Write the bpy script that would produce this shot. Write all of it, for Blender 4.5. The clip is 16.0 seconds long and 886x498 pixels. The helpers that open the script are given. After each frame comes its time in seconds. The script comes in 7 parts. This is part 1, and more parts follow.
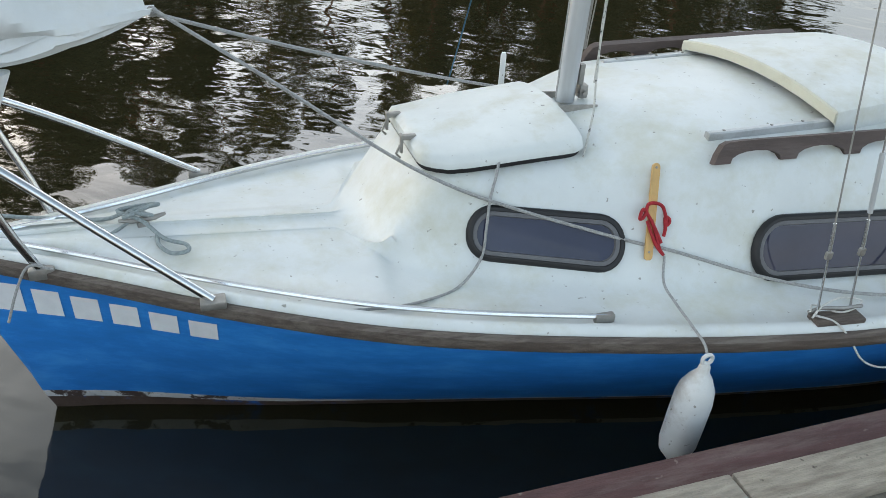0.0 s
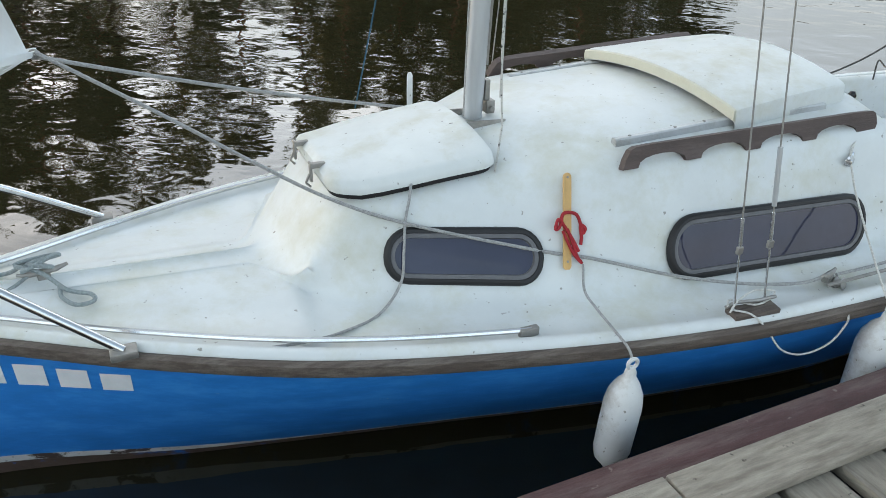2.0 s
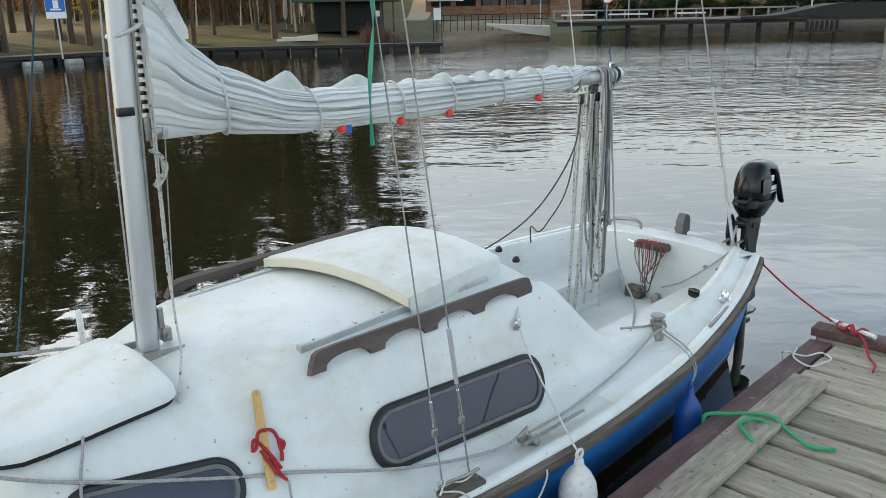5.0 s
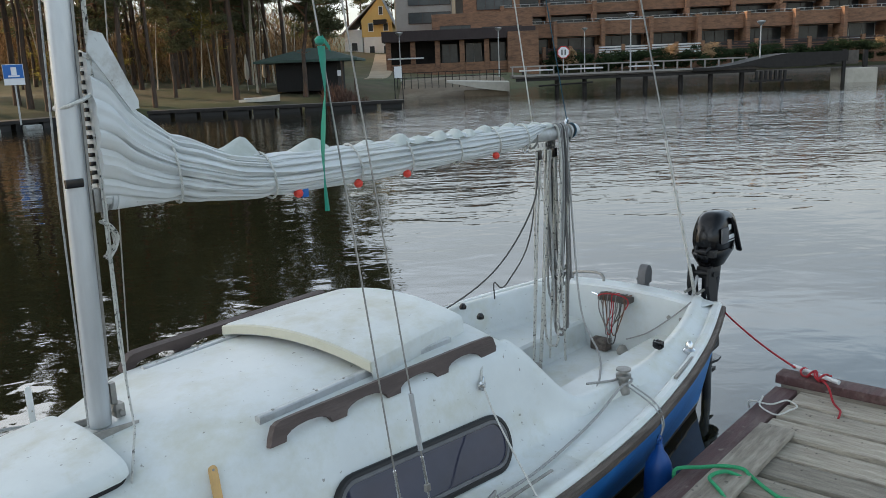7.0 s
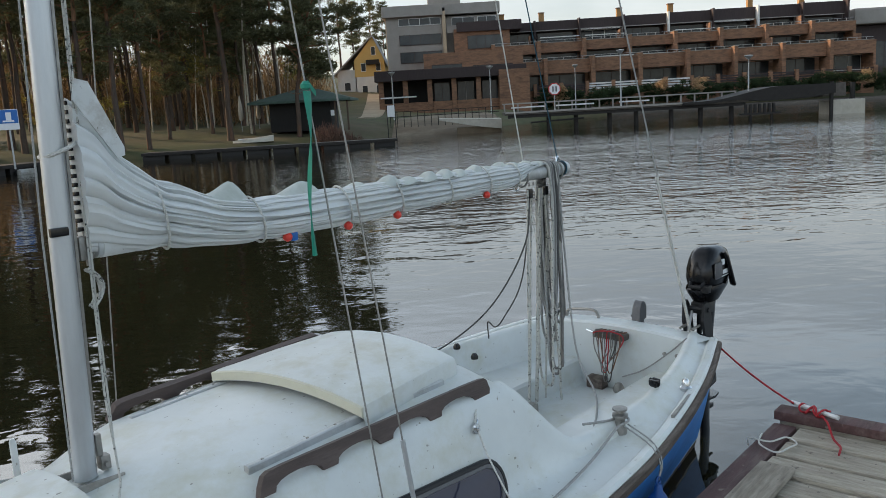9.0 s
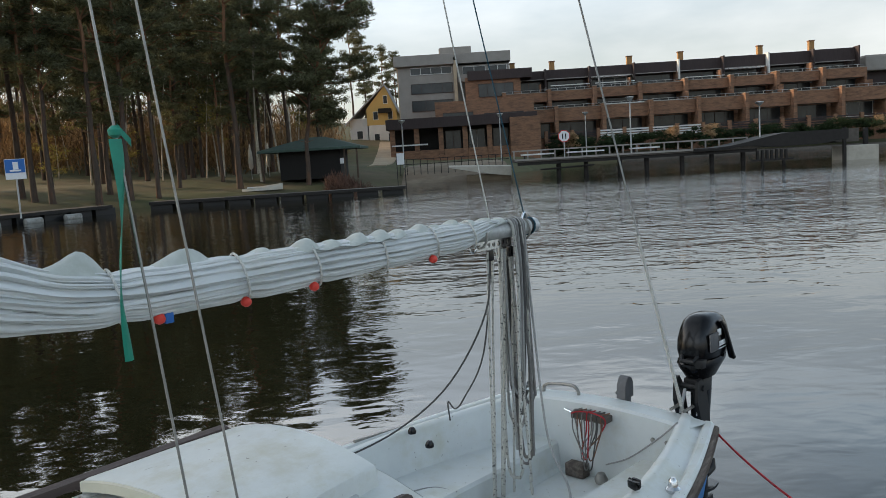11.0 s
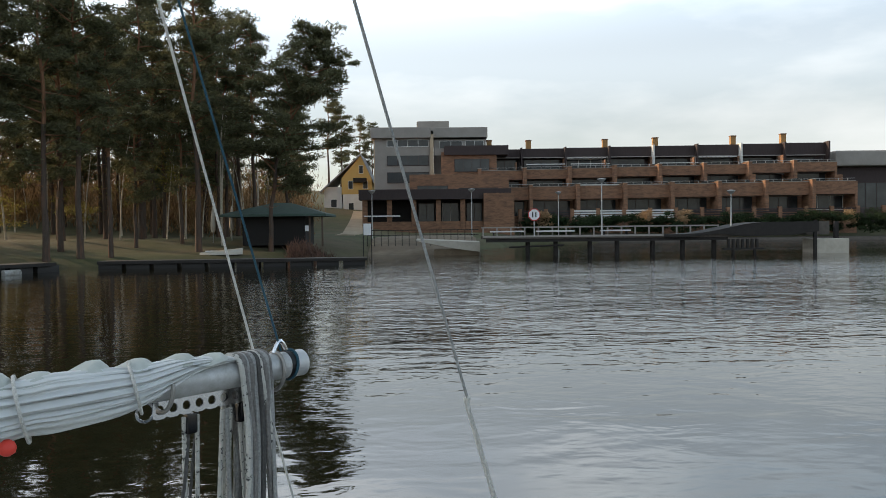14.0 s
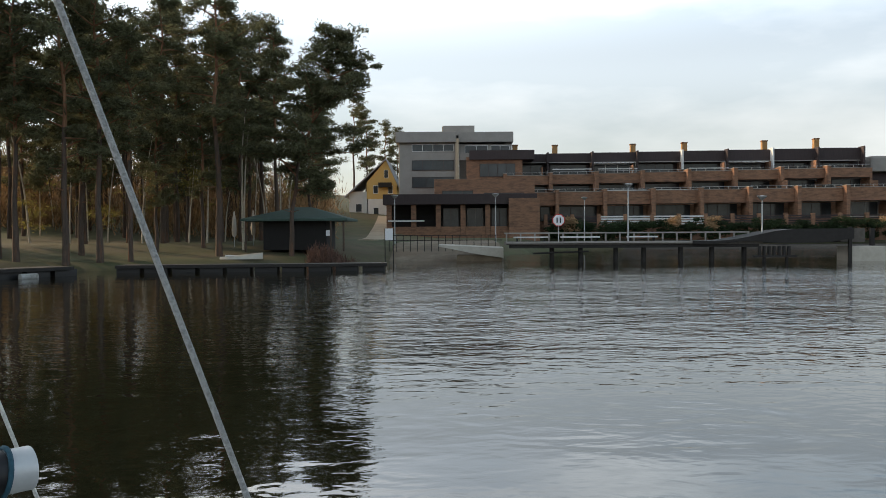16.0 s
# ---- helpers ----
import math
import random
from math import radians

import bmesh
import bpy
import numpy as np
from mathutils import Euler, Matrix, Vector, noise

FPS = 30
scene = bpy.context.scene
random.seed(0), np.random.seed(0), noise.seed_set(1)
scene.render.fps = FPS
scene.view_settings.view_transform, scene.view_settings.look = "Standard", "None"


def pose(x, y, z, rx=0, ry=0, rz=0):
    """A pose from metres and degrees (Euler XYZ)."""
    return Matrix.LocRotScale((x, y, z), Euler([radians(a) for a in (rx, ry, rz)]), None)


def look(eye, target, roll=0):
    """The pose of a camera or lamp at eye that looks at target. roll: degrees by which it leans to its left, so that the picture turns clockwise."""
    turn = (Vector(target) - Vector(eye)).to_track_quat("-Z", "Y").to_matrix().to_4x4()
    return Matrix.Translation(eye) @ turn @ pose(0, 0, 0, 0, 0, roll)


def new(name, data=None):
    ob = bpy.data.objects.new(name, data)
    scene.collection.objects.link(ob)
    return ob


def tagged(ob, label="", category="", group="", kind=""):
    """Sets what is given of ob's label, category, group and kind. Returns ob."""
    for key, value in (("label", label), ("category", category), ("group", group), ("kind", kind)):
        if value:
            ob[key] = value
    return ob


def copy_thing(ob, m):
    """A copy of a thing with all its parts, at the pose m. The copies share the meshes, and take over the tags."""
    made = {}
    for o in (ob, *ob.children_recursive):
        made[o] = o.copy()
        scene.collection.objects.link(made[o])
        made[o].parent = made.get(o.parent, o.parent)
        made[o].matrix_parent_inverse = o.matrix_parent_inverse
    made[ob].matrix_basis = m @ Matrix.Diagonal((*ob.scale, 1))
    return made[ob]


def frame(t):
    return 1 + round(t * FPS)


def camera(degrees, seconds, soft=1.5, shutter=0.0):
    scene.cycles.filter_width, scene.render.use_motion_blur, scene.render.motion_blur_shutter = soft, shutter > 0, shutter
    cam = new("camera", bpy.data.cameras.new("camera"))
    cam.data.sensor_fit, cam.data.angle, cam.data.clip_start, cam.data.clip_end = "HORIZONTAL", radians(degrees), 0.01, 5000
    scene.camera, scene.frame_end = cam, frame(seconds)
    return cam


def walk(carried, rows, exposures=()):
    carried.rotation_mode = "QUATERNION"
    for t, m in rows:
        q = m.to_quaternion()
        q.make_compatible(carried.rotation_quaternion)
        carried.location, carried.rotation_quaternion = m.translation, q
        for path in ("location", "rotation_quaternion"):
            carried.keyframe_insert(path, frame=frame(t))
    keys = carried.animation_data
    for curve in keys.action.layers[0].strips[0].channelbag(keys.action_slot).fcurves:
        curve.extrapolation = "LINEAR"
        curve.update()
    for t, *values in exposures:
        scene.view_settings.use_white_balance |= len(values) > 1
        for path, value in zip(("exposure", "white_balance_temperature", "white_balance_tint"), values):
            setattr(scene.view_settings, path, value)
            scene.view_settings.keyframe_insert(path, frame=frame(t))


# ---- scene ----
SUN_H, SUN_EL = radians(-25), radians(17)
PATH = [
    (0, look((-1.201, -2.338, 1.916), (-0.085, 0.911, -0.132), 3.48)),
    (0.5, look((-1.190, -2.332, 1.914), (-0.071, 0.909, -0.147), 3.20)),
    (1, look((-1.178, -2.324, 1.902), (-0.044, 0.918, -0.147), 2.17)),
    (1.5, look((-1.158, -2.316, 1.906), (0.038, 0.905, -0.142), 1.08)),
    (2, look((-1.151, -2.318, 1.913), (0.295, 0.857, -0.043), 1.45)),
    (2.5, look((-1.131, -2.322, 1.921), (0.375, 0.903, 0.097), -0.08)),
    (3, look((-1.108, -2.332, 1.934), (0.725, 0.747, 0.157), 0.96)),
    (3.5, look((-1.073, -2.342, 1.926), (1.001, 0.663, 0.293), 0.10)),
    (4, look((-1.041, -2.359, 1.938), (1.320, 0.482, 0.404), -0.25)),
    (4.5, look((-1.023, -2.366, 1.957), (1.546, 0.331, 0.500), -0.70)),
    (5, look((-1.013, -2.365, 1.981), (1.691, 0.363, 0.863), -1.17)),
    (7.5, look((-0.971, -2.362, 2.002), (1.919, 0.280, 1.187), -2.59)),
    (8, look((-0.971, -2.363, 2.008), (1.941, 0.280, 1.274), -2.83)),
    (8.5, look((-0.976, -2.369, 2.011), (1.939, 0.278, 1.301), -3.13)),
    (11, look((-0.308, -2.193, 2.002), (2.595, 0.520, 1.545), -3.49)),
    (11.5, look((-0.077, -2.141, 2.034), (2.821, 0.592, 1.675), -2.69)),
    (12, look((0.174, -2.026, 2.011), (3.066, 0.716, 1.670), -2.49)),
    (12.5, look((0.441, -1.940, 2.019), (3.354, 0.786, 1.723), -2.43)),
    (13, look((0.756, -1.893, 2.048), (3.740, 0.763, 1.838), -1.71)),
    (13.5, look((1.121, -1.731, 2.002), (4.134, 0.896, 1.857), -0.99)),
    (14, look((1.385, -1.648, 2.015), (4.397, 0.982, 1.911), -0.62)),
    (14.5, look((1.702, -1.571, 2.026), (4.699, 1.077, 1.944), -0.07)),
    (15, look((1.943, -1.467, 1.991), (4.933, 1.189, 1.898), -0.08)),
    (15.5, look((2.129, -1.365, 1.997), (5.115, 1.295, 1.905), -0.23)),
    (16, look((2.294, -1.296, 2.032), (5.216, 1.434, 1.954), -0.34)),
]
cam = camera(57.5, 16.0, soft=0.65)
walk(cam, PATH, [(0.0, 0.72, 6850, 10), (2.0, 0.76, 6850, 10), (3.5, 0.72, 6850, 10), (5.0, 0.74, 6850, 10), (7.5, 0.26, 6550, 10), (8.5, 0.18, 6550, 10), (11.0, 0.06, 6600, 10), (13.0, 0.05, 6650, 10), (16.0, 0.04, 6650, 10)])

# ---- sky and sun ----
world = bpy.data.worlds.new("sky")
scene.world = world
world.use_nodes = True
wn, wl = world.node_tree.nodes, world.node_tree.links
sky = wn.new("ShaderNodeTexSky")
sky.sky_type, sky.sun_disc = "NISHITA", False
sky.sun_elevation, sky.sun_rotation = radians(17), SUN_H
sky.air_density, sky.dust_density, sky.ozone_density = 1.0, 1.2, 1.5
# thin high cloud veils mixed into the sky
wtc = wn.new("ShaderNodeTexCoord")
wmap = wn.new("ShaderNodeMapping")
wmap.inputs["Scale"].default_value = (1.0, 1.0, 3.2)
wno = wn.new("ShaderNodeTexNoise")
wno.inputs["Scale"].default_value, wno.inputs["Detail"].default_value = 2.6, 6
wramp = wn.new("ShaderNodeValToRGB")
wramp.color_ramp.elements[0].position, wramp.color_ramp.elements[1].position = 0.42, 0.75
wmix = wn.new("ShaderNodeMixRGB")
wmix.inputs[2].default_value = (7.95, 8.25, 8.4, 1)
wsc = wn.new("ShaderNodeMath")
wsc.operation = "MULTIPLY"
wsc.inputs[1].default_value = 0.55
wbase = wn.new("ShaderNodeMath")
wbase.operation = "ADD"
wbase.inputs[1].default_value = 0.40
wl.new(wtc.outputs["Generated"], wmap.inputs[0])
wl.new(wmap.outputs[0], wno.inputs["Vector"])
wl.new(wno.outputs["Fac"], wramp.inputs[0])
wl.new(wramp.outputs[0], wsc.inputs[0])
wl.new(wsc.outputs[0], wbase.inputs[0])
wl.new(wbase.outputs[0], wmix.inputs[0])
wl.new(sky.outputs[0], wmix.inputs[1])
# the veil of cloud is thicker and brighter overhead
wsep = wn.new("ShaderNodeSeparateXYZ")
wl.new(wtc.outputs["Generated"], wsep.inputs[0])
wgr = wn.new("ShaderNodeValToRGB")
wgr.color_ramp.interpolation = "EASE"
for at, level, warm in ((0.0, 0.47, 1.01), (0.11, 0.47, 1.01), (0.20, 0.62, 1.01), (0.33, 1.10, 0.99), (0.52, 0.70, 0.955), (0.75, 0.38, 0.93), (1.0, 0.30, 0.90)):
    el = wgr.color_ramp.elements.new(at) if at not in (0.0, 1.0) else wgr.color_ramp.elements[int(at)]
    if at == 1.0:
        el = wgr.color_ramp.elements[-1]
    el.color = (level * warm, level, level * (2.06 - 1.06 * warm), 1)
wl.new(wsep.outputs[2], wgr.inputs[0])
wvs = wn.new("ShaderNodeVectorMath")
wvs.operation = "MULTIPLY"
wl.new(wmix.outputs[0], wvs.inputs[0])
wl.new(wgr.outputs[0], wvs.inputs[1])
wdot = wn.new("ShaderNodeVectorMath")
wdot.operation = "DOT_PRODUCT"
wdot.inputs[1].default_value = (math.sin(SUN_H), math.cos(SUN_H), 0)
wl.new(wtc.outputs["Generated"], wdot.inputs[0])
wside = wn.new("ShaderNodeMapRange")
wside.interpolation_type = "SMOOTHSTEP"
for k, val in enumerate((-0.25, 0.45, 0.0, 1.0)):
    wside.inputs[k + 1].default_value = val
wl.new(wdot.outputs["Value"], wside.inputs[0])
wsc2 = wn.new("ShaderNodeVectorMath")
wsc2.operation = "MULTIPLY"
wl.new(wvs.outputs[0], wsc2.inputs[0])
wlow = wn.new("ShaderNodeMapRange")
wlow.interpolation_type = "SMOOTHSTEP"
for k, val in enumerate((0.16, 0.34, 0.0, 1.0)):
    wlow.inputs[k + 1].default_value = val
wl.new(wsep.outputs[2], wlow.inputs[0])
waz = wn.new("ShaderNodeMixRGB")
waz.inputs[1].default_value = (0.53, 0.62, 0.69, 1)
waz.inputs[2].default_value = (1.16, 1.14, 1.11, 1)
wl.new(wside.outputs[0], waz.inputs[0])
wblend = wn.new("ShaderNodeMixRGB")
wblend.inputs[1].default_value = (0.95, 0.95, 0.95, 1)
wl.new(wlow.outputs[0], wblend.inputs[0])
wl.new(waz.outputs[0], wblend.inputs[2])
wl.new(wblend.outputs[0], wsc2.inputs[1])
wl.new(wsc2.outputs[0], wn["Background"].inputs[0])
wn["Background"].inputs[1].default_value = 0.285

sun = new("sun", bpy.data.lights.new("sun", "SUN"))
sun.data.energy, sun.data.angle, sun.data.color = 4.2, radians(0.6), (1.0, 0.72, 0.45)
sun.matrix_world = look((0, 0, 30), (-10 * math.sin(SUN_H), -10 * math.cos(SUN_H), 30 - 10 * math.tan(SUN_EL)))


# ---- materials ----
def material(name, colour, rough=0.6, metal=0.0, vary=0.2, scale=6.0, bump=0.0, bscale=60.0, stain=None, stain_at=(0.55, 0.75),
             stain_scale=2.0, stretch=(1, 1, 1), random_tone=0.0, ior=1.45, island=0.0, coat=0.0, specks=None, speck_scale=38.0, speck_at=0.70):
    """Base colour with grain at two scales, an optional stain colour, fine relief."""
    m = bpy.data.materials.new(name)
    m.use_nodes = True
    n, l = m.node_tree.nodes, m.node_tree.links
    b = n["Principled BSDF"]
    b.inputs["Roughness"].default_value, b.inputs["Metallic"].default_value = rough, metal
    b.inputs["IOR"].default_value = ior
    b.inputs["Coat Weight"].default_value = coat
    tc = n.new("ShaderNodeTexCoord")
    mp = n.new("ShaderNodeMapping")
    mp.inputs["Scale"].default_value = stretch
    l.new(tc.outputs["Object"], mp.inputs[0])
    grain = n.new("ShaderNodeTexNoise")
    grain.inputs["Scale"].default_value, grain.inputs["Detail"].default_value = scale, 8
    grain.inputs["Roughness"].default_value = 0.65
    l.new(mp.outputs[0], grain.inputs["Vector"])
    ramp = n.new("ShaderNodeMapRange")
    ramp.inputs[1].default_value, ramp.inputs[2].default_value = 0.25, 0.75
    ramp.inputs[3].default_value, ramp.inputs[4].default_value = 1 - vary, 1 + vary
    l.new(grain.outputs["Fac"], ramp.inputs[0])
    mul = n.new("ShaderNodeVectorMath")
    mul.operation = "SCALE"
    mul.inputs[0].default_value = colour
    l.new(ramp.outputs[0], mul.inputs["Scale"])
    out = mul.outputs[0]
    if stain:
        sn = n.new("ShaderNodeTexNoise")
        sn.inputs["Scale"].default_value, sn.inputs["Detail"].default_value = stain_scale, 10
        sn.inputs["Roughness"].default_value = 0.7
        l.new(mp.outputs[0], sn.inputs["Vector"])
        sr = n.new("ShaderNodeMapRange")
        sr.inputs[1].default_value, sr.inputs[2].default_value = stain_at
        l.new(sn.outputs["Fac"], sr.inputs[0])
        mx = n.new("ShaderNodeMixRGB")
        mx.inputs[2].default_value = (*stain, 1)
        l.new(sr.outputs[0], mx.inputs[0])
        l.new(out, mx.inputs[1])
        out = mx.outputs[0]
    if specks:
        kn = n.new("ShaderNodeTexNoise")
        kn.inputs["Scale"].default_value, kn.inputs["Detail"].default_value = speck_scale, 3
        l.new(tc.outputs["Object"], kn.inputs["Vector"])
        kr = n.new("ShaderNodeMapRange")
        kr.inputs[1].default_value, kr.inputs[2].default_value = speck_at, speck_at + 0.05
        kr.inputs[4].default_value = 0.75
        l.new(kn.outputs["Fac"], kr.inputs[0])
        kx = n.new("ShaderNodeMixRGB")
        kx.inputs[2].default_value = (*specks, 1)
        l.new(kr.outputs[0], kx.inputs[0])
        l.new(out, kx.inputs[1])
        out = kx.outputs[0]
    if random_tone or island:
        if island:
            src = n.new("ShaderNodeNewGeometry").outputs["Random Per Island"]
        else:
            src = n.new("ShaderNodeObjectInfo").outputs["Random"]
        rr = n.new("ShaderNodeMapRange")
        k = island or random_tone
        rr.inputs[3].default_value, rr.inputs[4].default_value = 1 - k, 1 + k
        l.new(src, rr.inputs[0])
        m2 = n.new("ShaderNodeVectorMath")
        m2.operation = "SCALE"
        l.new(out, m2.inputs[0])
        l.new(rr.outputs[0], m2.inputs["Scale"])
        out = m2.outputs[0]
    l.new(out, b.inputs["Base Color"])
    if bump:
        bn = n.new("ShaderNodeTexNoise")
        bn.inputs["Scale"].default_value, bn.inputs["Detail"].default_value = bscale, 6
        l.new(mp.outputs[0], bn.inputs["Vector"])
        bp = n.new("ShaderNodeBump")
        bp.inputs["Strength"].default_value, bp.inputs["Distance"].default_value = bump, 0.01
        l.new(bn.outputs["Fac"], bp.inputs["Height"])
        l.new(bp.outputs[0], b.inputs["Normal"])
    return m


GELCOAT = material("gelcoat", (0.62, 0.645, 0.635), 0.40, vary=0.07, scale=5, bump=0.10, bscale=11, stain=(0.49, 0.48, 0.37), stain_at=(0.47, 0.78), stain_scale=3.4, specks=(0.17, 0.16, 0.13), speck_scale=46, speck_at=0.695)
HATCHWHITE = material("hatch_white", (0.62, 0.64, 0.62), 0.48, vary=0.08, scale=6, bump=0.14, bscale=16, stain=(0.48, 0.46, 0.35), stain_at=(0.48, 0.8), stain_scale=5, specks=(0.17, 0.16, 0.13), speck_scale=44, speck_at=0.70)
BLUE = material("blue_paint", (0.016, 0.195, 0.58), 0.40, vary=0.2, scale=5, bump=0.06, bscale=24, stain=(0.05, 0.29, 0.66), stain_at=(0.5, 0.78), stain_scale=5, stretch=(1, 1, 3), specks=(0.30, 0.40, 0.50), speck_scale=30, speck_at=0.735)
STRAKE = material("strake_wood", (0.105, 0.082, 0.068), 0.75, vary=0.4, scale=12, bump=0.5, bscale=70, stain=(0.19, 0.165, 0.14), stain_at=(0.48, 0.72), stain_scale=6, stretch=(0.35, 4, 6))
BROWNRAIL = material("brown_rail_wood", (0.085, 0.062, 0.055), 0.65, vary=0.3, scale=8, bump=0.3, bscale=50, stretch=(0.5, 3, 3), stain=(0.15, 0.12, 0.11))
PLANK = material("weathered_plank", (0.36, 0.322, 0.262), 0.85, vary=0.42, scale=8, bump=0.8, bscale=70, stain=(0.15, 0.125, 0.10), stain_at=(0.46, 0.78), stain_scale=2.6, stretch=(6, 0.9, 3), random_tone=0.24, specks=(0.06, 0.05, 0.04), speck_scale=27, speck_at=0.675)
EDGEPLANK = material("weathered_edge_plank", (0.34, 0.30, 0.245), 0.85, vary=0.42, scale=8, bump=0.8, bscale=70, stain=(0.14, 0.115, 0.09), stain_at=(0.47, 0.80), stain_scale=2.6, stretch=(0.9, 6, 3), random_tone=0.15, specks=(0.06, 0.05, 0.04), speck_scale=27, speck_at=0.675)
PIERDARK = material("tarred_pile", (0.022, 0.019, 0.017), 0.8, vary=0.3, scale=4)
MAROON = material("maroon_board", (0.085, 0.042, 0.040), 0.7, vary=0.38, scale=8, bump=0.5, bscale=50, specks=(0.24, 0.20, 0.17), speck_scale=22, speck_at=0.69, stain=(0.17, 0.125, 0.11), stain_at=(0.48, 0.75), stain_scale=5, stretch=(0.7, 4, 3))
STEEL = material("stainless", (0.62, 0.63, 0.64), 0.22, 1.0, vary=0.08, scale=20)
ALU = material("mast_aluminium", (0.52, 0.54, 0.56), 0.42, 0.75, vary=0.12, scale=8, bump=0.04, stretch=(3, 3, 0.4), stain=(0.4, 0.41, 0.42))
PALEALU = material("pale_aluminium", (0.52, 0.53, 0.53), 0.5, 0.35, vary=0.15, scale=14, bump=0.08, stain=(0.30, 0.29, 0.26), stain_at=(0.5, 0.75), stain_scale=9)
HATCHLIP = material("yellowed_gelcoat", (0.56, 0.545, 0.44), 0.5, vary=0.1, scale=6, bump=0.1, stain=(0.40, 0.36, 0.25), stain_at=(0.5, 0.8), stain_scale=6)
DULLMETAL = material("dull_metal", (0.30, 0.29, 0.27), 0.5, 0.7, vary=0.25, scale=30, bump=0.2)
BLACKRUB = material("black_rubber", (0.010, 0.010, 0.011), 0.5, vary=0.3, scale=20)
BLACKPL = material("black_plastic", (0.005, 0.005, 0.006), 0.2, vary=0.3, scale=12, coat=0.1, ior=1.38)
GREYRUB = material("grey_rubber", (0.11, 0.11, 0.115), 0.5, vary=0.2, scale=30)
FENDERW = material("fender_white", (0.60, 0.61, 0.60), 0.45, vary=0.08, scale=10, bump=0.1, bscale=30, stain=(0.34, 0.30, 0.25), stain_at=(0.53, 0.75), stain_scale=8, specks=(0.15, 0.13, 0.1), speck_scale=60, speck_at=0.68)
FENDERDIRTY = material("dirty_float_plastic", (0.33, 0.33, 0.31), 0.6, vary=0.2, scale=6, stain=(0.12, 0.11, 0.09), stain_at=(0.45, 0.7), stain_scale=4)
SAILFOLD = material("greyed_sail_cloth", (0.50, 0.525, 0.49), 0.8, vary=0.14, scale=14, bump=0.4, bscale=26, stain=(0.40, 0.42, 0.37), stain_at=(0.48, 0.75), stain_scale=9)
FENDERB = material("fender_blue", (0.012, 0.075, 0.27), 0.4, vary=0.2, scale=10, bump=0.1)
ROPEW = material("white_rope", (0.60, 0.59, 0.55), 0.85, vary=0.35, scale=160, bump=0.6, bscale=320)
ROPEG = material("grey_rope", (0.34, 0.34, 0.33), 0.9, vary=0.4, scale=150, bump=0.6, bscale=300)
ROPEBG = material("blue_green_rope", (0.27, 0.31, 0.31), 0.9, vary=0.4, scale=150, bump=0.6, bscale=300)
ROPERED = material("red_rope", (0.36, 0.022, 0.03), 0.85, vary=0.3, scale=120, bump=0.5, bscale=300)
ROPEGREEN = material("green_rope", (0.03, 0.30, 0.13), 0.8, vary=0.3, scale=120, bump=0.5, bscale=300)
ROPEBLUE = material("dark_blue_rope", (0.02, 0.07, 0.10), 0.85, vary=0.3, scale=120)
ROPESP = material("speckled_rope", (0.52, 0.51, 0.47), 0.9, vary=0.2, scale=60, bump=0.6, bscale=300, stain=(0.05, 0.05, 0.05), stain_at=(0.56, 0.60), stain_scale=70)
ROPEDG = material("dark_grey_rope", (0.20, 0.19, 0.18), 0.9, vary=0.4, scale=120, bump=0.6, bscale=300)
ROPEDK = material("dark_rope", (0.08, 0.078, 0.075), 0.9, vary=0.4, scale=100, bump=0.5, bscale=300)
ROPEBR = material("brown_cord", (0.17, 0.09, 0.06), 0.9, vary=0.4, scale=100, bump=0.5, bscale=300)
YELLOWWOOD = material("varnished_batten", (0.56, 0.34, 0.12), 0.4, vary=0.2, scale=10, stretch=(4, 4, 1), bump=0.1)
SAIL = material("sail_cloth", (0.62, 0.635, 0.63), 0.75, vary=0.06, scale=8, bump=0.25, bscale=22, stain=(0.60, 0.585, 0.53), stain_at=(0.5, 0.85), stain_scale=5)
GREENTAPE = material("green_ribbon", (0.015, 0.24, 0.16), 0.5, vary=0.2, scale=20)
REDTAB = material("red_bead", (0.72, 0.06, 0.04), 0.5, vary=0.1)
COCKPIT = material("cockpit_white", (0.60, 0.63, 0.625), 0.5, vary=0.06, scale=4, bump=0.06, bscale=20, stain=(0.46, 0.43, 0.34), stain_at=(0.5, 0.85), stain_scale=3, specks=(0.2, 0.18, 0.14), speck_scale=28, speck_at=0.72)
LETTER = material("white_letter_paint", (0.66, 0.68, 0.70), 0.6, vary=0.08, scale=20)
WLPAINT = material("worn_waterline_paint", (0.55, 0.56, 0.55), 0.7, vary=0.2, scale=10, stain=(0.06, 0.04, 0.035), stain_at=(0.55, 0.59), stain_scale=7)
ANTIFOUL = material("brown_antifouling", (0.07, 0.045, 0.035), 0.75, vary=0.4, scale=8, stain=(0.015, 0.12, 0.40), stain_at=(0.55, 0.62), stain_scale=4, bump=0.3)


# far shore
BRICK = material("brown_brick", (0.245, 0.130, 0.076), 0.85, vary=0.3, scale=2.5, bump=0.4, bscale=9, stain=(0.10, 0.06, 0.042), stain_at=(0.45, 0.7), stain_scale=0.9, stretch=(1, 1, 4))
DARKROOF = material("dark_brown_cladding", (0.040, 0.027, 0.026), 0.7, vary=0.25, scale=1.5, stretch=(6, 6, 1))
CONCRETE = material("grey_concrete", (0.28, 0.26, 0.235), 0.85, vary=0.12, scale=0.8, bump=0.15, stain=(0.22, 0.2, 0.18), stain_scale=0.3)
# sunlight put into the colour: warmer concrete for the tower's left walls and column
SUNWALL = material("sunlit_concrete", (0.42, 0.33, 0.23), 0.85, vary=0.1, scale=1)
FARGLASS = material("dark_window_glass", (0.045, 0.052, 0.056), 0.12, vary=0.4, scale=0.6)
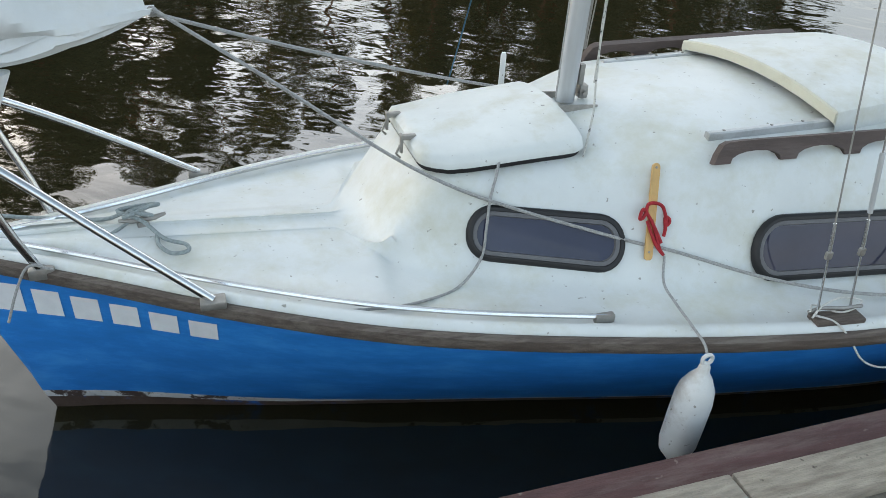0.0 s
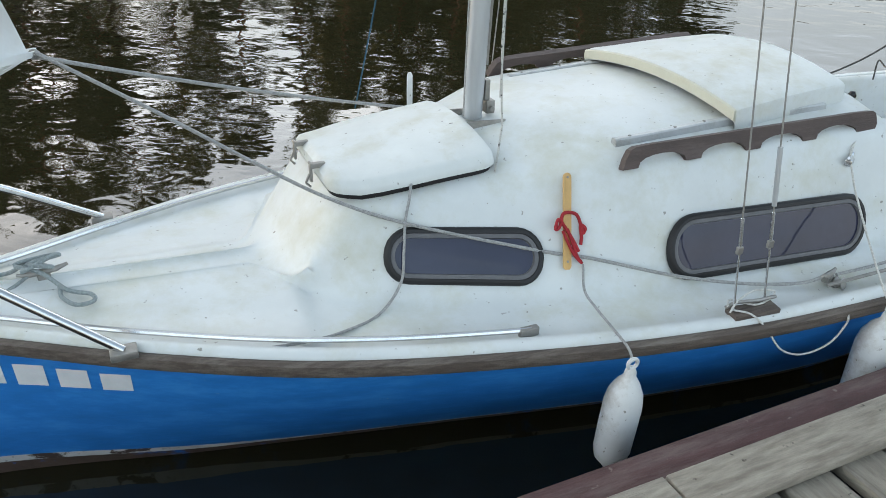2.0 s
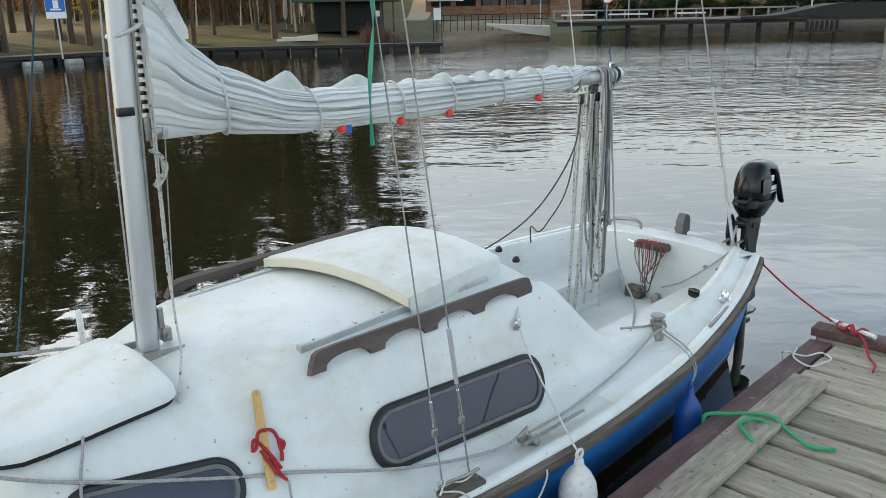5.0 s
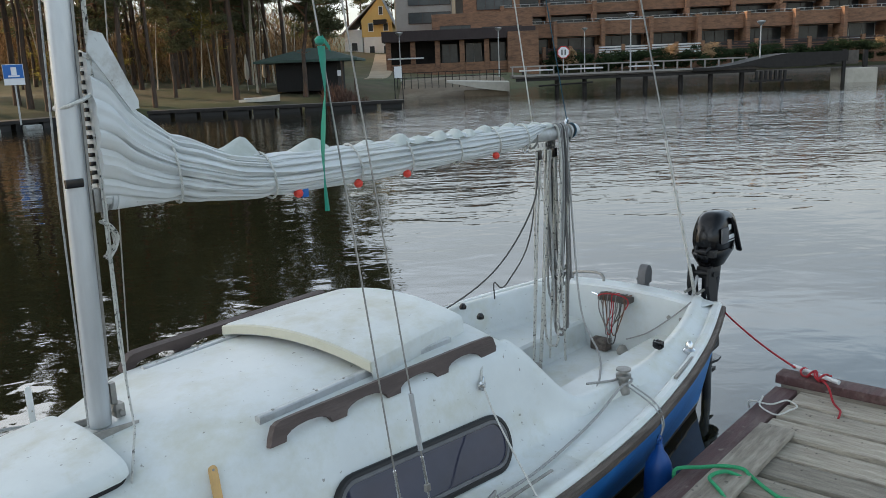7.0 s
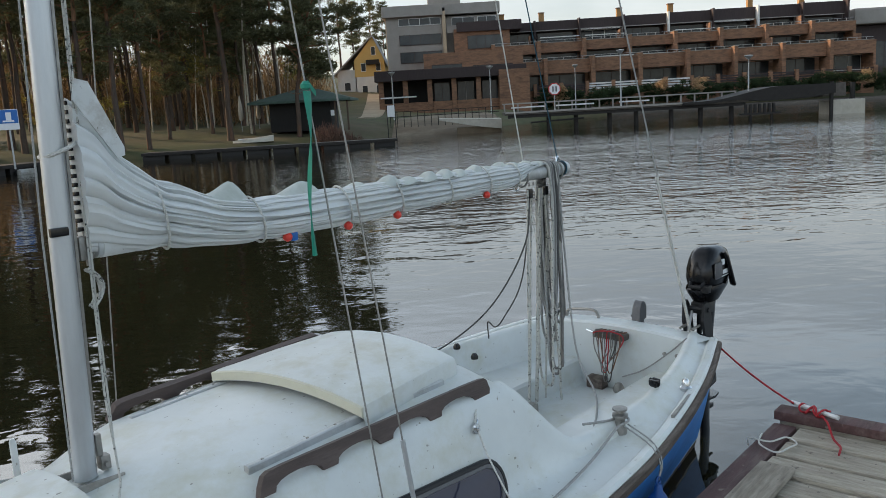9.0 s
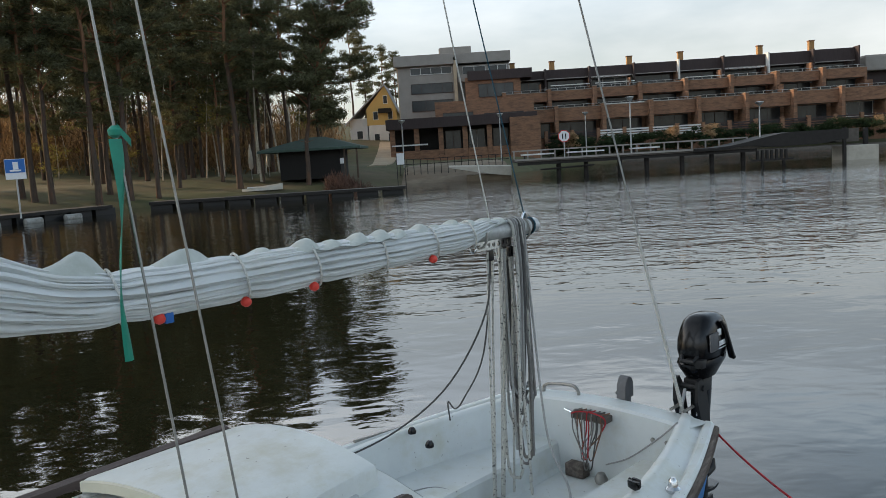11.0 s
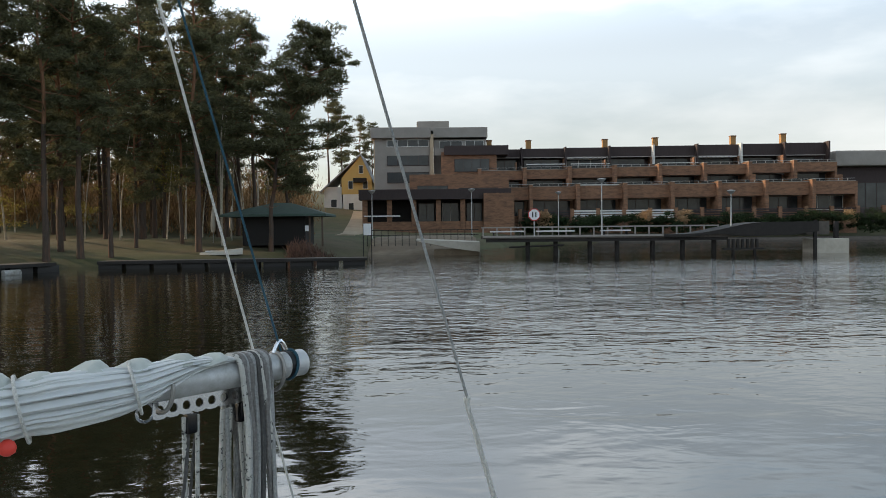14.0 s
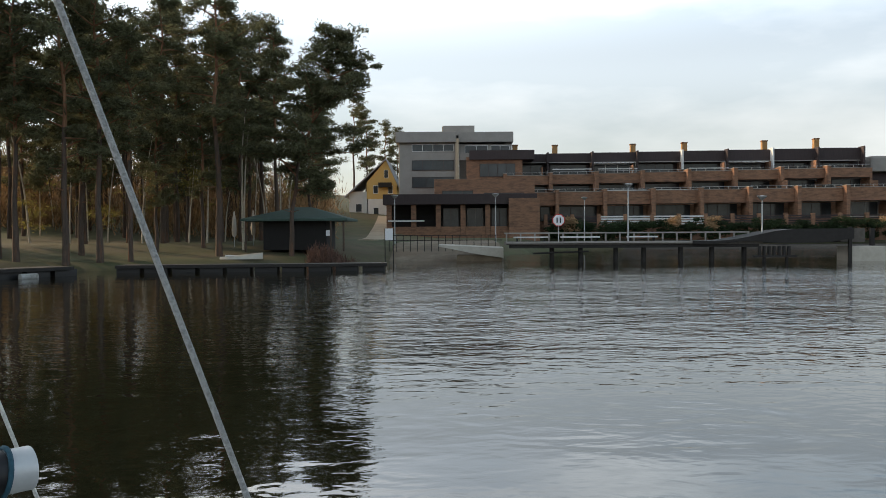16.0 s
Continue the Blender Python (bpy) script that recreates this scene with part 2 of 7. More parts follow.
WHITEFRAME = material("white_frame", (0.62, 0.62, 0.60), 0.6, vary=0.1, scale=3)
LIGHTCHIM = material("yellow_brick_chimney", (0.34, 0.19, 0.075), 0.85, vary=0.2, scale=5)
YELLOWWALL = material("yellow_plaster", (0.50, 0.34, 0.12), 0.85, vary=0.1, scale=0.8)
WHITEWALL = material("white_plaster", (0.58, 0.57, 0.54), 0.85, vary=0.1, scale=0.8)
GREYTILE = material("grey_roof_tile", (0.27, 0.275, 0.28), 0.8, vary=0.2, scale=4, stretch=(1, 1, 5))
GREENROOF = material("green_felt_roof", (0.05, 0.085, 0.070), 0.8, vary=0.2, scale=3)
BLACKWOOD = material("black_stained_boards", (0.010, 0.009, 0.008), 0.8, vary=0.3, scale=4, stretch=(6, 6, 0.5))
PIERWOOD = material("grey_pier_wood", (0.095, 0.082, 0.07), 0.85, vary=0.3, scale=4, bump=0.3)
SANDMAT = material("pale_sand", (0.34, 0.28, 0.20), 0.95, vary=0.2, scale=0.7, bump=0.2, bscale=5, stain=(0.2, 0.16, 0.11), stain_scale=0.25)
BEACH = material("brown_beach", (0.15, 0.115, 0.078), 0.95, vary=0.3, scale=0.9, bump=0.3, bscale=5, stain=(0.25, 0.20, 0.14), stain_at=(0.5, 0.7), stain_scale=0.3)
PALECONC = material("pale_concrete", (0.42, 0.39, 0.33), 0.85, vary=0.15, scale=2)
LAMPPOLE = material("galvanised_pole", (0.42, 0.43, 0.43), 0.5, 0.5, vary=0.1, scale=4)
HEDGE = material("hedge_green", (0.030, 0.050, 0.018), 0.8, vary=0.3, scale=2, island=0.35)
TANGRASS = material("dry_plume_grass", (0.40, 0.27, 0.15), 0.9, vary=0.2, scale=5, island=0.25)
REDBUSH = material("russet_twigs", (0.105, 0.058, 0.042), 0.9, vary=0.3, scale=3, island=0.35)
TWIGS = material("brown_undergrowth", (0.23, 0.145, 0.072), 0.95, vary=0.3, scale=1, island=0.5)
NEEDLES = material("pine_needles", (0.120, 0.122, 0.062), 0.7, vary=0.35, scale=0.4, island=0.45, random_tone=0)
BIRCHBARK = material("pale_birch_bark", (0.42, 0.37, 0.29), 0.85, vary=0.3, scale=3, stain=(0.08, 0.06, 0.05), stain_at=(0.56, 0.66), stain_scale=2, stretch=(1, 1, 3))
YELLOWLEAF = material("yellowing_leaves", (0.22, 0.19, 0.05), 0.8, vary=0.3, scale=2, island=0.5)
BARKLOW = material("grey_pine_bark", (0.075, 0.055, 0.042), 0.95, vary=0.4, scale=3, bump=0.8, bscale=8, stretch=(3, 3, 0.6), stain=(0.16, 0.07, 0.035), stain_at=(0.5, 0.75), stain_scale=1)
BARKHIGH = material("orange_pine_bark", (0.19, 0.095, 0.05), 0.9, vary=0.35, scale=3, bump=0.6, bscale=8, stretch=(2, 2, 0.7))
SIGNBLUE = material("sign_blue", (0.02, 0.13, 0.42), 0.5, vary=0.05)
SIGNWHITE = material("sign_white", (0.74, 0.75, 0.76), 0.5, vary=0.05)
SIGNRED = material("sign_red", (0.55, 0.03, 0.03), 0.5, vary=0.05)
UMBRELLA = material("folded_canvas", (0.50, 0.44, 0.36), 0.85, vary=0.15, scale=4, stretch=(4, 4, 0.5))



def let_light_through(m, share):
    """Leaves and twigs that also pass light on from behind."""
    n, l = m.node_tree.nodes, m.node_tree.links
    b, out = n["Principled BSDF"], n["Material Output"]
    t = n.new("ShaderNodeBsdfTranslucent")
    l.new(b.inputs["Base Color"].links[0].from_socket, t.inputs[0])
    x = n.new("ShaderNodeMixShader")
    x.inputs[0].default_value = share
    l.new(b.outputs[0], x.inputs[1])
    l.new(t.outputs[0], x.inputs[2])
    l.new(x.outputs[0], out.inputs[0])


for leaf in (NEEDLES, TWIGS, YELLOWLEAF, TANGRASS, HEDGE):
    let_light_through(leaf, 0.5)
WINDOWGLASS = material("tinted_acrylic", (0.020, 0.023, 0.048), 0.06, vary=0.25, scale=5, bump=0.03, bscale=8)


def water_material():
    m = bpy.data.materials.new("lake_water")
    m.use_nodes = True
    n, l = m.node_tree.nodes, m.node_tree.links
    b = n["Principled BSDF"]
    b.inputs["Base Color"].default_value = (0.015, 0.0135, 0.006, 1)
    b.inputs["Roughness"].default_value, b.inputs["IOR"].default_value = 0.012, 1.56
    tc = n.new("ShaderNodeTexCoord")
    rot = n.new("ShaderNodeMapping")
    rot.inputs["Rotation"].default_value = (0, 0, radians(45))
    l.new(tc.outputs["Object"], rot.inputs[0])
    heights = []
    for stretch, scale, amount in (((0.6, 1.0, 1), 1.4, 0.030), ((0.55, 1.0, 1), 5.0, 0.018), ((0.22, 1, 1), 0.35, 0.05), ((0.85, 1.0, 1), 2.8, 0.012)):
        mp = n.new("ShaderNodeMapping")
        mp.inputs["Scale"].default_value = stretch
        l.new(rot.outputs[0], mp.inputs[0])
        t = n.new("ShaderNodeTexNoise")
        t.inputs["Scale"].default_value, t.inputs["Detail"].default_value = scale, 2.5
        t.inputs["Distortion"].default_value = 0.5
        l.new(mp.outputs[0], t.inputs["Vector"])
        k = n.new("ShaderNodeMath")
        k.operation = "MULTIPLY"
        k.inputs[1].default_value = amount
        l.new(t.outputs["Fac"], k.inputs[0])
        heights.append(k.outputs[0])
    # patches of breeze and patches of calm
    pt = n.new("ShaderNodeTexNoise")
    pt.inputs["Scale"].default_value, pt.inputs["Detail"].default_value = 0.06, 2
    l.new(rot.outputs[0], pt.inputs["Vector"])
    pr = n.new("ShaderNodeMapRange")
    pr.inputs[1].default_value, pr.inputs[2].default_value = 0.35, 0.65
    pr.inputs[3].default_value, pr.inputs[4].default_value = 0.45, 1.25
    l.new(pt.outputs["Fac"], pr.inputs[0])
    # sheltered water under the wood lies calmer, the open reach is breezier
    lanes = []
    for axis, lo, hi, a0, a1 in (((0.664, -0.747, 0), -7.0, 3.0, 0.40, 2.9), ((0.747, 0.664, 0), 8.0, 34.0, 0.0, 1.0)):
        dt = n.new("ShaderNodeVectorMath")
        dt.operation = "DOT_PRODUCT"
        dt.inputs[1].default_value = axis
        l.new(tc.outputs["Object"], dt.inputs[0])
        mr = n.new("ShaderNodeMapRange")
        mr.interpolation_type = "SMOOTHSTEP"
        for k, val in enumerate((lo, hi, a0, a1)):
            mr.inputs[k + 1].default_value = val
        l.new(dt.outputs["Value"], mr.inputs[0])
        lanes.append(mr.outputs[0])
    mx = n.new("ShaderNodeMix")
    mx.inputs[2].default_value = 0.55
    l.new(lanes[1], mx.inputs[0])
    l.new(lanes[0], mx.inputs[3])
    lee = n.new("ShaderNodeMapRange")
    lee.interpolation_type = "SMOOTHSTEP"
    for k, val in enumerate((30.0, 52.0, 1.0, 0.22)):
        lee.inputs[k + 1].default_value = val
    l.new(dt.outputs["Value"], lee.inputs[0])
    reach = n.new("ShaderNodeMath")
    reach.operation = "MULTIPLY"
    l.new(mx.outputs[0], reach.inputs[0])
    l.new(lee.outputs[0], reach.inputs[1])
    breeze = n.new("ShaderNodeMath")
    breeze.operation = "MULTIPLY"
    l.new(pr.outputs[0], breeze.inputs[0])
    l.new(reach.outputs[0], breeze.inputs[1])
    # the finest ripples belong to the open reach
    fine = n.new("ShaderNodeMapRange")
    fine.interpolation_type = "SMOOTHSTEP"
    for k, val in enumerate((5.0, 24.0, 0.22, 1.25)):
        fine.inputs[k + 1].default_value = val
    l.new(dt.outputs["Value"], fine.inputs[0])
    damp = n.new("ShaderNodeMath")
    damp.operation = "MULTIPLY"
    l.new(heights[1], damp.inputs[0])
    l.new(fine.outputs[0], damp.inputs[1])
    heights[1] = damp.outputs[0]
    a = heights[0]
    for h in heights[1:]:
        ad = n.new("ShaderNodeMath")
        l.new(a, ad.inputs[0])
        l.new(h, ad.inputs[1])
        a = ad.outputs[0]
    mu = n.new("ShaderNodeMath")
    mu.operation = "MULTIPLY"
    l.new(a, mu.inputs[0])
    l.new(breeze.outputs[0], mu.inputs[1])
    bp = n.new("ShaderNodeBump")
    bp.inputs["Strength"].default_value, bp.inputs["Distance"].default_value = 1.0, 1.0
    l.new(mu.outputs[0], bp.inputs["Height"])
    l.new(bp.outputs[0], b.inputs["Normal"])
    return m


WATER = water_material()


# ---- mesh helpers ----
def finish(name, bm, mat, smooth=True):
    me = bpy.data.meshes.new(name)
    bmesh.ops.recalc_face_normals(bm, faces=bm.faces[:])
    bm.to_mesh(me)
    bm.free()
    for m in (mat if isinstance(mat, (list, tuple)) else [mat]):
        me.materials.append(m)
    if smooth:
        for p in me.polygons:
            p.use_smooth = True
        me.set_sharp_from_angle(angle=radians(40))
    return me


def part(name, bm, mat, parent=None, label="", smooth=True):
    ob = new(name, finish(name, bm, mat, smooth))
    if parent:
        ob.parent = parent
    if label:
        ob["label"] = label
    return ob


def thing(name, label, category, at=(0, 0, 0), group="", kind="", turn=0):
    ob = new(name)
    ob.empty_display_size = 0.1
    ob.matrix_basis = pose(*at, 0, 0, turn)
    return tagged(ob, label, category, group, kind)


def box_bm(bm, lo, hi, bevel=0.0, m=None):
    c = [(a + b) / 2 for a, b in zip(lo, hi)]
    s = [b - a for a, b in zip(lo, hi)]
    r = bmesh.ops.create_cube(bm, size=1.0, matrix=Matrix.LocRotScale(c, None, s))
    vs = r["verts"]
    if bevel:
        es = list({e for v in vs for e in v.link_edges})
        q = bmesh.ops.bevel(bm, geom=es, offset=bevel, segments=2, affect="EDGES", profile=0.6)
        vs = list({v for f in q["faces"] for v in f.verts} | {v for v in vs if v.is_valid})
    if m is not None:
        bmesh.ops.transform(bm, matrix=m, verts=vs)
    return bm


def box(lo, hi, bevel=0.0, m=None):
    return box_bm(bmesh.new(), lo, hi, bevel, m)


def tube_bm(bm, pts, radius, sides=8, caps=True):
    """A round tube along a polyline; radius is a number or one for each point."""
    pts = [Vector(p) for p in pts]
    rad = radius if isinstance(radius, (list, tuple)) else [radius] * len(pts)
    rings, up = [], None
    for i, p in enumerate(pts):
        d = (pts[min(i + 1, len(pts) - 1)] - pts[max(i - 1, 0)]).normalized()
        if up is None:
            up = d.orthogonal().normalized()
        up = (up - d * up.dot(d))
        up = up.normalized() if up.length > 1e-6 else d.orthogonal().normalized()
        side = d.cross(up)
        rings.append([bm.verts.new(p + (up * math.cos(a) + side * math.sin(a)) * rad[i])
                      for a in [2 * math.pi * k / sides for k in range(sides)]])
    for a, b in zip(rings, rings[1:]):
        for k in range(sides):
            bm.faces.new((a[k], a[(k + 1) % sides], b[(k + 1) % sides], b[k]))
    if caps:
        bm.faces.new(rings[0][::-1])
        bm.faces.new(rings[-1])
    return bm


def tube(pts, radius, sides=8):
    return tube_bm(bmesh.new(), pts, radius, sides)


def spline(pts, n=8):
    """Catmull-Rom through the points."""
    pts = [Vector(p) for p in pts]
    q = [2 * pts[0] - pts[1]] + pts + [2 * pts[-1] - pts[-2]]
    out = []
    for i in range(1, len(q) - 2):
        a, b, c, d = q[i - 1:i + 3]
        for k in range(n):
            t = k / n
            out.append(0.5 * (2 * b + (c - a) * t + (2 * a - 5 * b + 4 * c - d) * t * t + (3 * b - a - 3 * c + d) * t ** 3))
    return out + [pts[-1]]


def hang(a, b, sag, n=12):
    a, b = Vector(a), Vector(b)
    return [a.lerp(b, k / n) - Vector((0, 0, sag * 4 * (k / n) * (1 - k / n))) for k in range(n + 1)]


def lathe(profile, sides=20, axis_matrix=None):
    """Turns a profile of (radius, height) about z."""
    bm = bmesh.new()
    rings = [[bm.verts.new((r * math.cos(2 * math.pi * k / sides), r * math.sin(2 * math.pi * k / sides), z)) for k in range(sides)] for r, z in profile]
    for a, b in zip(rings, rings[1:]):
        for k in range(sides):
            bm.faces.new((a[k], a[(k + 1) % sides], b[(k + 1) % sides], b[k]))
    bm.faces.new(rings[0][::-1])
    bm.faces.new(rings[-1])
    if axis_matrix is not None:
        bmesh.ops.transform(bm, matrix=axis_matrix, verts=bm.verts[:])
    return bm


def loft(rows, close=False, caps=False):
    """A surface through rows of equally many points."""
    bm = bmesh.new()
    v = [[bm.verts.new(p) for p in r] for r in rows]
    n = len(v[0])
    for a, b in zip(v, v[1:]):
        for k in range(n if close else n - 1):
            bm.faces.new((a[k], a[(k + 1) % n], b[(k + 1) % n], b[k]))
    if caps:
        bm.faces.new(v[0][::-1])
        bm.faces.new(v[-1])
    return bm


def prism(outline, thick, m=None):
    """An outline in x, y made into a slab along z."""
    bm = bmesh.new()
    lo = [bm.verts.new((x, y, 0)) for x, y in outline]
    hi = [bm.verts.new((x, y, thick)) for x, y in outline]
    bm.faces.new(lo[::-1])
    bm.faces.new(hi)
    n = len(lo)
    for k in range(n):
        bm.faces.new((lo[k], lo[(k + 1) % n], hi[(k + 1) % n], hi[k]))
    if m is not None:
        bmesh.ops.transform(bm, matrix=m, verts=bm.verts[:])
    return bm


def curve_at(table, x):
    """Smooth value between table rows (x, value)."""
    xs, ys = [t[0] for t in table], [t[1] for t in table]
    if x <= xs[0]:
        return ys[0]
    if x >= xs[-1]:
        return ys[-1]
    i = max(k for k in range(len(xs)) if xs[k] <= x)
    i = min(i, len(xs) - 2)
    def slope(k):
        if k == 0:
            return (ys[1] - ys[0]) / (xs[1] - xs[0])
        if k == len(xs) - 1:
            return (ys[-1] - ys[-2]) / (xs[-1] - xs[-2])
        a, b = (ys[k] - ys[k - 1]) / (xs[k] - xs[k - 1]), (ys[k + 1] - ys[k]) / (xs[k + 1] - xs[k])
        return 0 if a * b <= 0 else 2 * a * b / (a + b)
    h = xs[i + 1] - xs[i]
    t = (x - xs[i]) / h
    return ((2 * t ** 3 - 3 * t * t + 1) * ys[i] + (t ** 3 - 2 * t * t + t) * h * slope(i)
            + (-2 * t ** 3 + 3 * t * t) * ys[i + 1] + (t ** 3 - t * t) * h * slope(i + 1))


def smooth01(t):
    t = min(1, max(0, t))
    return t * t * (3 - 2 * t)


# far side of the lake: u to the right, v away, seen from the dock's middle
FAR_O, FAR_H = Vector((1.51, -1.93, 0)), radians(48.35)
FAR_R, FAR_F = Vector((math.cos(FAR_H), -math.sin(FAR_H), 0)), Vector((math.sin(FAR_H), math.cos(FAR_H), 0))
FAR_TURN = -48.35


def far(u, v, z=0.0):
    return FAR_O + FAR_R * u + FAR_F * v + Vector((0, 0, z))


# ---- water and ground ----
# shoreline of the bay: distance v at which land begins, by u
SHORE = [(-400, -120), (-120, -20), (-60, 10), (-40, 25), (-28, 37.5), (-22, 46), (-16, 50), (-8, 57), (-4, 66), (2, 72), (6, 80), (12, 96), (40, 104), (90, 104), (200, 95), (420, 60)]


def land_height(u, v):
    d = v - curve_at(SHORE, u)
    if d < 0:
        return max(-1.6, d * 0.25)
    bank = 0.42 * smooth01(d / 0.8)
    rise = 1.0 * smooth01((d - 1) / 14) + 3.2 * smooth01((d - 25) / 60) + (6.0 * smooth01((d - 55) / 90) if u < 10 else 2 * smooth01((d - 60) / 90))
    return bank + rise + 0.12 * noise.noise((u * 0.15, v * 0.15, 0))


def build_ground():
    bm = bmesh.new()
    us = [-1500, -700, -400, -250, -160, -120] + [-90 + 3 * k for k in range(70)] + [130, 160, 220, 300, 500, 900, 1500]
    vs = [-1500, -500, -150, -60, -20, 0, 10] + [16 + 1.5 * k for k in range(84)] + [150, 165, 180, 210, 260, 350, 600, 1500]
    g = [[bm.verts.new(far(u, v, land_height(u, v))) for u in us] for v in vs]
    for a, b in zip(g, g[1:]):
        for k in range(len(us) - 1):
            bm.faces.new((a[k], a[k + 1], b[k + 1], b[k]))
    ob = part("ground", bm, GRASS)
    tagged(ob, "brown-green winter grass bank rising from the lake", "ground", kind="structure")


GRASS = material("winter_grass", (0.058, 0.064, 0.022), 0.95, vary=0.35, scale=0.8, bump=0.5, bscale=6, stain=(0.105, 0.078, 0.045), stain_at=(0.45, 0.7), stain_scale=0.12)
build_ground()
wbm = bmesh.new()
bmesh.ops.create_grid(wbm, x_segments=1, y_segments=1, size=1600)
tagged(part("water", wbm, WATER), "dark rippled lake water reflecting trees and sky", "water", kind="structure")

# ---- the dock ----
def build_dock():
    dock = thing("dock", "weathered grey wooden boat dock with maroon edge board", "dock", kind="structure")
    for a, b in ((-5.0, -1.62), (-1.615, 2.80)):
        part("fascia_board", box((a, -1.155, 0.24), (b, -1.05, 0.428), 0.008), MAROON, dock, "worn maroon painted edge board")
    xs = [-5.0, -2.55, -0.05, 2.31]
    for a, b in zip(xs, xs[1:]):
        part("edge_plank", box((a + 0.004, -1.300, 0.424), (b - 0.004, -1.158, 0.452), 0.006), EDGEPLANK, dock)
    # bearers coloured near-black, to put shade into the gaps between planks
    for y in (-1.28, -2.2, -3.1):
        part("bearer", box((-5.0, y - 0.05, 0.22), (2.90, y + 0.05, 0.383)), PIERDARK, dock)
    for x in (-4.4, -1.8, 0.9, 2.7):
        for y in (-1.35, -3.0):
            part("pile", tube([(x, y, -1.7), (x, y, 0.30)], 0.09, 10), STRAKE, dock)
    rnd = random.Random(5)
    kinds = [finish("plank", box((-w, -1.86, -0.020), (w, 0, 0.020), 0.006), PLANK) for w in (0.0740, 0.0765, 0.0785)]
    for k in range(41):
        ob = new("plank", kinds[rnd.randrange(3)])
        ob.parent = dock
        ob.matrix_basis = pose(2.7355 - 0.187 * k, -1.160 + rnd.uniform(-0.006, 0.0), 0.402 + rnd.uniform(-0.004, 0.003), rnd.uniform(-0.25, 0.25), rnd.uniform(-0.9, 0.9), rnd.uniform(-0.3, 0.3))
    part("end_plank", box((2.845, -3.02, 0.384), (2.93, -1.06, 0.424), 0.006), PLANK, dock)
    part("end_board", box((2.835, -3.02, 0.426), (2.945, -1.035, 0.472), 0.008), MAROON, dock, "maroon board across the dock's end")
    dock.matrix_basis = pose(0, -0.043, 0, 0, 0, 1.35)
    return dock


dock = build_dock()

# ---- the sailboat ----
boat = thing("sailboat", "small blue and white cabin sailing boat moored beside the dock", "boat")
BOW, STERN, CABIN_AFT = -1.93, 3.24, 1.36
YG = [(-1.93, 0.012), (-1.8, 0.08), (-1.47, 0.245), (-1.17, 0.405), (-0.72, 0.60), (-0.26, 0.73), (0.23, 0.835), (0.7, 0.90), (1.18, 0.925), (1.7, 0.905), (2.2, 0.838), (2.636, 0.748), (2.9, 0.675), (3.24, 0.565)]
ZS = [(-1.93, 0.64), (-1.2, 0.595), (-0.3, 0.56), (0.5, 0.55), (1.2, 0.558), (2.2, 0.59), (3.24, 0.645)]
YW = [(-1.93, 0.0), (-1.74, 0.015), (-1.0, 0.185), (-0.23, 0.35), (0.485, 0.50), (1.3, 0.60), (2.3, 0.56), (3.24, 0.43)]
WB = [(-1.93, 0.02), (-1.3, 0.07), (-0.80, 0.085), (-0.76, 0.14), (-0.72, 0.215), (-0.68, 0.26), (-0.63, 0.30), (-0.53, 0.368), (-0.3, 0.445), (0, 0.535), (0.3, 0.60), (0.7, 0.655), (1.36, 0.68)]
WT = [(-1.93, 0.01), (-1.3, 0.035), (-0.80, 0.04), (-0.76, 0.09), (-0.71, 0.185), (-0.66, 0.232), (-0.56, 0.258), (-0.5, 0.268), (-0.05, 0.345), (0.3, 0.435), (0.8, 0.475), (1.36, 0.515)]
ZT = [(-1.93, 0.020), (-1.3, 0.041), (-0.78, 0.042), (-0.71, 0.056), (-0.63, 0.145), (-0.56, 0.235), (-0.48, 0.28), (-0.05, 0.32), (0.3, 0.392), (0.8, 0.400), (1.36, 0.395)]
CROWN = [(-1.93, 0.004), (-0.8, 0.005), (-0.68, 0.02), (-0.5, 0.05), (0, 0.075), (0.3, 0.05), (0.8, 0.06), (1.36, 0.065)]


def hull_y(x, z):
    yg, zs, yw = curve_at(YG, x), curve_at(ZS, x), curve_at(YW, x)
    if z >= 0:
        f = z / zs
        return yw + (yg - yw) * (0.62 * f + 0.38 * (1 - (1 - f) ** 2))
    return max(0.0, yw * (1 + z / 0.34))


def stem_x(z):
    """How far forward the stem reaches at a height."""
    return -1.74 - 0.19 * min(1, max(0, z / 0.64)) if z >= 0 else -1.74 - z * 1.2


STATIONS = [BOW, -1.9, -1.85, -1.78, -1.7] + [-1.6 + 0.1 * k for k in range(48)] + [3.16, STERN]


def hull_strip(name, zs_of, mat, label=""):
    """A band of the hull between heights given by station, both sides and transom."""
    rows = []
    for x in STATIONS:
        zl = zs_of(x)
        side = []
        for z in zl:
            xx = max(x, stem_x(z))
            side.append((xx, hull_y(x, z) if x > stem_x(z) - 0.2 else 0.0, z))
        rows.append([(a, -b, c) for a, b, c in side])
    bm = loft(rows)
    rows2 = [[(a, -b, c) for a, b, c in r] for r in rows]
    vv = [[bm.verts.new(p) for p in r] for r in rows2]
    for a, b in zip(vv, vv[1:]):
        for k in range(len(a) - 1):
            bm.faces.new((a[k], b[k], b[k + 1], a[k + 1]))
    ends = [bm.verts.new(p) for p in rows[-1]], [bm.verts.new(p) for p in rows2[-1]]
    for k in range(len(ends[0]) - 1):
        bm.faces.new((ends[0][k], ends[0][k + 1], ends[1][k + 1], ends[1][k]))
    bmesh.ops.remove_doubles(bm, verts=bm.verts[:], dist=0.0005)
    return part(name, bm, mat, boat, label)


def wl_top(x):
    return 0.060 + 0.03 * smooth01((-0.5 - x) / 1.3)


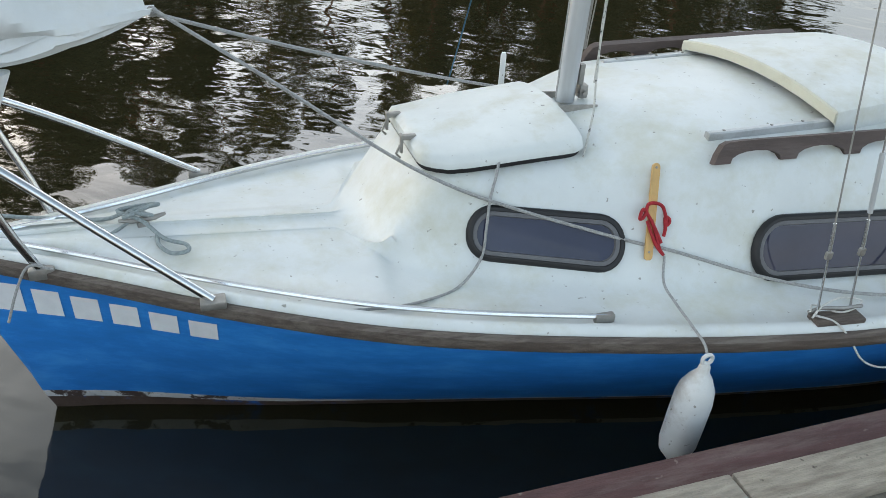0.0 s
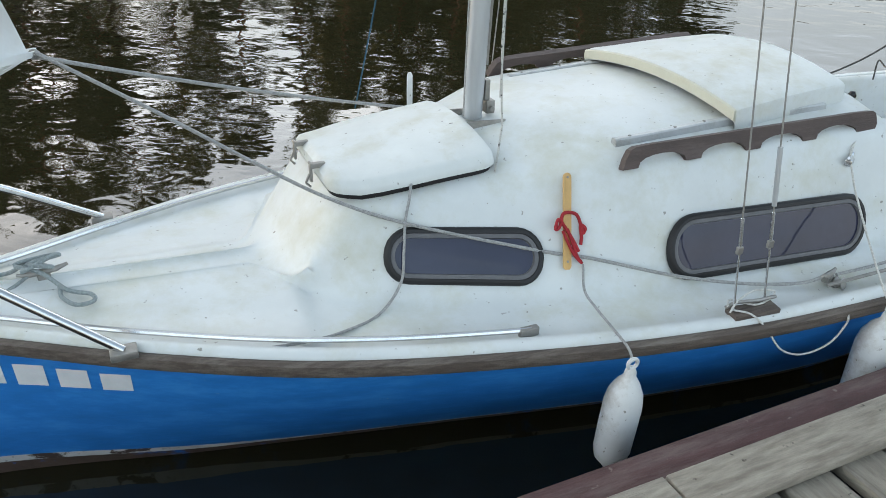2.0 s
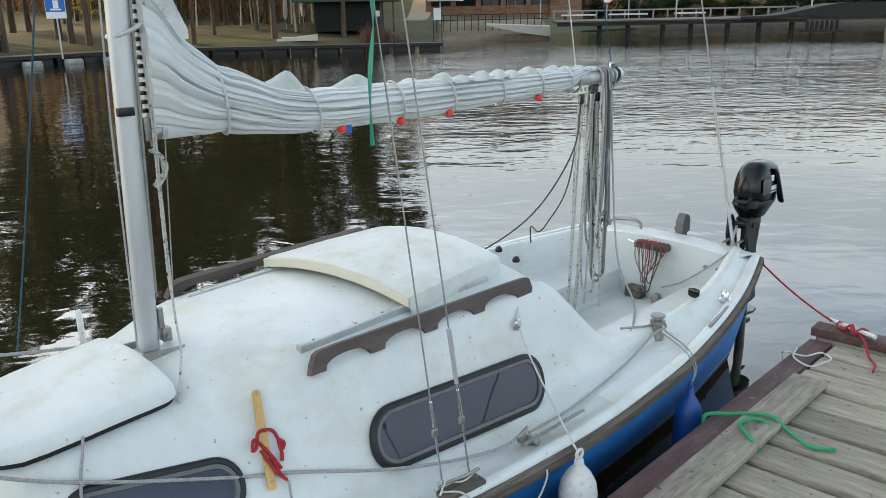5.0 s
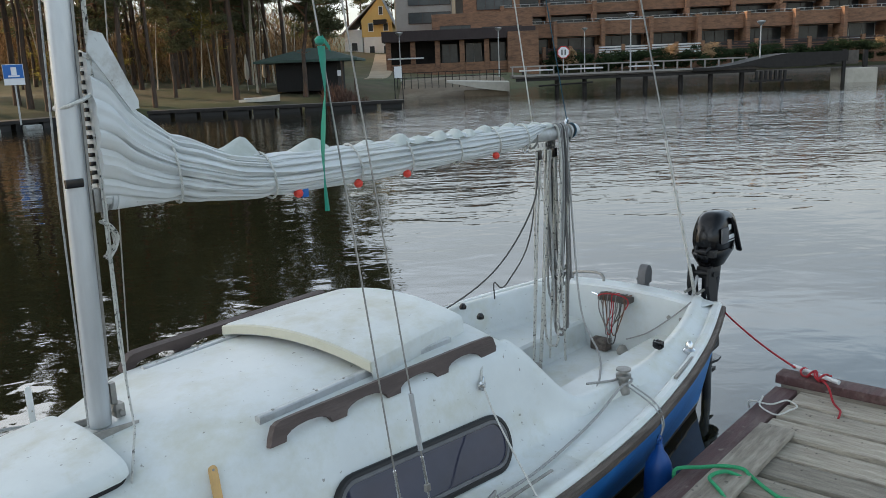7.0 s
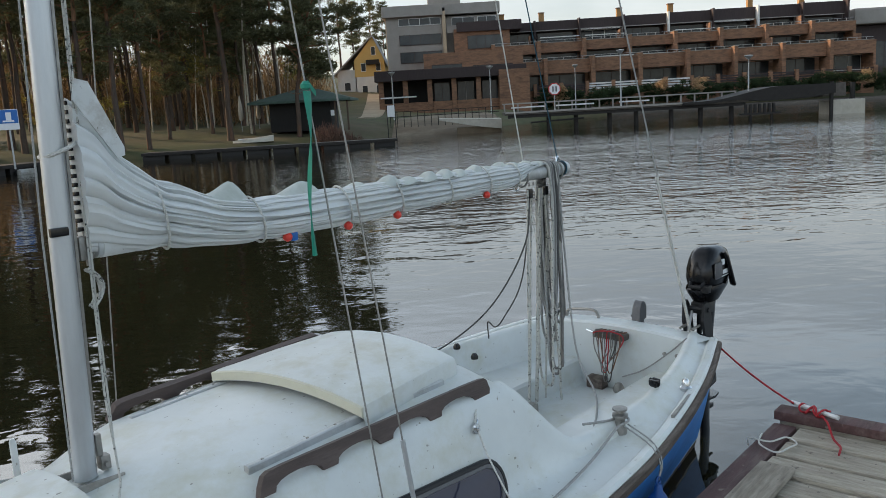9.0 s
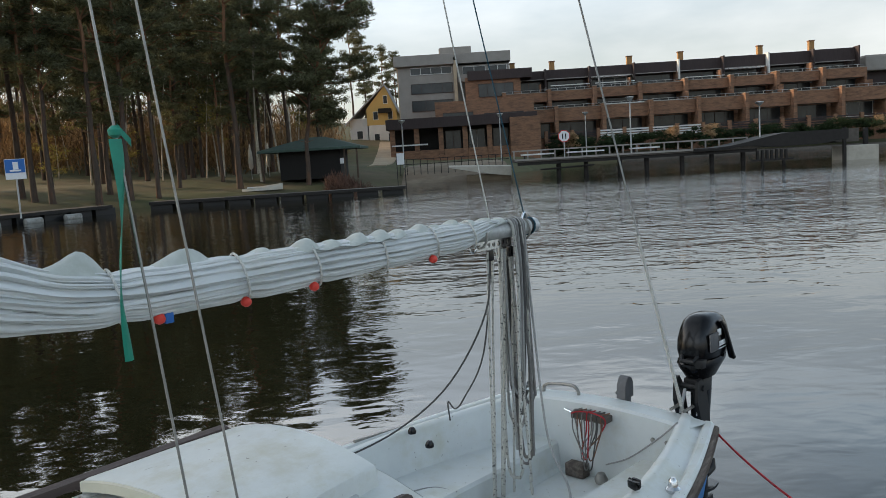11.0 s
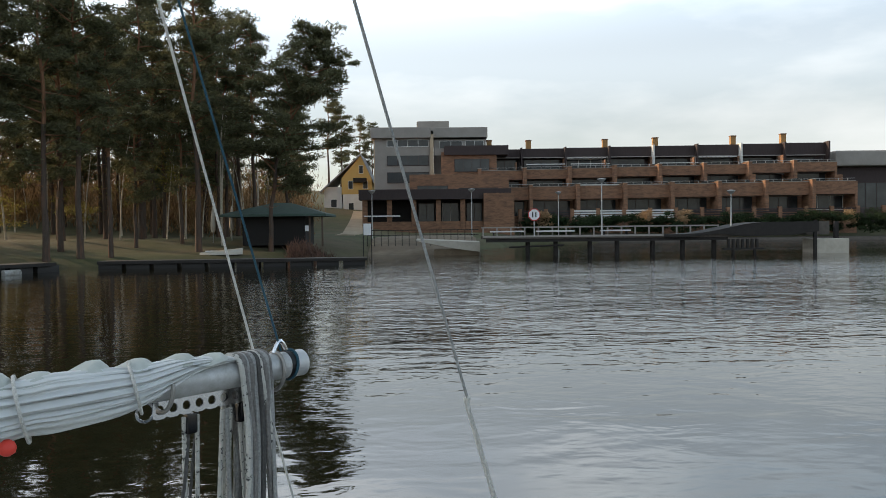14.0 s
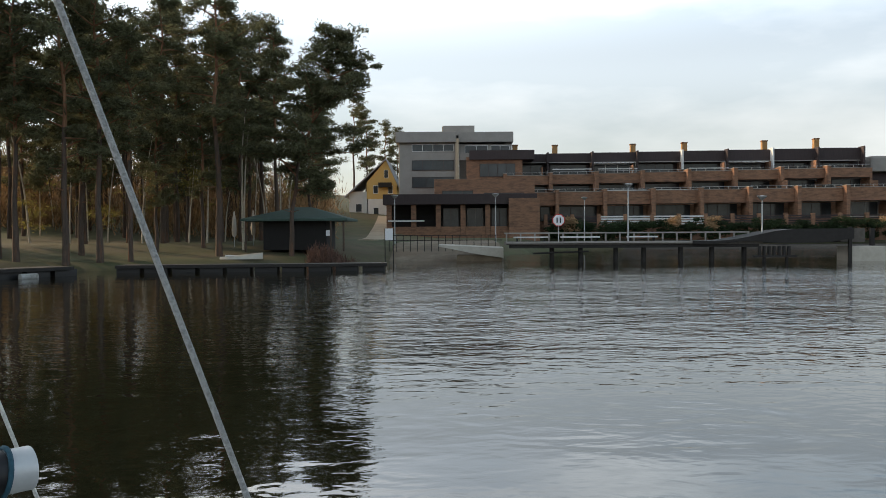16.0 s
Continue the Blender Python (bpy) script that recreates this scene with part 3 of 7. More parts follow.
def wl_low(x):
    return wl_top(x) - 0.010 - 0.022 * smooth01((-0.6 - x) / 0.5)


hull_strip("hull", lambda x: [wl_top(x) + (curve_at(ZS, x) - wl_top(x)) * k / 8 for k in range(9)], BLUE, "bright blue painted hull side with scuffs")
hull_strip("waterline_stripe", lambda x: [wl_low(x), wl_top(x)], WLPAINT, "flaking white waterline stripe")
hull_strip("hull_bottom", lambda x: [-0.33, -0.2, -0.1, 0.0, wl_low(x)], ANTIFOUL, "brown worn bottom paint")


def build_strake():
    for s in (-1, 1):
        rows = []
        for x in STATIONS:
            y, z = curve_at(YG, x), curve_at(ZS, x)
            rows.append([(x, s * (y + a), z + b) for a, b in ((0.0, 0.010), (0.016, 0.012), (0.026, 0.004), (0.026, -0.026), (0.018, -0.036), (0.0, -0.036))])
        part("rubbing_strake", loft(rows, close=True, caps=True), STRAKE, boat, "weathered dark wooden rubbing strake")


build_strake()


def deck_z(x):
    return curve_at(ZS, x) + 0.008


def cabin_profile(x, s):
    """Half section from the gunwale to the centre line."""
    yg, zs, zd = curve_at(YG, x), curve_at(ZS, x), deck_z(x)
    wb, wt, h, cr = min(curve_at(WB, x), 0.7 * yg), min(curve_at(WT, x), 0.6 * yg), curve_at(ZT, x), curve_at(CROWN, x)
    if s > 0:
        k = 0.015 * smooth01((x + 0.75) / 0.4)
        h, cr, wt = h + k, max(0.01, cr - k), wt + 0.7 * k
    lip = min(0.05, yg * 0.3)
    p = [(yg, zs + 0.002), (yg + 0.002, zs + 0.016), (yg - 0.25 * lip, zs + 0.028), (yg - 0.8 * lip, zs + 0.028), (yg - 1.15 * lip, zd + 0.002)]
    y0 = yg - 1.15 * lip
    camber = 0.010 + 0.020 * smooth01((0.10 - h) / 0.05)
    p += [(y0 + (wb + 0.03 - y0) * t, zd + 0.002 + camber * t) for t in (0.5, 1.0)]
    top = zd + h
    p += [(wb, zd + (0.02 + 0.02 * min(1, h * 4) if h > 0.12 else camber + 0.004))]
    for t in (0.2, 0.4, 0.6, 0.8):
        p.append((wb + (wt + 0.035 - wb) * t, zd + 0.03 + (h - 0.085) * t if h > 0.12 else zd + camber + 0.004 + (h - camber - 0.008) * t))
    r = min(0.05, h * 0.3)
    p += [(wt + 0.035, top - 0.055 if h > 0.12 else top - 0.004), (wt + 0.02, top - 0.6 * r), (wt, top - 0.25 * r), (wt - 0.03, top)]
    for t in (0.3, 0.55, 0.75, 0.9, 1.0):
        y = (wt - 0.03) * (1 - t)
        p.append((y, top + cr * (1 - (1 - t) ** 2)))
    return [(x, s * a, b) for a, b in p]


CABIN_X = [BOW, -1.88, -1.8] + [-1.7 + 0.1 * k for k in range(8)] + [-0.9 + 0.02 * k for k in range(30)] + [-0.28 + 0.08 * k for k in range(20)] + [1.30, CABIN_AFT]


def build_deck():
    rows = []
    for x in CABIN_X:
        a, b = cabin_profile(x, -1), cabin_profile(x, 1)
        rows.append(a + b[-2::-1])
    bm = loft(rows)
    moulding = part("deck_and_cabin", bm, GELCOAT, boat, "off-white moulded deck and cabin with faint grime")
    moulding.data.set_sharp_from_angle(angle=radians(85))


build_deck()

COAM = [(1.30, 0.665), (1.65, 0.665), (1.8, 0.66), (2.5, 0.665), (3.24, 0.69)]
YC = [(1.36, 0.66), (1.7, 0.695), (2.1, 0.71), (2.34, 0.69), (2.74, 0.615), (3.24, 0.47)]
SEAT_Z, SOLE_Z = 0.47, 0.31


def cockpit_profile(x, s):
    yg, zs, zd = curve_at(YG, x), curve_at(ZS, x), deck_z(x)
    yc, zc = curve_at(YC, x), curve_at(COAM, x)
    h = zc - zd
    p = [(yg, zs + 0.002), (yg + 0.002, zs + 0.016), (yg - 0.012, zs + 0.028), (yg - 0.04, zs + 0.028), (yg - 0.057, zd + 0.002)]
    b = smooth01((1.68 - x) / 0.31)
    lean = 0.105 * b
    h = zc - zd
    own = [(yc + 0.045, zd + 0.010), (yc + 0.02, zd + 0.02), (yc, zd + 0.25 * h), (yc - 0.005, zd + 0.5 * h), (yc - 0.012, zd + 0.75 * h), (yc - 0.022, zd + 0.9 * h),
           (yc - 0.034, zc), (yc - 0.045, zc), (yc - 0.062, zc), (yc - 0.074, zc - 0.012)]
    slope = smooth01((x - 1.85) / 0.45)
    y0, y1 = yg - 0.060, yc - 0.028
    ramp = [(y0 + (y1 - y0) * t, zd + 0.003 + (h - 0.003) * t ** 1.25) for t in (0.08, 0.22, 0.38, 0.54, 0.70, 0.86, 1.0)] + [(yc - 0.045, zc + 0.002), (yc - 0.062, zc), (yc - 0.074, zc - 0.012)]
    own = [(slope * r[0] + (1 - slope) * o[0], slope * r[1] + (1 - slope) * o[1]) for r, o in zip(ramp, own)]
    # the cabin's end section runs down into the low coaming
    end = [(abs(q[1]), q[2]) for q in cabin_profile(CABIN_AFT, s)[6:16]]
    p += [(b * c[0] + (1 - b) * o[0], b * c[1] + (1 - b) * o[1]) for c, o in zip(end, own)]
    p += [(yc - 0.10 - lean * 0.5, SEAT_Z + 0.03), (yc - 0.12 - lean * 0.5, SEAT_Z), (0.255, SEAT_Z - 0.005), (0.24, SEAT_Z - 0.02), (0.23, SOLE_Z + 0.02), (0.21, SOLE_Z), (0.0, SOLE_Z)]
    return [(x, s * a, b) for a, b in p]


def build_cockpit():
    xs = [CABIN_AFT, 1.385, 1.40, 1.42, 1.44, 1.47, 1.5, 1.53, 1.56, 1.59, 1.62, 1.66, 1.7, 1.8] + [1.9 + 0.1 * k for k in range(13)] + [3.16, STERN]
    rows = []
    for x in xs:
        a, b = cockpit_profile(x, -1), cockpit_profile(x, 1)
        rows.append(a + b[-2::-1])
    part("cockpit_moulding", loft(rows), GELCOAT, boat, "cream-white moulded cockpit with bench seats")
    # cabin bulkhead with companionway boards
    a = [p for p in cabin_profile(CABIN_AFT, -1)[7:]] + [p for p in cabin_profile(CABIN_AFT, 1)[-2:6:-1]]
    bm = bmesh.new()
    v0 = [bm.verts.new((CABIN_AFT + 0.002, y, z)) for _, y, z in a]
    lo = [bm.verts.new((CABIN_AFT + 0.002, 0.64, 0.2)), bm.verts.new((CABIN_AFT + 0.002, -0.64, 0.2))]
    bm.faces.new(v0 + lo)
    part("bulkhead", bm, COCKPIT, boat)
    # transom wall inside, with a crowned top
    rows = []
    for k in range(17):
        y = -0.55 + 1.1 * k / 16
        top = 0.67 + 0.035 * (1 - (y / 0.55) ** 2)
        rows.append([(3.10, y * 0.9, SOLE_Z), (3.10, y * 0.92, top - 0.012), (3.112, y * 0.93, top), (STERN - 0.012, y * 1.0, top), (STERN + 0.004, y * 1.02, top - 0.012), (STERN + 0.004, y * 1.02, 0.60)])
    part("transom", loft(rows), COCKPIT, boat)


build_cockpit()

# ---- boat: surfaces to fix things on ----
def roof_z(x, y):
    wt = curve_at(WT, x) - 0.03
    t = 1 - min(1, abs(y) / wt)
    return deck_z(x) + curve_at(ZT, x) + curve_at(CROWN, x) * (1 - (1 - t) ** 2)


def side_y(x, z):
    zd, h = deck_z(x), curve_at(ZT, x)
    z0, z1 = zd + 0.03, zd + h - 0.055
    y0, y1 = curve_at(WB, x), curve_at(WT, x) + 0.035
    return y0 + (y1 - y0) * (z - z0) / (z1 - z0)


def side_point(x, z, out=0.0):
    """On the dock-side cabin wall, lifted outwards."""
    return Vector((x, -side_y(x, z) - 0.86 * out, z + 0.45 * out))


# ---- cabin windows ----
def rounded(cx, cz, w, h, r, shear=0.0, n=7):
    out = []
    for qx, qz, a0 in ((1, 1, 0), (-1, 1, 90), (-1, -1, 180), (1, -1, 270)):
        for k in range(n):
            a = radians(a0 + 90 * k / (n - 1))
            x, z = qx * (w / 2 - r) + r * math.cos(a), qz * (h / 2 - r) + r * math.sin(a)
            out.append((cx + x + shear * z, cz + z))
    return out


def cabin_window(cx, cz, w, h, tilt, label):
    """A long rounded window in a rubber frame; tilt is the fall of its long axis."""
    win = new("window")
    win.parent = boat
    win.empty_display_size = 0.1
    win["label"] = label

    def ring(dw, out):
        r = (h - 2 * dw) * 0.47
        return [side_point(x, z + tilt * (x - cx), out) for x, z in rounded(cx, cz, w - 2 * dw, h - 2 * dw, r, 0.18)]

    part("rubber_frame", loft([ring(-0.004, -0.004), ring(-0.002, 0.010), ring(0.004, 0.016), ring(0.013, 0.016), ring(0.016, 0.008)], close=True), BLACKRUB, win, "black rubber frame")
    part("inner_trim", loft([ring(0.014, 0.006), ring(0.0145, 0.013), ring(0.026, 0.013), ring(0.028, 0.004)], close=True), GREYRUB, win, "dark grey inner trim")
    bm = loft([ring(0.026, 0.0045), ring(0.05, 0.005)], close=True)
    v = [bm.verts.new(p) for p in ring(0.05, 0.005)]
    bm.faces.new(v)
    bmesh.ops.remove_doubles(bm, verts=bm.verts[:], dist=0.0005)
    part("pane", bm, WINDOWGLASS, win, "smoky dark acrylic pane")
    return win


cabin_window(-0.214, 0.701, 0.462, 0.152, -0.065, "short rounded cabin window in a black rubber frame")
cabin_window(0.812, 0.672, 0.780, 0.186, -0.02, "long rounded cabin window in a black rubber frame")


# ---- hatches and roof fittings ----
def build_forehatch():
    W = [(-0.565, 0.18), (-0.555, 0.205), (-0.53, 0.225), (-0.47, 0.25), (-0.36, 0.268), (-0.20, 0.276), (-0.085, 0.282), (-0.055, 0.272), (-0.045, 0.255)]
    xs = [-0.565, -0.558, -0.545, -0.52, -0.48, -0.42, -0.34, -0.26, -0.18, -0.12, -0.085, -0.065, -0.052, -0.045]

    def z_of(x, y):
        c = roof_z(max(x, -0.47), 0) + 0.012 - 0.06 * max(0, -0.47 - x)
        return c - 0.5 * y * y

    rows, gas = [], []
    for x in xs:
        w = curve_at(W, x)
        edge = min(1, (x + 0.565) / 0.02 + 0.25, (-0.045 - x) / 0.012 + 0.25)
        r = []
        for t in (-1, -0.985, -0.95, -0.88, -0.7, -0.4, 0, 0.4, 0.7, 0.88, 0.95, 0.985, 1):
            fall = 0.020 * max(0, abs(t) - 0.94) / 0.06
            r.append((x, w * t, z_of(x, w * t) + 0.022 * edge - fall))
        rows.append([(x, -w, z_of(x, w) - 0.012)] + r + [(x, w, z_of(x, w) - 0.012)])
        gas.append([(x * 0.97 - 0.008, -w * 0.965, z_of(x, w) - 0.010), (x * 0.97 - 0.008, -w * 0.965, z_of(x, w) - 0.030), (x * 0.97 - 0.008, w * 0.965, z_of(x, w) - 0.030), (x * 0.97 - 0.008, w * 0.965, z_of(x, w) - 0.010)])
    hatch = part("forehatch", loft(rows, caps=True), HATCHWHITE, boat, "rounded off-white forward hatch cover")
    part("gasket", loft(gas, close=True, caps=True), BLACKRUB, hatch, "black rubber gasket")
    for y in (0.095, -0.094):
        z = z_of(-0.545, y) + 0.02
        bm = box((-0.585, y - 0.009, z - 0.012), (-0.542, y + 0.009, z + 0.004), 0.003)
        box_bm(bm, (-0.592, y - 0.009, z - 0.055), (-0.584, y + 0.009, z - 0.004), 0.002)
        tube_bm(bm, [(-0.588, y - 0.012, z + 0.002), (-0.588, y + 0.012, z + 0.002)], 0.005, 8)
        part("hinge", bm, DULLMETAL, hatch, "small metal strap hinge")
        part("hinge_arm", tube([(-0.592, y, z - 0.03), (-0.606, y - 0.006, z - 0.055), (-0.592, y - 0.006, z - 0.07)], 0.004, 6), DULLMETAL, hatch)


build_forehatch()


def build_sliding_hatch():
    rows = []
    for x, dz in ((0.735, -0.045), (0.733, -0.010), (0.737, -0.003), (0.748, 0.0), (0.85, 0.0), (1.0, 0.002), (1.15, 0.0), (1.27, -0.004), (1.292, -0.010), (1.298, -0.05)):
        r = []
        f = (x - 0.735) / 0.56
        w = 0.402 - 0.045 * f
        for t, drop in ((-1, 0.085), (-1.0, 0.014), (-0.99, 0.004), (-0.96, 0.0), (-0.8, 0), (-0.55, 0), (-0.3, 0), (0, 0), (0.3, 0), (0.55, 0), (0.8, 0), (0.96, 0), (0.99, 0.004), (1.0, 0.014), (1, 0.085)):
            z = 1.040 + 0.026 * f + 0.046 * (1 - t * t) + dz - drop
            r.append((x - 0.035 * t * (1 - f), w * t, z))
        rows.append(r)
    hatch = part("sliding_hatch", loft(rows), HATCHWHITE, boat, "cream-white arched sliding companionway hatch")
    part("front_lip", loft([[(0.733 - 0.035 * t + d, 0.398 * t, 1.040 + 0.046 * (1 - t * t) + e) for d, e in ((-0.007, -0.040), (-0.007, -0.008), (0.0, -0.004), (0.004, -0.042))] for t in [-1 + k / 10 for k in range(21)]], close=True, caps=True), HATCHLIP, hatch, "yellowed hatch front lip")
    for s in (-1, 1):
        rows, screws = [], []
        for k in range(16):
            x = 0.325 + 0.058 * k
            y = s * (0.357 + 0.012 * k / 15)
            z = 0.985 + 0.018 * smooth01(k / 9)
            rows.append([(x, y - 0.013, z - 0.045), (x, y - 0.013, z - 0.004), (x, y - 0.008, z), (x, y + 0.008, z), (x, y + 0.013, z - 0.004), (x, y + 0.013, z - 0.045)])
            if k in (1, 4, 6):
                screws.append(box((x - 0.004, y - 0.004, z - 0.001), (x + 0.004, y + 0.004, z + 0.003), 0.001))
        rail = part("hatch_rail", loft(rows, close=True, caps=True), PALEALU, boat, "thin aluminium hatch rail", smooth=False)
        for screw in screws:
            part("screw", screw, DULLMETAL, rail)


build_sliding_hatch()


def build_handrail(s):
    """Scalloped wooden grab rail along the roof edge."""
    up = 0.03 if s > 0 else 0.0
    a, b = Vector((0.286, s * 0.462, 0.925 + up)), Vector((1.305, s * 0.505, 0.938 + up))
    d = b - a
    L = d.length
    feet, n = 5, 14
    outline = [(0.0, 0.0)]
    gap = (L - 0.09) / 4
    pts_low = []
    for k in range(4):
        x0 = 0.055 + gap * k
        x1 = x0 + gap - 0.055
        pts_low += [(x0, 0.0)] + [(x0 + (x1 - x0) * (0.5 - 0.5 * math.cos(math.pi * j / 8)), 0.036 * math.sin(math.pi * j / 8) ** 0.8) for j in range(1, 8)] + [(x1, 0.0)]
    outline = [(0, 0)] + pts_low + [(L - 0.01, 0.0), (L, 0.02), (L - 0.006, 0.056), (L - 0.02, 0.066)] + [(L * (1 - k / 10), 0.068) for k in range(1, 10)] + [(0.05, 0.066), (0.03, 0.058), (0.012, 0.03)]
    ex = d.normalized()
    ez = Vector((0, s * -0.28, 1)).normalized()
    ey = ez.cross(ex).normalized()
    m = Matrix((ex, ez, ex.cross(ez))).transposed().to_4x4()
    m.translation = a
    bm = prism(outline, 0.028, m @ Matrix.Translation((0, 0, -0.014)))
    part("grab_rail", bm, BROWNRAIL, boat, "dark brown scalloped wooden grab rail", smooth=False)


build_handrail(-1)
build_handrail(1)


# ---- mast, boom and standing rigging ----
RAKE = 0.030


def mast_x(z):
    return RAKE * (z - 0.97) + 0.0085 * max(0.0, z - 2.8) ** 2


def mast_y(z):
    return -0.22 * max(0.0, (z - 0.97) / 7.13) ** 1.6


def build_mast():
    mast = new("mast")
    mast.parent = boat
    mast["label"] = "silver-grey aluminium mast on a steel step"
    rows = []
    for z in (0.975, 1.4, 2.0, 2.8, 3.5, 4.2, 5.0, 5.8, 6.6, 7.4, 8.12):
        rows.append([(mast_x(z) + 0.034 * math.cos(a), mast_y(z) + 0.027 * math.sin(a), z) for a in [2 * math.pi * k / 20 for k in range(20)]])
    part("mast_tube", loft(rows, close=True, caps=True), ALU, mast)
    rows = [[(mast_x(z) + 0.033, mast_y(z) - 0.007, z), (mast_x(z) + 0.042, mast_y(z) - 0.007, z), (mast_x(z) + 0.042, mast_y(z) + 0.007, z), (mast_x(z) + 0.033, mast_y(z) + 0.007, z)] for z in (1.15, 2.8, 3.5, 4.2, 5.0, 5.8, 6.6, 7.4, 8.12)]
    part("sail_track", loft(rows, close=True, caps=True), DULLMETAL, mast)
    m = pose(0.0, 0, -0.006, 0, 0, -8)
    bm = box((-0.10, -0.066, 0.935), (0.095, 0.066, 0.950), 0.003, m)
    box_bm(bm, (-0.10, -0.068, 0.936), (0.095, -0.061, 0.990), 0.002, m)
    box_bm(bm, (-0.10, 0.061, 0.936), (0.095, 0.068, 0.990), 0.002, m)
    box_bm(bm, (-0.06, -0.06, 0.89), (0.06, 0.06, 0.936), 0.003, m)
    part("mast_step", bm, DULLMETAL, mast, "folded steel mast step")
    bm = box((0.045, -0.018, 0.985), (0.075, 0.018, 1.03), 0.004)
    tube_bm(bm, [(0.06, -0.03, 1.005), (0.06, 0.03, 1.005)], 0.009, 8)
    box_bm(bm, (0.040, -0.010, 1.03), (0.058, 0.010, 1.10), 0.003)
    part("foot_block", bm, DULLMETAL, mast)
    for z, c in ((1.458, ROPERED), (1.30, BLACKRUB)):
        rows = [[(mast_x(zz) + 0.0346 * math.cos(a), 0.0276 * math.sin(a), zz) for a in [radians(225 + 9 * k) for k in range(9)]] for zz in (z, z + 0.006)]
        part("mark_tape", loft(rows), c, mast)
    x = mast_x(1.72)
    part("cleat", box((x - 0.040, -0.040, 1.712), (x + 0.012, -0.024, 1.738), 0.004), BLACKPL, mast, "small black cleat")
    x = mast_x(1.66)
    bm = box((x + 0.045, -0.02, 1.63), (x + 0.085, 0.02, 1.70), 0.004)
    tube_bm(bm, [(x + 0.075, 0, 1.61), (x + 0.075, 0, 1.72)], 0.008, 8)
    part("gooseneck", bm, DULLMETAL, mast)
    part("masthead", box((mast_x(8.12) - 0.07, mast_y(8.12) - 0.03, 8.12), (mast_x(8.12) + 0.12, mast_y(8.12) + 0.03, 8.18), 0.01), ALU, mast)
    return mast


mast = build_mast()
BOOM_A, BOOM_B = Vector((0.115, 0.0, 1.665)), Vector((2.785, 0.107, 1.650))


def boom_at(x, dy=0.0, dz=0.0):
    t = (x - BOOM_A.x) / (BOOM_B.x - BOOM_A.x)
    return BOOM_A.lerp(BOOM_B, t) + Vector((0, dy, dz))


def build_boom():
    boom = new("boom")
    boom.parent = boat
    boom["label"] = "round silver aluminium boom"
    part("boom_tube", tube([BOOM_A, boom_at(1.4), boom_at(2.795), BOOM_B], [0.036, 0.036, 0.036, 0.033], 20), PALEALU, boom)
    part("end_cap", tube([boom_at(2.735), boom_at(2.752)], 0.0375, 20), BLACKRUB, boom)
    # perforated plate under the boom, with its two straps
    p0, p1 = boom_at(2.34, 0, -0.04), boom_at(2.59, 0, -0.04)
    outline, holes = [], 7
    L = (p1 - p0).length
    bm = bmesh.new()
    n = 7
    step = L / n
    for k in range(n):
        cx, r = step * (k + 0.5), 0.011
        out = [(step * k, -0.022), (step * (k + 1), -0.022), (step * (k + 1), 0.022), (step * k, 0.022)]
        sq = []
        for j in range(16):
            a = 2 * math.pi * j / 16
            c, s2 = math.cos(a), math.sin(a)
            q = 1 / max(abs(c) / (step / 2), abs(s2) / 0.022)
            sq.append((cx + c * q, s2 * q))
        for dy in (-0.003, 0.003):
            o = [bm.verts.new((x, dy, z)) for x, z in sq]
            i = [bm.verts.new((cx + r * math.cos(2 * math.pi * j / 16), dy, r * math.sin(2 * math.pi * j / 16))) for j in range(16)]
            for j in range(16):
                bm.faces.new((o[j], o[(j + 1) % 16], i[(j + 1) % 16], i[j]))
    bmesh.ops.remove_doubles(bm, verts=bm.verts[:], dist=0.0004)
    bmesh.ops.transform(bm, matrix=Matrix.Translation(p0 + Vector((0, -0.004, -0.015))) @ pose(0, 0, 0, 0, 0, 2.3), verts=bm.verts[:])
    part("perforated_plate", bm, STEEL, boom, "perforated steel sheet plate", smooth=False)
    for x in (2.37, 2.70):
        part("strap_ring", tube([boom_at(x) + Vector((0.006 * math.sin(a), 0.046 * math.cos(a), 0.050 * math.sin(a) - 0.012)) for a in [2 * math.pi * k / 20 for k in range(21)]], 0.0055, 8), DULLMETAL, boom)
    bow = [boom_at(2.70 + 0.045 * t, 0.0, 0.036 + 0.030 * math.sin(math.pi * t)) for t in [k / 10 for k in range(11)]]
    part("lift_shackle", tube(bow, 0.006, 8), STEEL, boom, "bent steel shackle for the topping lift")
    part("lift_loop", tube([boom_at(2.752 + 0.006 * math.sin(a), 0.0395 * math.cos(a), 0.0395 * math.sin(a)) for a in [2 * math.pi * k / 20 for k in range(21)]], 0.0042, 7), ROPEBLUE, boom, "dark blue rope loop round the boom end")
    part("shackle_ring", tube([boom_at(2.325, 0, -0.055) + Vector((0.022 * math.cos(a), 0, 0.022 * math.sin(a))) for a in [2 * math.pi * k / 12 for k in range(13)]], 0.004, 6), STEEL, boom)


build_boom()


def wire(name, pts, r, mat, label="", parent=boat, sides=6):
    return part(name, tube(pts, r, sides), mat, parent, label)


HEAD = Vector((mast_x(8.1), mast_y(8.1), 8.1))
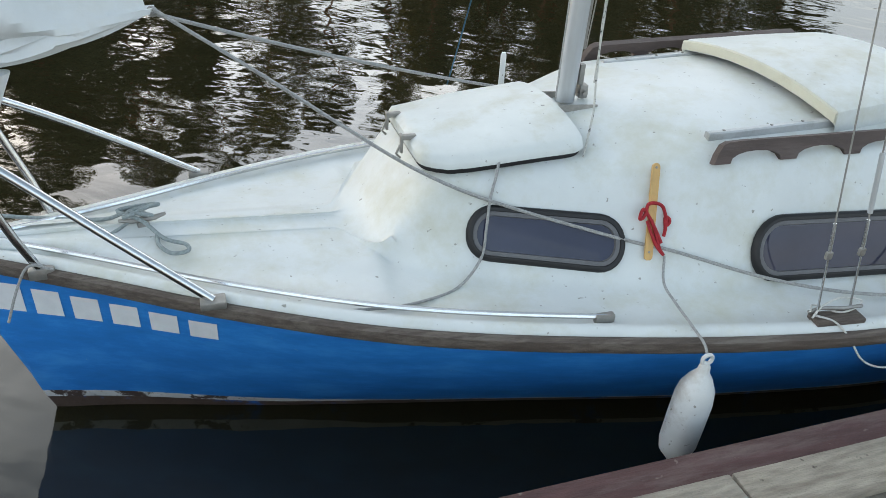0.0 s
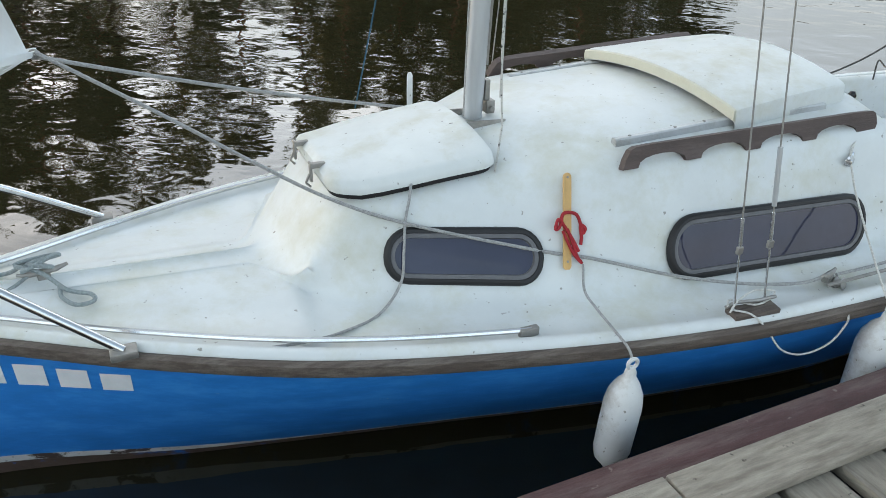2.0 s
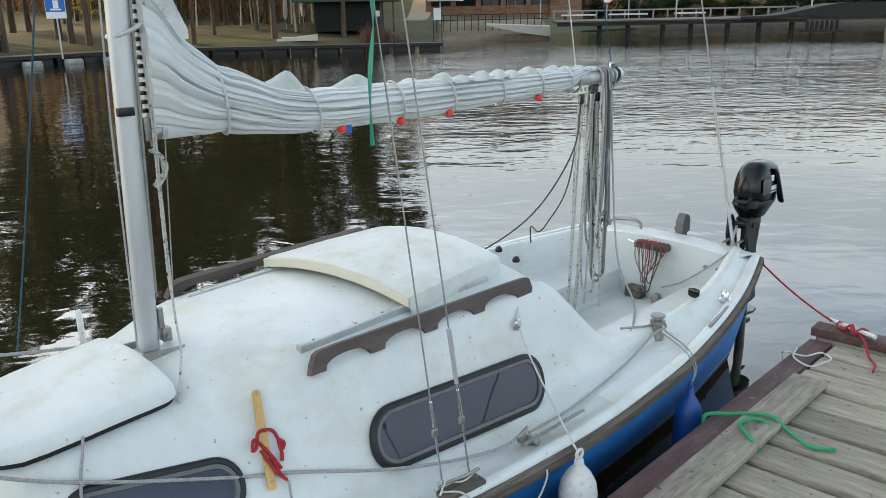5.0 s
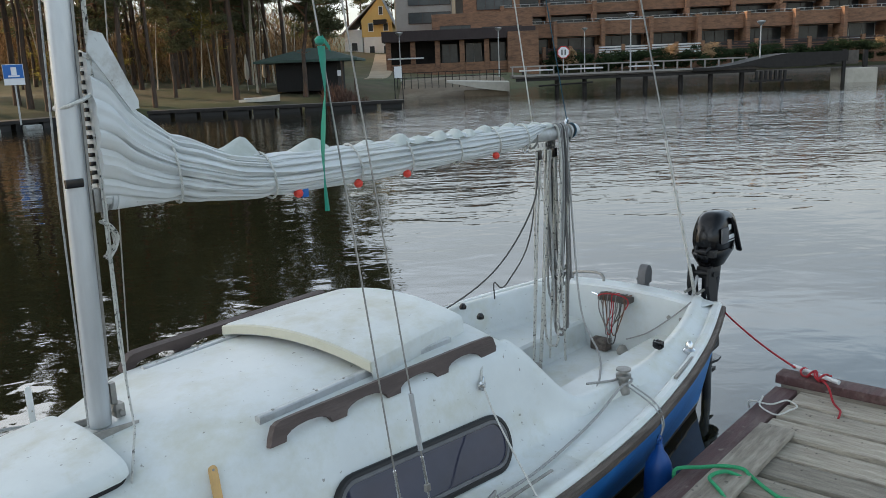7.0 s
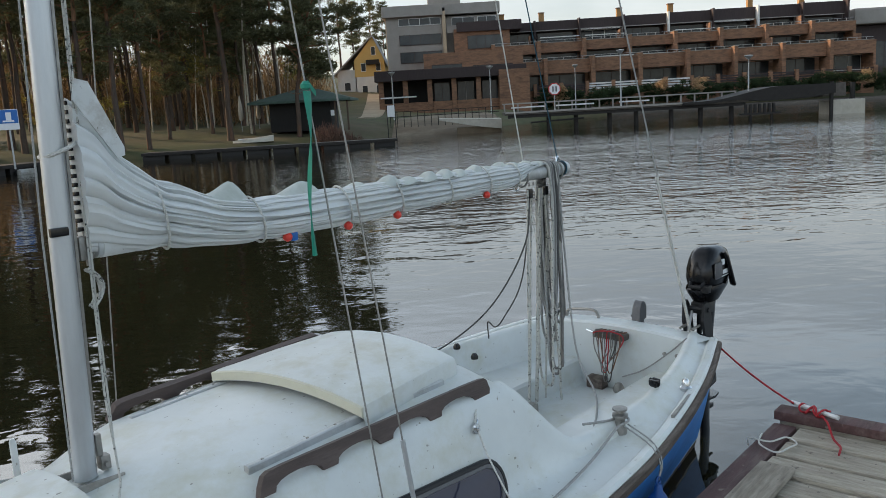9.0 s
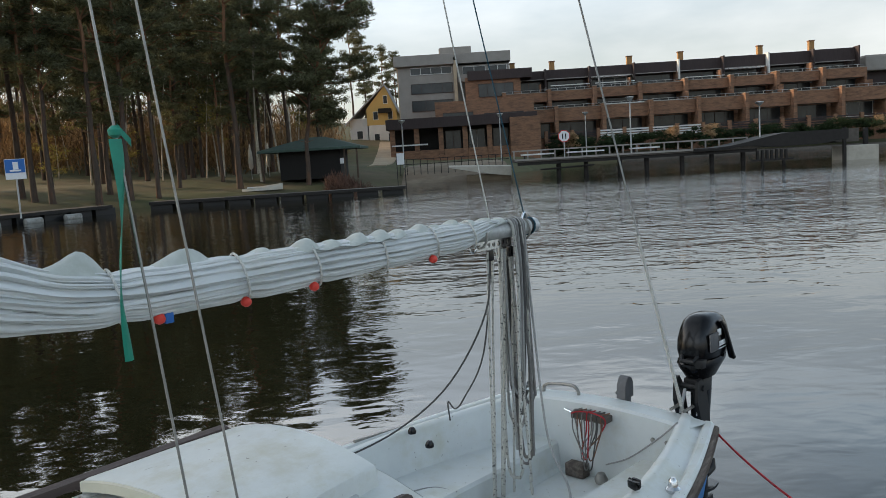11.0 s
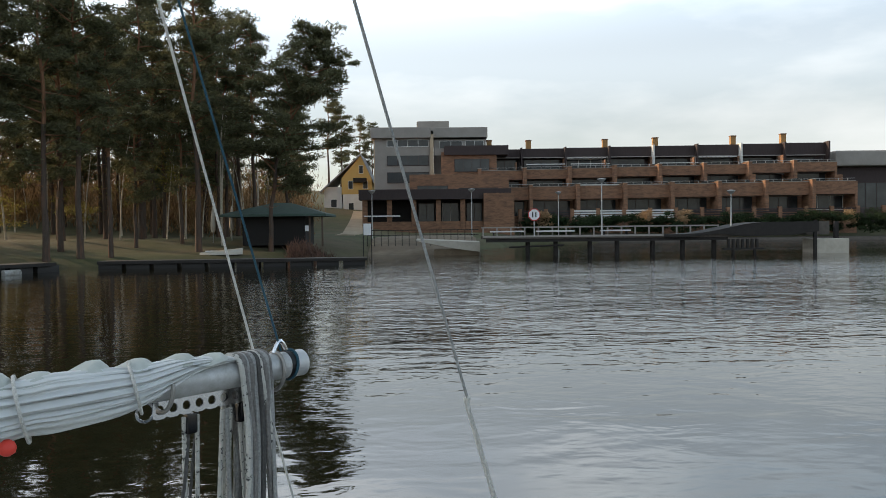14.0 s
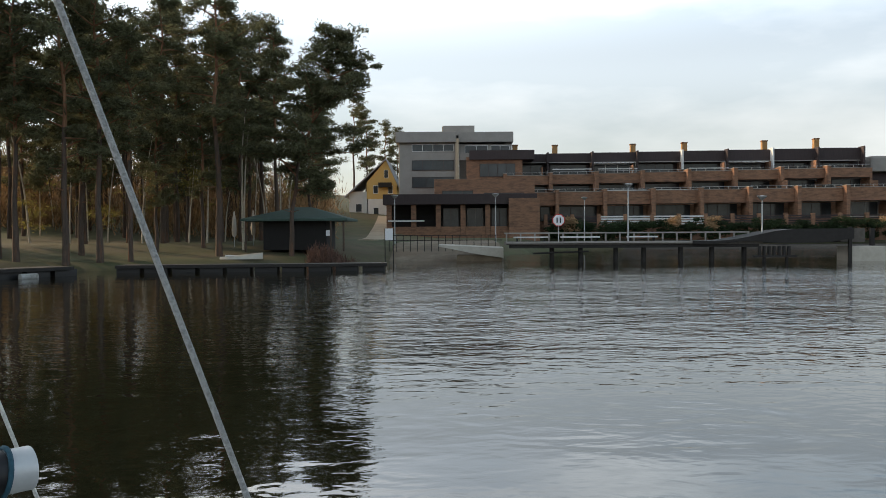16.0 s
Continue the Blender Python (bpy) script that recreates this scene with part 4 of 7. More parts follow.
# dock-side shrouds with their turnbuckles
for s in (-1,):
    for base, top, sleeve in (((0.482, s * 0.838, 0.585), (mast_x(7.6) - 0.195, s * 0.04, 7.6), 0), ((0.592, s * 0.845, 0.588), (mast_x(7.6) - 0.155, s * 0.04, 7.6), 1)):
        a, b = Vector(base), Vector(top)
        sh = wire("shroud", [a.lerp(b, 0.042), b], 0.0028, DULLMETAL, "thin wire shroud")
        part("turnbuckle", tube([a, a.lerp(b, 0.005), a.lerp(b, 0.007), a.lerp(b, 0.030), a.lerp(b, 0.032), a.lerp(b, 0.043)], [0.004, 0.004, 0.0035, 0.0035, 0.006, 0.005], 8), STEEL, sh, "steel turnbuckle")
        part("toggle", box((-0.010, -0.006, -0.012), (0.010, 0.006, 0.012), 0.003, Matrix.Translation(a.lerp(b, 0.029))), DULLMETAL, sh)
        if sleeve:
            part("sleeve", tube([a.lerp(b, 0.046), a.lerp(b, 0.071)], 0.0075, 10), ALU, sh, "grey metal sleeve")
wire("shroud", [(0.482, 0.838, 0.585), HEAD], 0.0028, DULLMETAL, "thin wire shroud on the far side")
bm = box((0.470, -0.868, 0.572), (0.630, -0.812, 0.592), 0.006, pose(0, 0, 0, 0, 0, -6) @ Matrix.Translation((0.085, 0.055, 0)))
part("chainplate_block", bm, STRAKE, boat, "weathered wooden pad under the shrouds")
part("chainplate", tube([(0.47, -0.815, 0.592), (0.49, -0.83, 0.615), (0.56, -0.85, 0.618), (0.63, -0.845, 0.612), (0.645, -0.82, 0.592)], 0.006, 8), DULLMETAL, boat, "bent steel chainplate bar")
# backstay with its rope tackle, topping lift, forestay
bs0 = Vector((3.285, -0.390, 0.66))
bs1 = bs0.lerp(HEAD + Vector((0.01, -0.02, 0.02)), 0.125)
wire("backstay", [bs1, HEAD + Vector((0.01, -0.02, 0.02))], 0.0042, ROPEG, "grey rope backstay")
wire("backstay_tackle", [bs0, bs0.lerp(bs1, 0.25), bs1 - Vector((0, 0, 0.02)), bs1], [0.011, 0.009, 0.007, 0.010], ROPEW, "white rope tackle under the backstay")
for sy in (1,):
    wire("backstay", [(3.237, 0.552, 0.66), HEAD + Vector((0.06, -0.05, 0.02))], 0.004, ROPEW, "white backstay leg on the far side")
wire("topping_lift", [boom_at(2.725, 0, 0.04), HEAD + Vector((-0.02, 0.03, 0))], 0.0032, ROPEBLUE, "dark blue-green topping lift")
wire("forestay", [(-1.86, 0, 0.66), HEAD], 0.003, DULLMETAL, "wire forestay")
wire("halyard", [(mast_x(4.0) + 0.055, -0.03, 4.0), (mast_x(1.5) + 0.070, -0.035, 1.5), (0.075, -0.05, 1.05)], 0.0032, ROPESP, "white halyard along the mast")
wire("halyard", [(mast_x(4.0) - 0.05, -0.04, 4.0), (mast_x(1.7) - 0.065, -0.042, 1.7), (-0.055, -0.045, 1.0)], 0.003, ROPEG, "thin grey halyard along the mast")
wire("halyard", [(mast_x(4.0) + 0.06, 0.0, 4.0), (mast_x(1.6) + 0.065, -0.03, 1.6), (0.05, -0.09, 1.24), (0.055, -0.10, 1.05), (0.045, -0.13, 0.985), (-0.03, -0.25, 0.935), (-0.055, -0.285, 0.90)], 0.0034, ROPESP, "speckled white rope falling to the hatch edge")
wire("blue_line", hang((mast_x(3.0) - 0.06, 0.05, 3.0), (-0.25, 0.5, 0.87), 0.08), 0.003, ROPEBLUE, "thin blue line on the far side")
# knotted coil of halyard on the mast
pts = []
r0 = random.Random(9)
for k in range(46):
    a = k * 0.9
    pts.append((mast_x(1.55) + 0.075 + 0.018 * math.cos(a), -0.03 + 0.018 * math.sin(a * 1.3), 1.55 + 0.055 * math.sin(a * 0.5) + r0.uniform(-0.006, 0.006)))
wire("halyard_coil", spline(pts, 2), 0.0036, ROPESP, "knotted coil of white halyard")

# ---- mainsail flaked on the boom ----
SAIL_TOP = [(0.09, 0.43), (0.13, 0.40), (0.18, 0.31), (0.28, 0.215), (0.40, 0.155), (0.55, 0.098), (0.8, 0.070), (1.3, 0.068), (1.9, 0.064), (2.3, 0.058), (2.48, 0.054), (2.56, 0.046)]
SAIL_LOW = [(0.09, -0.02), (0.20, -0.03), (0.45, -0.055), (0.65, -0.075), (1.05, -0.080), (1.5, -0.072), (2.0, -0.062), (2.28, -0.050), (2.38, -0.01), (2.46, 0.022), (2.56, 0.034)]
SAIL_W = [(0.09, 0.055), (0.2, 0.085), (0.45, 0.105), (0.8, 0.095), (1.4, 0.080), (2.0, 0.066), (2.3, 0.056), (2.46, 0.036), (2.56, 0.026)]
TIES = (0.335, 0.70, 1.12, 1.42, 1.75, 2.05, 2.30)


def build_mainsail():
    sail = thing("mainsail", "white mainsail flaked and tied along the boom", "sail")
    rows = []
    for k in range(170):
        x = 0.09 + (2.56 - 0.09) * k / 169
        top, low, w = curve_at(SAIL_TOP, x), curve_at(SAIL_LOW, x), curve_at(SAIL_W, x)
        pinch = 1 - 0.10 * sum(math.exp(-((x - t) / 0.035) ** 2) for t in TIES)
        r = []
        for j in range(150):
            a = 2 * math.pi * j / 150
            cz, cy = math.cos(a), math.sin(a)
            f = noise.noise((x * 1.6, math.cos(a) * 5, math.sin(a) * 5))
            g = noise.noise((x * 3.5 + 9, math.cos(a) * 11, math.sin(a) * 11))
            # long folds run along the boom; towards the mast they fan upwards
            fold = abs(math.sin(8.5 * a + 0.7 * x + 1.5 * f)) ** 0.38
            ridge = 0.10 * f + 0.06 * g + (0.34 if x > 0.45 else 0.50) * (fold - 0.8) + 0.05 * math.sin(19 * a + 2 * x + 3 * g)
            mid, half = (top + low) / 2, (top - low) / 2
            wz = 0.6 * ridge if x > 0.25 else 0.25 * ridge
            scallop = 0.004 * max(0, math.sin(x * 19 + 2.0 * noise.noise((x * 2, 0, 3)))) if cz > 0.6 and x > 0.6 else 0
            p = boom_at(x, w * pinch * cy * (1 + ridge), mid + half * pinch * cz * (1 + wz * 0.5) + scallop * 0.7)
            r.append(p)
        rows.append(r)
    part("cloth", loft(rows, close=True, caps=True), SAIL, sail)
    # loose folds standing up
    for x, h, L in ((0.42, 0.090, 0.21), (0.76, 0.080, 0.22), (1.06, 0.050, 0.15), (1.22, 0.070, 0.17), (1.36, 0.046, 0.13), (1.47, 0.058, 0.15), (1.60, 0.062, 0.14), (1.72, 0.040, 0.12), (1.84, 0.056, 0.15), (1.96, 0.048, 0.12), (2.06, 0.050, 0.14), (2.19, 0.040, 0.12), (2.28, 0.038, 0.14), (2.40, 0.030, 0.10)):
        rws = []
        for k in range(13):
            t = k / 12
            xx = x + L * t
            z = curve_at(SAIL_TOP, xx) * 0.75
            lift = (0.66 if x < 1 else 0.52) * h * math.sin(math.pi * t ** (1.5 if x < 1 else 2.8)) ** (1.0 if x < 1 else 1.3) * (1 + 0.45 * noise.noise((xx * 14, h * 50, 0)))
            rws.append([boom_at(xx + 0.06 * q * t, y0 * (1 - 0.4 * q) - 0.02 * math.sin(5 * xx), z + lift * q + 0.004 * math.sin(7 * t + 3 * q)) for y0, q in ((0.055, 0.0), (0.046, 0.5), (0.03, 0.9), (0.0, 1.05), (-0.03, 0.9), (-0.042, 0.5), (-0.05, 0.0))])
        part("loose_fold", loft(rws), SAILFOLD, sail, "grey-white bunched fold of cloth")
    # luff slides and headboard near the mast
    for k in range(15):
        z = 1.72 + 0.026 * k
        part("slide", box((mast_x(z) + 0.050, -0.009, z - 0.006), (mast_x(z) + 0.085, 0.009, z + 0.006), 0.002), BLACKPL, sail)
    hb = prism([(0, 0), (0.11, -0.17), (0.135, -0.165), (0.135, -0.14), (0.05, 0.05), (0.01, 0.06)], 0.006, Matrix.Translation((0.085, -0.05, 2.09)) @ Matrix.Rotation(radians(90), 4, "X"))
    part("headboard", hb, FENDERW, sail, "pale plastic headboard")
    part("foot_tube", tube([boom_at(0.13, -0.002, 0), boom_at(0.42, -0.002, 0)], 0.0368, 18), FENDERW, sail)
    for x in TIES:
        top, low, w = curve_at(SAIL_TOP, x), curve_at(SAIL_LOW, x), curve_at(SAIL_W, x)
        pts = [boom_at(x + 0.03 * math.sin(a) - 0.015 * math.cos(a), (w * 0.93 + 0.012) * math.sin(a), (top + low) / 2 + ((top - low) / 2 * 0.92 + 0.012) * math.cos(a)) for a in [2 * math.pi * k / 24 for k in range(25)]]
        part("sail_tie", tube(pts, 0.0042, 6), ROPEW, sail, "thin white sail tie")
    for x in (0.80, 1.10, 1.38, 2.0):
        p = boom_at(x, -0.055, curve_at(SAIL_LOW, x) + 0.004)
        part("bead", lathe([(0.006, -0.016), (0.015, -0.010), (0.018, 0.0), (0.014, 0.010), (0.005, 0.016)], 10, Matrix.Translation(p)), REDTAB, sail, "small red plastic bead")
    p = boom_at(0.83, -0.055, curve_at(SAIL_LOW, 0.83) + 0.004)
    part("tag", box((-0.014, -0.006, -0.018), (0.014, 0.006, 0.014), 0.004, Matrix.Translation(p)), SIGNBLUE, sail, "small blue tag")
    part("mast_lashing", tube([(mast_x(1.96) + 0.05 * math.cos(a) + 0.02, 0.05 * math.sin(a), 1.955 + 0.02 * math.cos(a)) for a in [2 * math.pi * k / 16 for k in range(17)]], 0.006, 6), ROPEW, sail)


build_mainsail()

# green ribbon on the shroud
rb = thing("green_ribbon", "faded green cloth ribbon tied to the shroud", "ribbon")
a, b = Vector((0.482, -0.838, 0.585)), Vector((mast_x(7.6) - 0.195, -0.04, 7.6))
rows = []
for k in range(26):
    t = k / 25
    c = a.lerp(b, 0.212) + Vector((-0.008 - 0.022 * t + 0.006 * math.sin(7 * t), -0.014, -0.43 * t))
    w = 0.018 * (0.45 + 0.55 * math.sin(math.pi * min(1, t * 0.92 + 0.1))) + 0.002
    tw = 1.2 * math.sin(3 * t)
    rows.append([c + Vector((math.cos(tw), math.sin(tw), 0)) * (w * q) + Vector((0, 0.003 * math.cos(6 * q), 0)) for q in (-1, -0.4, 0.4, 1)])
part("ribbon", loft(rows), GREENTAPE, rb)
part("knot", lathe([(0.004, -0.012), (0.013, -0.006), (0.014, 0.004), (0.006, 0.012)], 10, Matrix.Translation(a.lerp(b, 0.214))), GREENTAPE, rb)
part("loose_end", loft([[a.lerp(b, 0.214) + Vector((0.025 * t, -0.01, 0.008 - 0.03 * t + w)) for w in (-0.008, 0.008)] for t in (0, 0.3, 0.7, 1)]), GREENTAPE, rb)


# ---- jib gathered at the forestay ----
def build_jib():
    jib = thing("jib", "white jib gathered on the forestay above the bow", "sail")
    clew = Vector((-1.285, 0.0, 1.305))
    rows = []
    n = 34
    for k in range(n + 1):
        t = k / n
        luff = Vector((-1.845 + 0.37 * (1.05 + 1.55 * t - 0.66) / 1.0 * 0.36, 0, 1.13 + 1.20 * t))
        tip = clew + Vector((0.0, 0, 0)) if t < 0.02 else clew.lerp(Vector((-1.55, 0, 2.33)), max(0, (t - 0.12) / 0.88) ** 1.3)
        r = []
        for j in range(25):
            s = j / 24
            p = luff.lerp(tip, s)
            amp = 0.05 * math.sin(math.pi * s) ** 0.7
            p += Vector((0, amp * math.sin(t * 22 + 3 * s + 2 * noise.noise((t * 3, s * 2, 0))) + 0.03 * noise.noise((t * 6, s * 5, 2)), -0.015 * math.sin(math.pi * s) * (1 - t)))
            r.append(p)
        rows.append(r)
    part("cloth", loft(rows), SAIL, jib)
    rows = []
    for k in range(19):
        t = k / 18
        c = clew.lerp(Vector((-1.82, 0.0, 1.165)), t)
        w = 0.012 + 0.035 * math.sin(math.pi * t) ** 0.8
        rows.append([c + Vector((0.02 * math.cos(a), w * math.sin(a) * (1 + 0.25 * math.sin(5 * a + 9 * t)), w * 0.8 * math.cos(a) + 0.008 * math.sin(6 * a + 5 * t))) for a in [2 * math.pi * j / 20 for j in range(20)]])
    part("rolled_foot", loft(rows, close=True, caps=True), SAIL, jib, "rolled foot of the sail")
    rows = []
    for k in range(9):
        t = k / 8
        c = Vector((-1.72, -0.02, 1.16)).lerp(Vector((-1.79, -0.02, 0.93)), t)
        w = 0.06 * (1 - 0.65 * t) + 0.012
        rows.append([c + Vector((w * math.cos(a), 0.6 * w * math.sin(a) * (1 + 0.3 * math.sin(4 * a)), 0)) for a in [2 * math.pi * j / 16 for j in range(16)]])
    part("hanging_fold", loft(rows, close=True, caps=True), SAIL, jib, "grey hanging fold at the tack")
    part("clew_ring", tube([clew + Vector((0.012 + 0.012 * math.cos(a), 0, 0.012 * math.sin(a))) for a in [2 * math.pi * k / 12 for k in range(13)]], 0.004, 6), DULLMETAL, jib)


build_jib()


# ---- deck gear ----
def build_pulpit():
    pul = new("pulpit")
    pul.parent = boat
    pul["label"] = "bent stainless steel bow pulpit"
    for s in (-1, 1):
        top = spline([(-1.2, s * 0.415, 0.625), (-1.44, s * 0.33, 0.80), (-1.69, s * 0.225, 0.975), (-1.86, s * 0.15, 1.07), (-1.97, 0.0, 1.10)], 6)
        part("top_tube", tube(top, 0.0125, 10), STEEL, pul)
        part("stay", tube([(-1.655, s * 0.165, 0.62), (-1.70, s * 0.19, 0.75), (-1.80, s * 0.185, 1.03)], 0.0125, 10), STEEL, pul)
        bm = box((-1.235, s * 0.415 - 0.025, 0.605), (-1.165, s * 0.415 + 0.025, 0.628), 0.005)
        part("foot", bm, DULLMETAL, pul)
        bm = box((-1.69, s * 0.165 - 0.02, 0.605), (-1.62, s * 0.165 + 0.02, 0.64), 0.005)
        part("foot", bm, DULLMETAL, pul)


build_pulpit()
for s in (-1, 1):
    pts = []
    for k in range(30):
        x = -1.80 + (-0.13 + 1.80) * k / 29
        y = curve_at(YG, x) - 0.066
        pts.append((x, s * max(0.01, y), deck_z(x) + 0.026))
    rail = part("jib_track", tube(pts, 0.0085, 8), STEEL, boat, "stainless deck rail along the gunwale")
    part("track_end", box((-0.165, s * 0.692 - 0.011, deck_z(0) + 0.008), (-0.105, s * 0.692 + 0.011, deck_z(0) + 0.036), 0.005), DULLMETAL, rail)
    part("sheet_track", box((0.86, s * 0.838 - 0.006, 0.592), (1.20, s * 0.838 + 0.006, 0.598), 0.001, pose(0, 0, 0, 0, 0, 0)), DULLMETAL, boat)
    part("stern_track", box((2.18, s * 0.790 - 0.007, 0.612), (2.48, s * 0.790 + 0.007, 0.630), 0.001, Matrix.Translation((2.33, s * 0.790, 0)) @ Matrix.Rotation(radians(-s * 10.5), 4, "Z") @ Matrix.Translation((-2.33, -s * 0.790, 0))), DULLMETAL, boat)


def cleat(x, y, z, turn, mat, size=0.07, name="cleat"):
    bm = box((-0.018, -0.012, 0), (0.018, 0.012, 0.022), 0.003)
    tube_bm(bm, [(-size, 0, 0.034), (-size * 0.5, 0, 0.026), (0, 0, 0.026), (size * 0.5, 0, 0.026), (size, 0, 0.034)], [0.005, 0.009, 0.010, 0.009, 0.005], 8)
    ob = part(name, bm, mat, boat)
    ob.matrix_basis = pose(x, y, z, 0, 0, turn)
    return ob


cleat(-1.38, 0.0, deck_z(-1.38) + 0.035, 10, DULLMETAL)
cleat(0.90, -0.80, deck_z(0.9) + 0.018, 15, DULLMETAL, 0.04, "fairlead")
bm = lathe([(0.020, 0), (0.022, 0.008), (0.014, 0.014), (0.014, 0.022), (0.022, 0.028), (0.008, 0.034)], 14)
o = part("turning_block", bm, DULLMETAL, boat)
o.matrix_basis = pose(0.925, -0.81, deck_z(0.9) + 0.012, 70, 0, 20)
jam = cleat(2.36, -0.640, 0.672, 70, BLACKPL, 0.030, "jam_cleat")
part("jaw", box((-0.022, -0.018, 0.005), (0.022, -0.004, 0.040), 0.006), BLACKPL, jam)
part("jaw", box((-0.022, 0.004, 0.005), (0.022, 0.018, 0.036), 0.006), BLACKPL, jam)
bm = lathe([(0.03, 0), (0.032, 0.015), (0.02, 0.025), (0.018, 0.05), (0.008, 0.06)], 12)
o = part("stern_fairlead", bm, STEEL, boat)
o.matrix_basis = pose(2.53, -0.715, 0.618, 0, 0, 0)
cleat(1.155, -0.563, 0.850, 30, STEEL, 0.03, "eye_plate")


def build_winch():
    w = part("winch", lathe([(0.034, 0), (0.036, 0.02), (0.027, 0.035), (0.025, 0.06), (0.031, 0.072), (0.040, 0.076), (0.040, 0.088), (0.020, 0.094), (0.018, 0.104), (0.0385, 0.107), (0.0385, 0.115), (0.01, 0.119)], 20), DULLMETAL, boat, "bronze-grey sheet winch")
    w.matrix_basis = pose(1.935, -0.700, 0.606, 0, 0, 0)
    w.scale = (0.82, 0.82, 0.98)


build_winch()
# a batten standing on the far side
part("batten", prism([(-0.011, 0), (0.011, 0), (0.011, 0.21), (0.006, 0.222), (-0.006, 0.222), (-0.011, 0.21)], 0.006, Matrix.Translation((-0.01, 0.545, 0.75)) @ Matrix.Rotation(radians(90), 4, "X")), FENDERW, boat, "white wooden batten")
# faded registration characters, as plain bars
for k in range(6):
    x0, w = -1.815 + 0.108 * k, 0.078
    zt, zb = 0.552 - 0.009 * k, 0.448 - 0.003 * k
    rows = [[(x, -hull_y(x, z) - 0.0025, z) for z in (zb, (zb + zt) / 2, zt)] for x in (x0, x0 + w * 0.5, x0 + w)]
    part("registration_bar", loft(rows), LETTER, boat, "pale worn painted bar")
# cockpit gear
part("tiller_block", box((3.03, -0.10, 0.63), (3.10, 0.105, 0.665), 0.006), PIERWOOD, boat, "weathered wooden traveller block")
part("tiller_pin", tube([(3.06, 0.10, 0.648), (3.06, 0.16, 0.662)], 0.008, 8), STEEL, boat)
part("drain_block", box((3.03, 0.045, SOLE_Z + 0.004), (3.096, 0.155, SOLE_Z + 0.072), 0.006), STRAKE, boat)
part("sole_block", lathe([(0.03, 0), (0.035, 0.02), (0.02, 0.05), (0.008, 0.055)], 12, Matrix.Translation((3.02, -0.07, SOLE_Z + 0.02))), DULLMETAL, boat)
for y in (-0.345, -0.425, -0.475):
    z = 0.58 if y > -0.45 else 0.62
    part("plug", tube([(3.099, y * 0.93, z), (3.09, y * 0.93, z)], 0.011, 10), DULLMETAL, boat)
rail = tube(spline([(3.19, 0.385, 0.68), (3.19, 0.372, 0.725), (3.19, 0.30, 0.742), (3.19, 0.20, 0.748), (3.19, 0.165, 0.73), (3.19, 0.155, 0.69)], 6), 0.0095, 10)
part("stern_handle", rail, DULLMETAL, boat, "grey steel stern grab handle")
bm = prism([(0, 0), (0.085, 0), (0.088, 0.07), (0.074, 0.098), (0.05, 0.112), (0.028, 0.104), (0.008, 0.07)], 0.05, Matrix.Translation((3.25, -0.035, 0.70)) @ Matrix.Rotation(radians(90), 4, "X"))
box_bm(bm, (3.25, -0.035, 0.72), (3.345, -0.029, 0.735), 0.002)
box_bm(bm, (3.26, -0.075, 0.0), (3.33, -0.045, 0.70), 0.005)
part("rudder_head", bm, GREYRUB, boat, "dark grey rudder head")
for y in (0.62, 0.40):
    part("seat_cleat", lathe([(0.02, 0), (0.022, 0.012), (0.012, 0.03), (0.005, 0.032)], 10, Matrix.Translation((2.1 + 0.4 * y, y * 0.92, 0.664))), BLACKPL, boat)


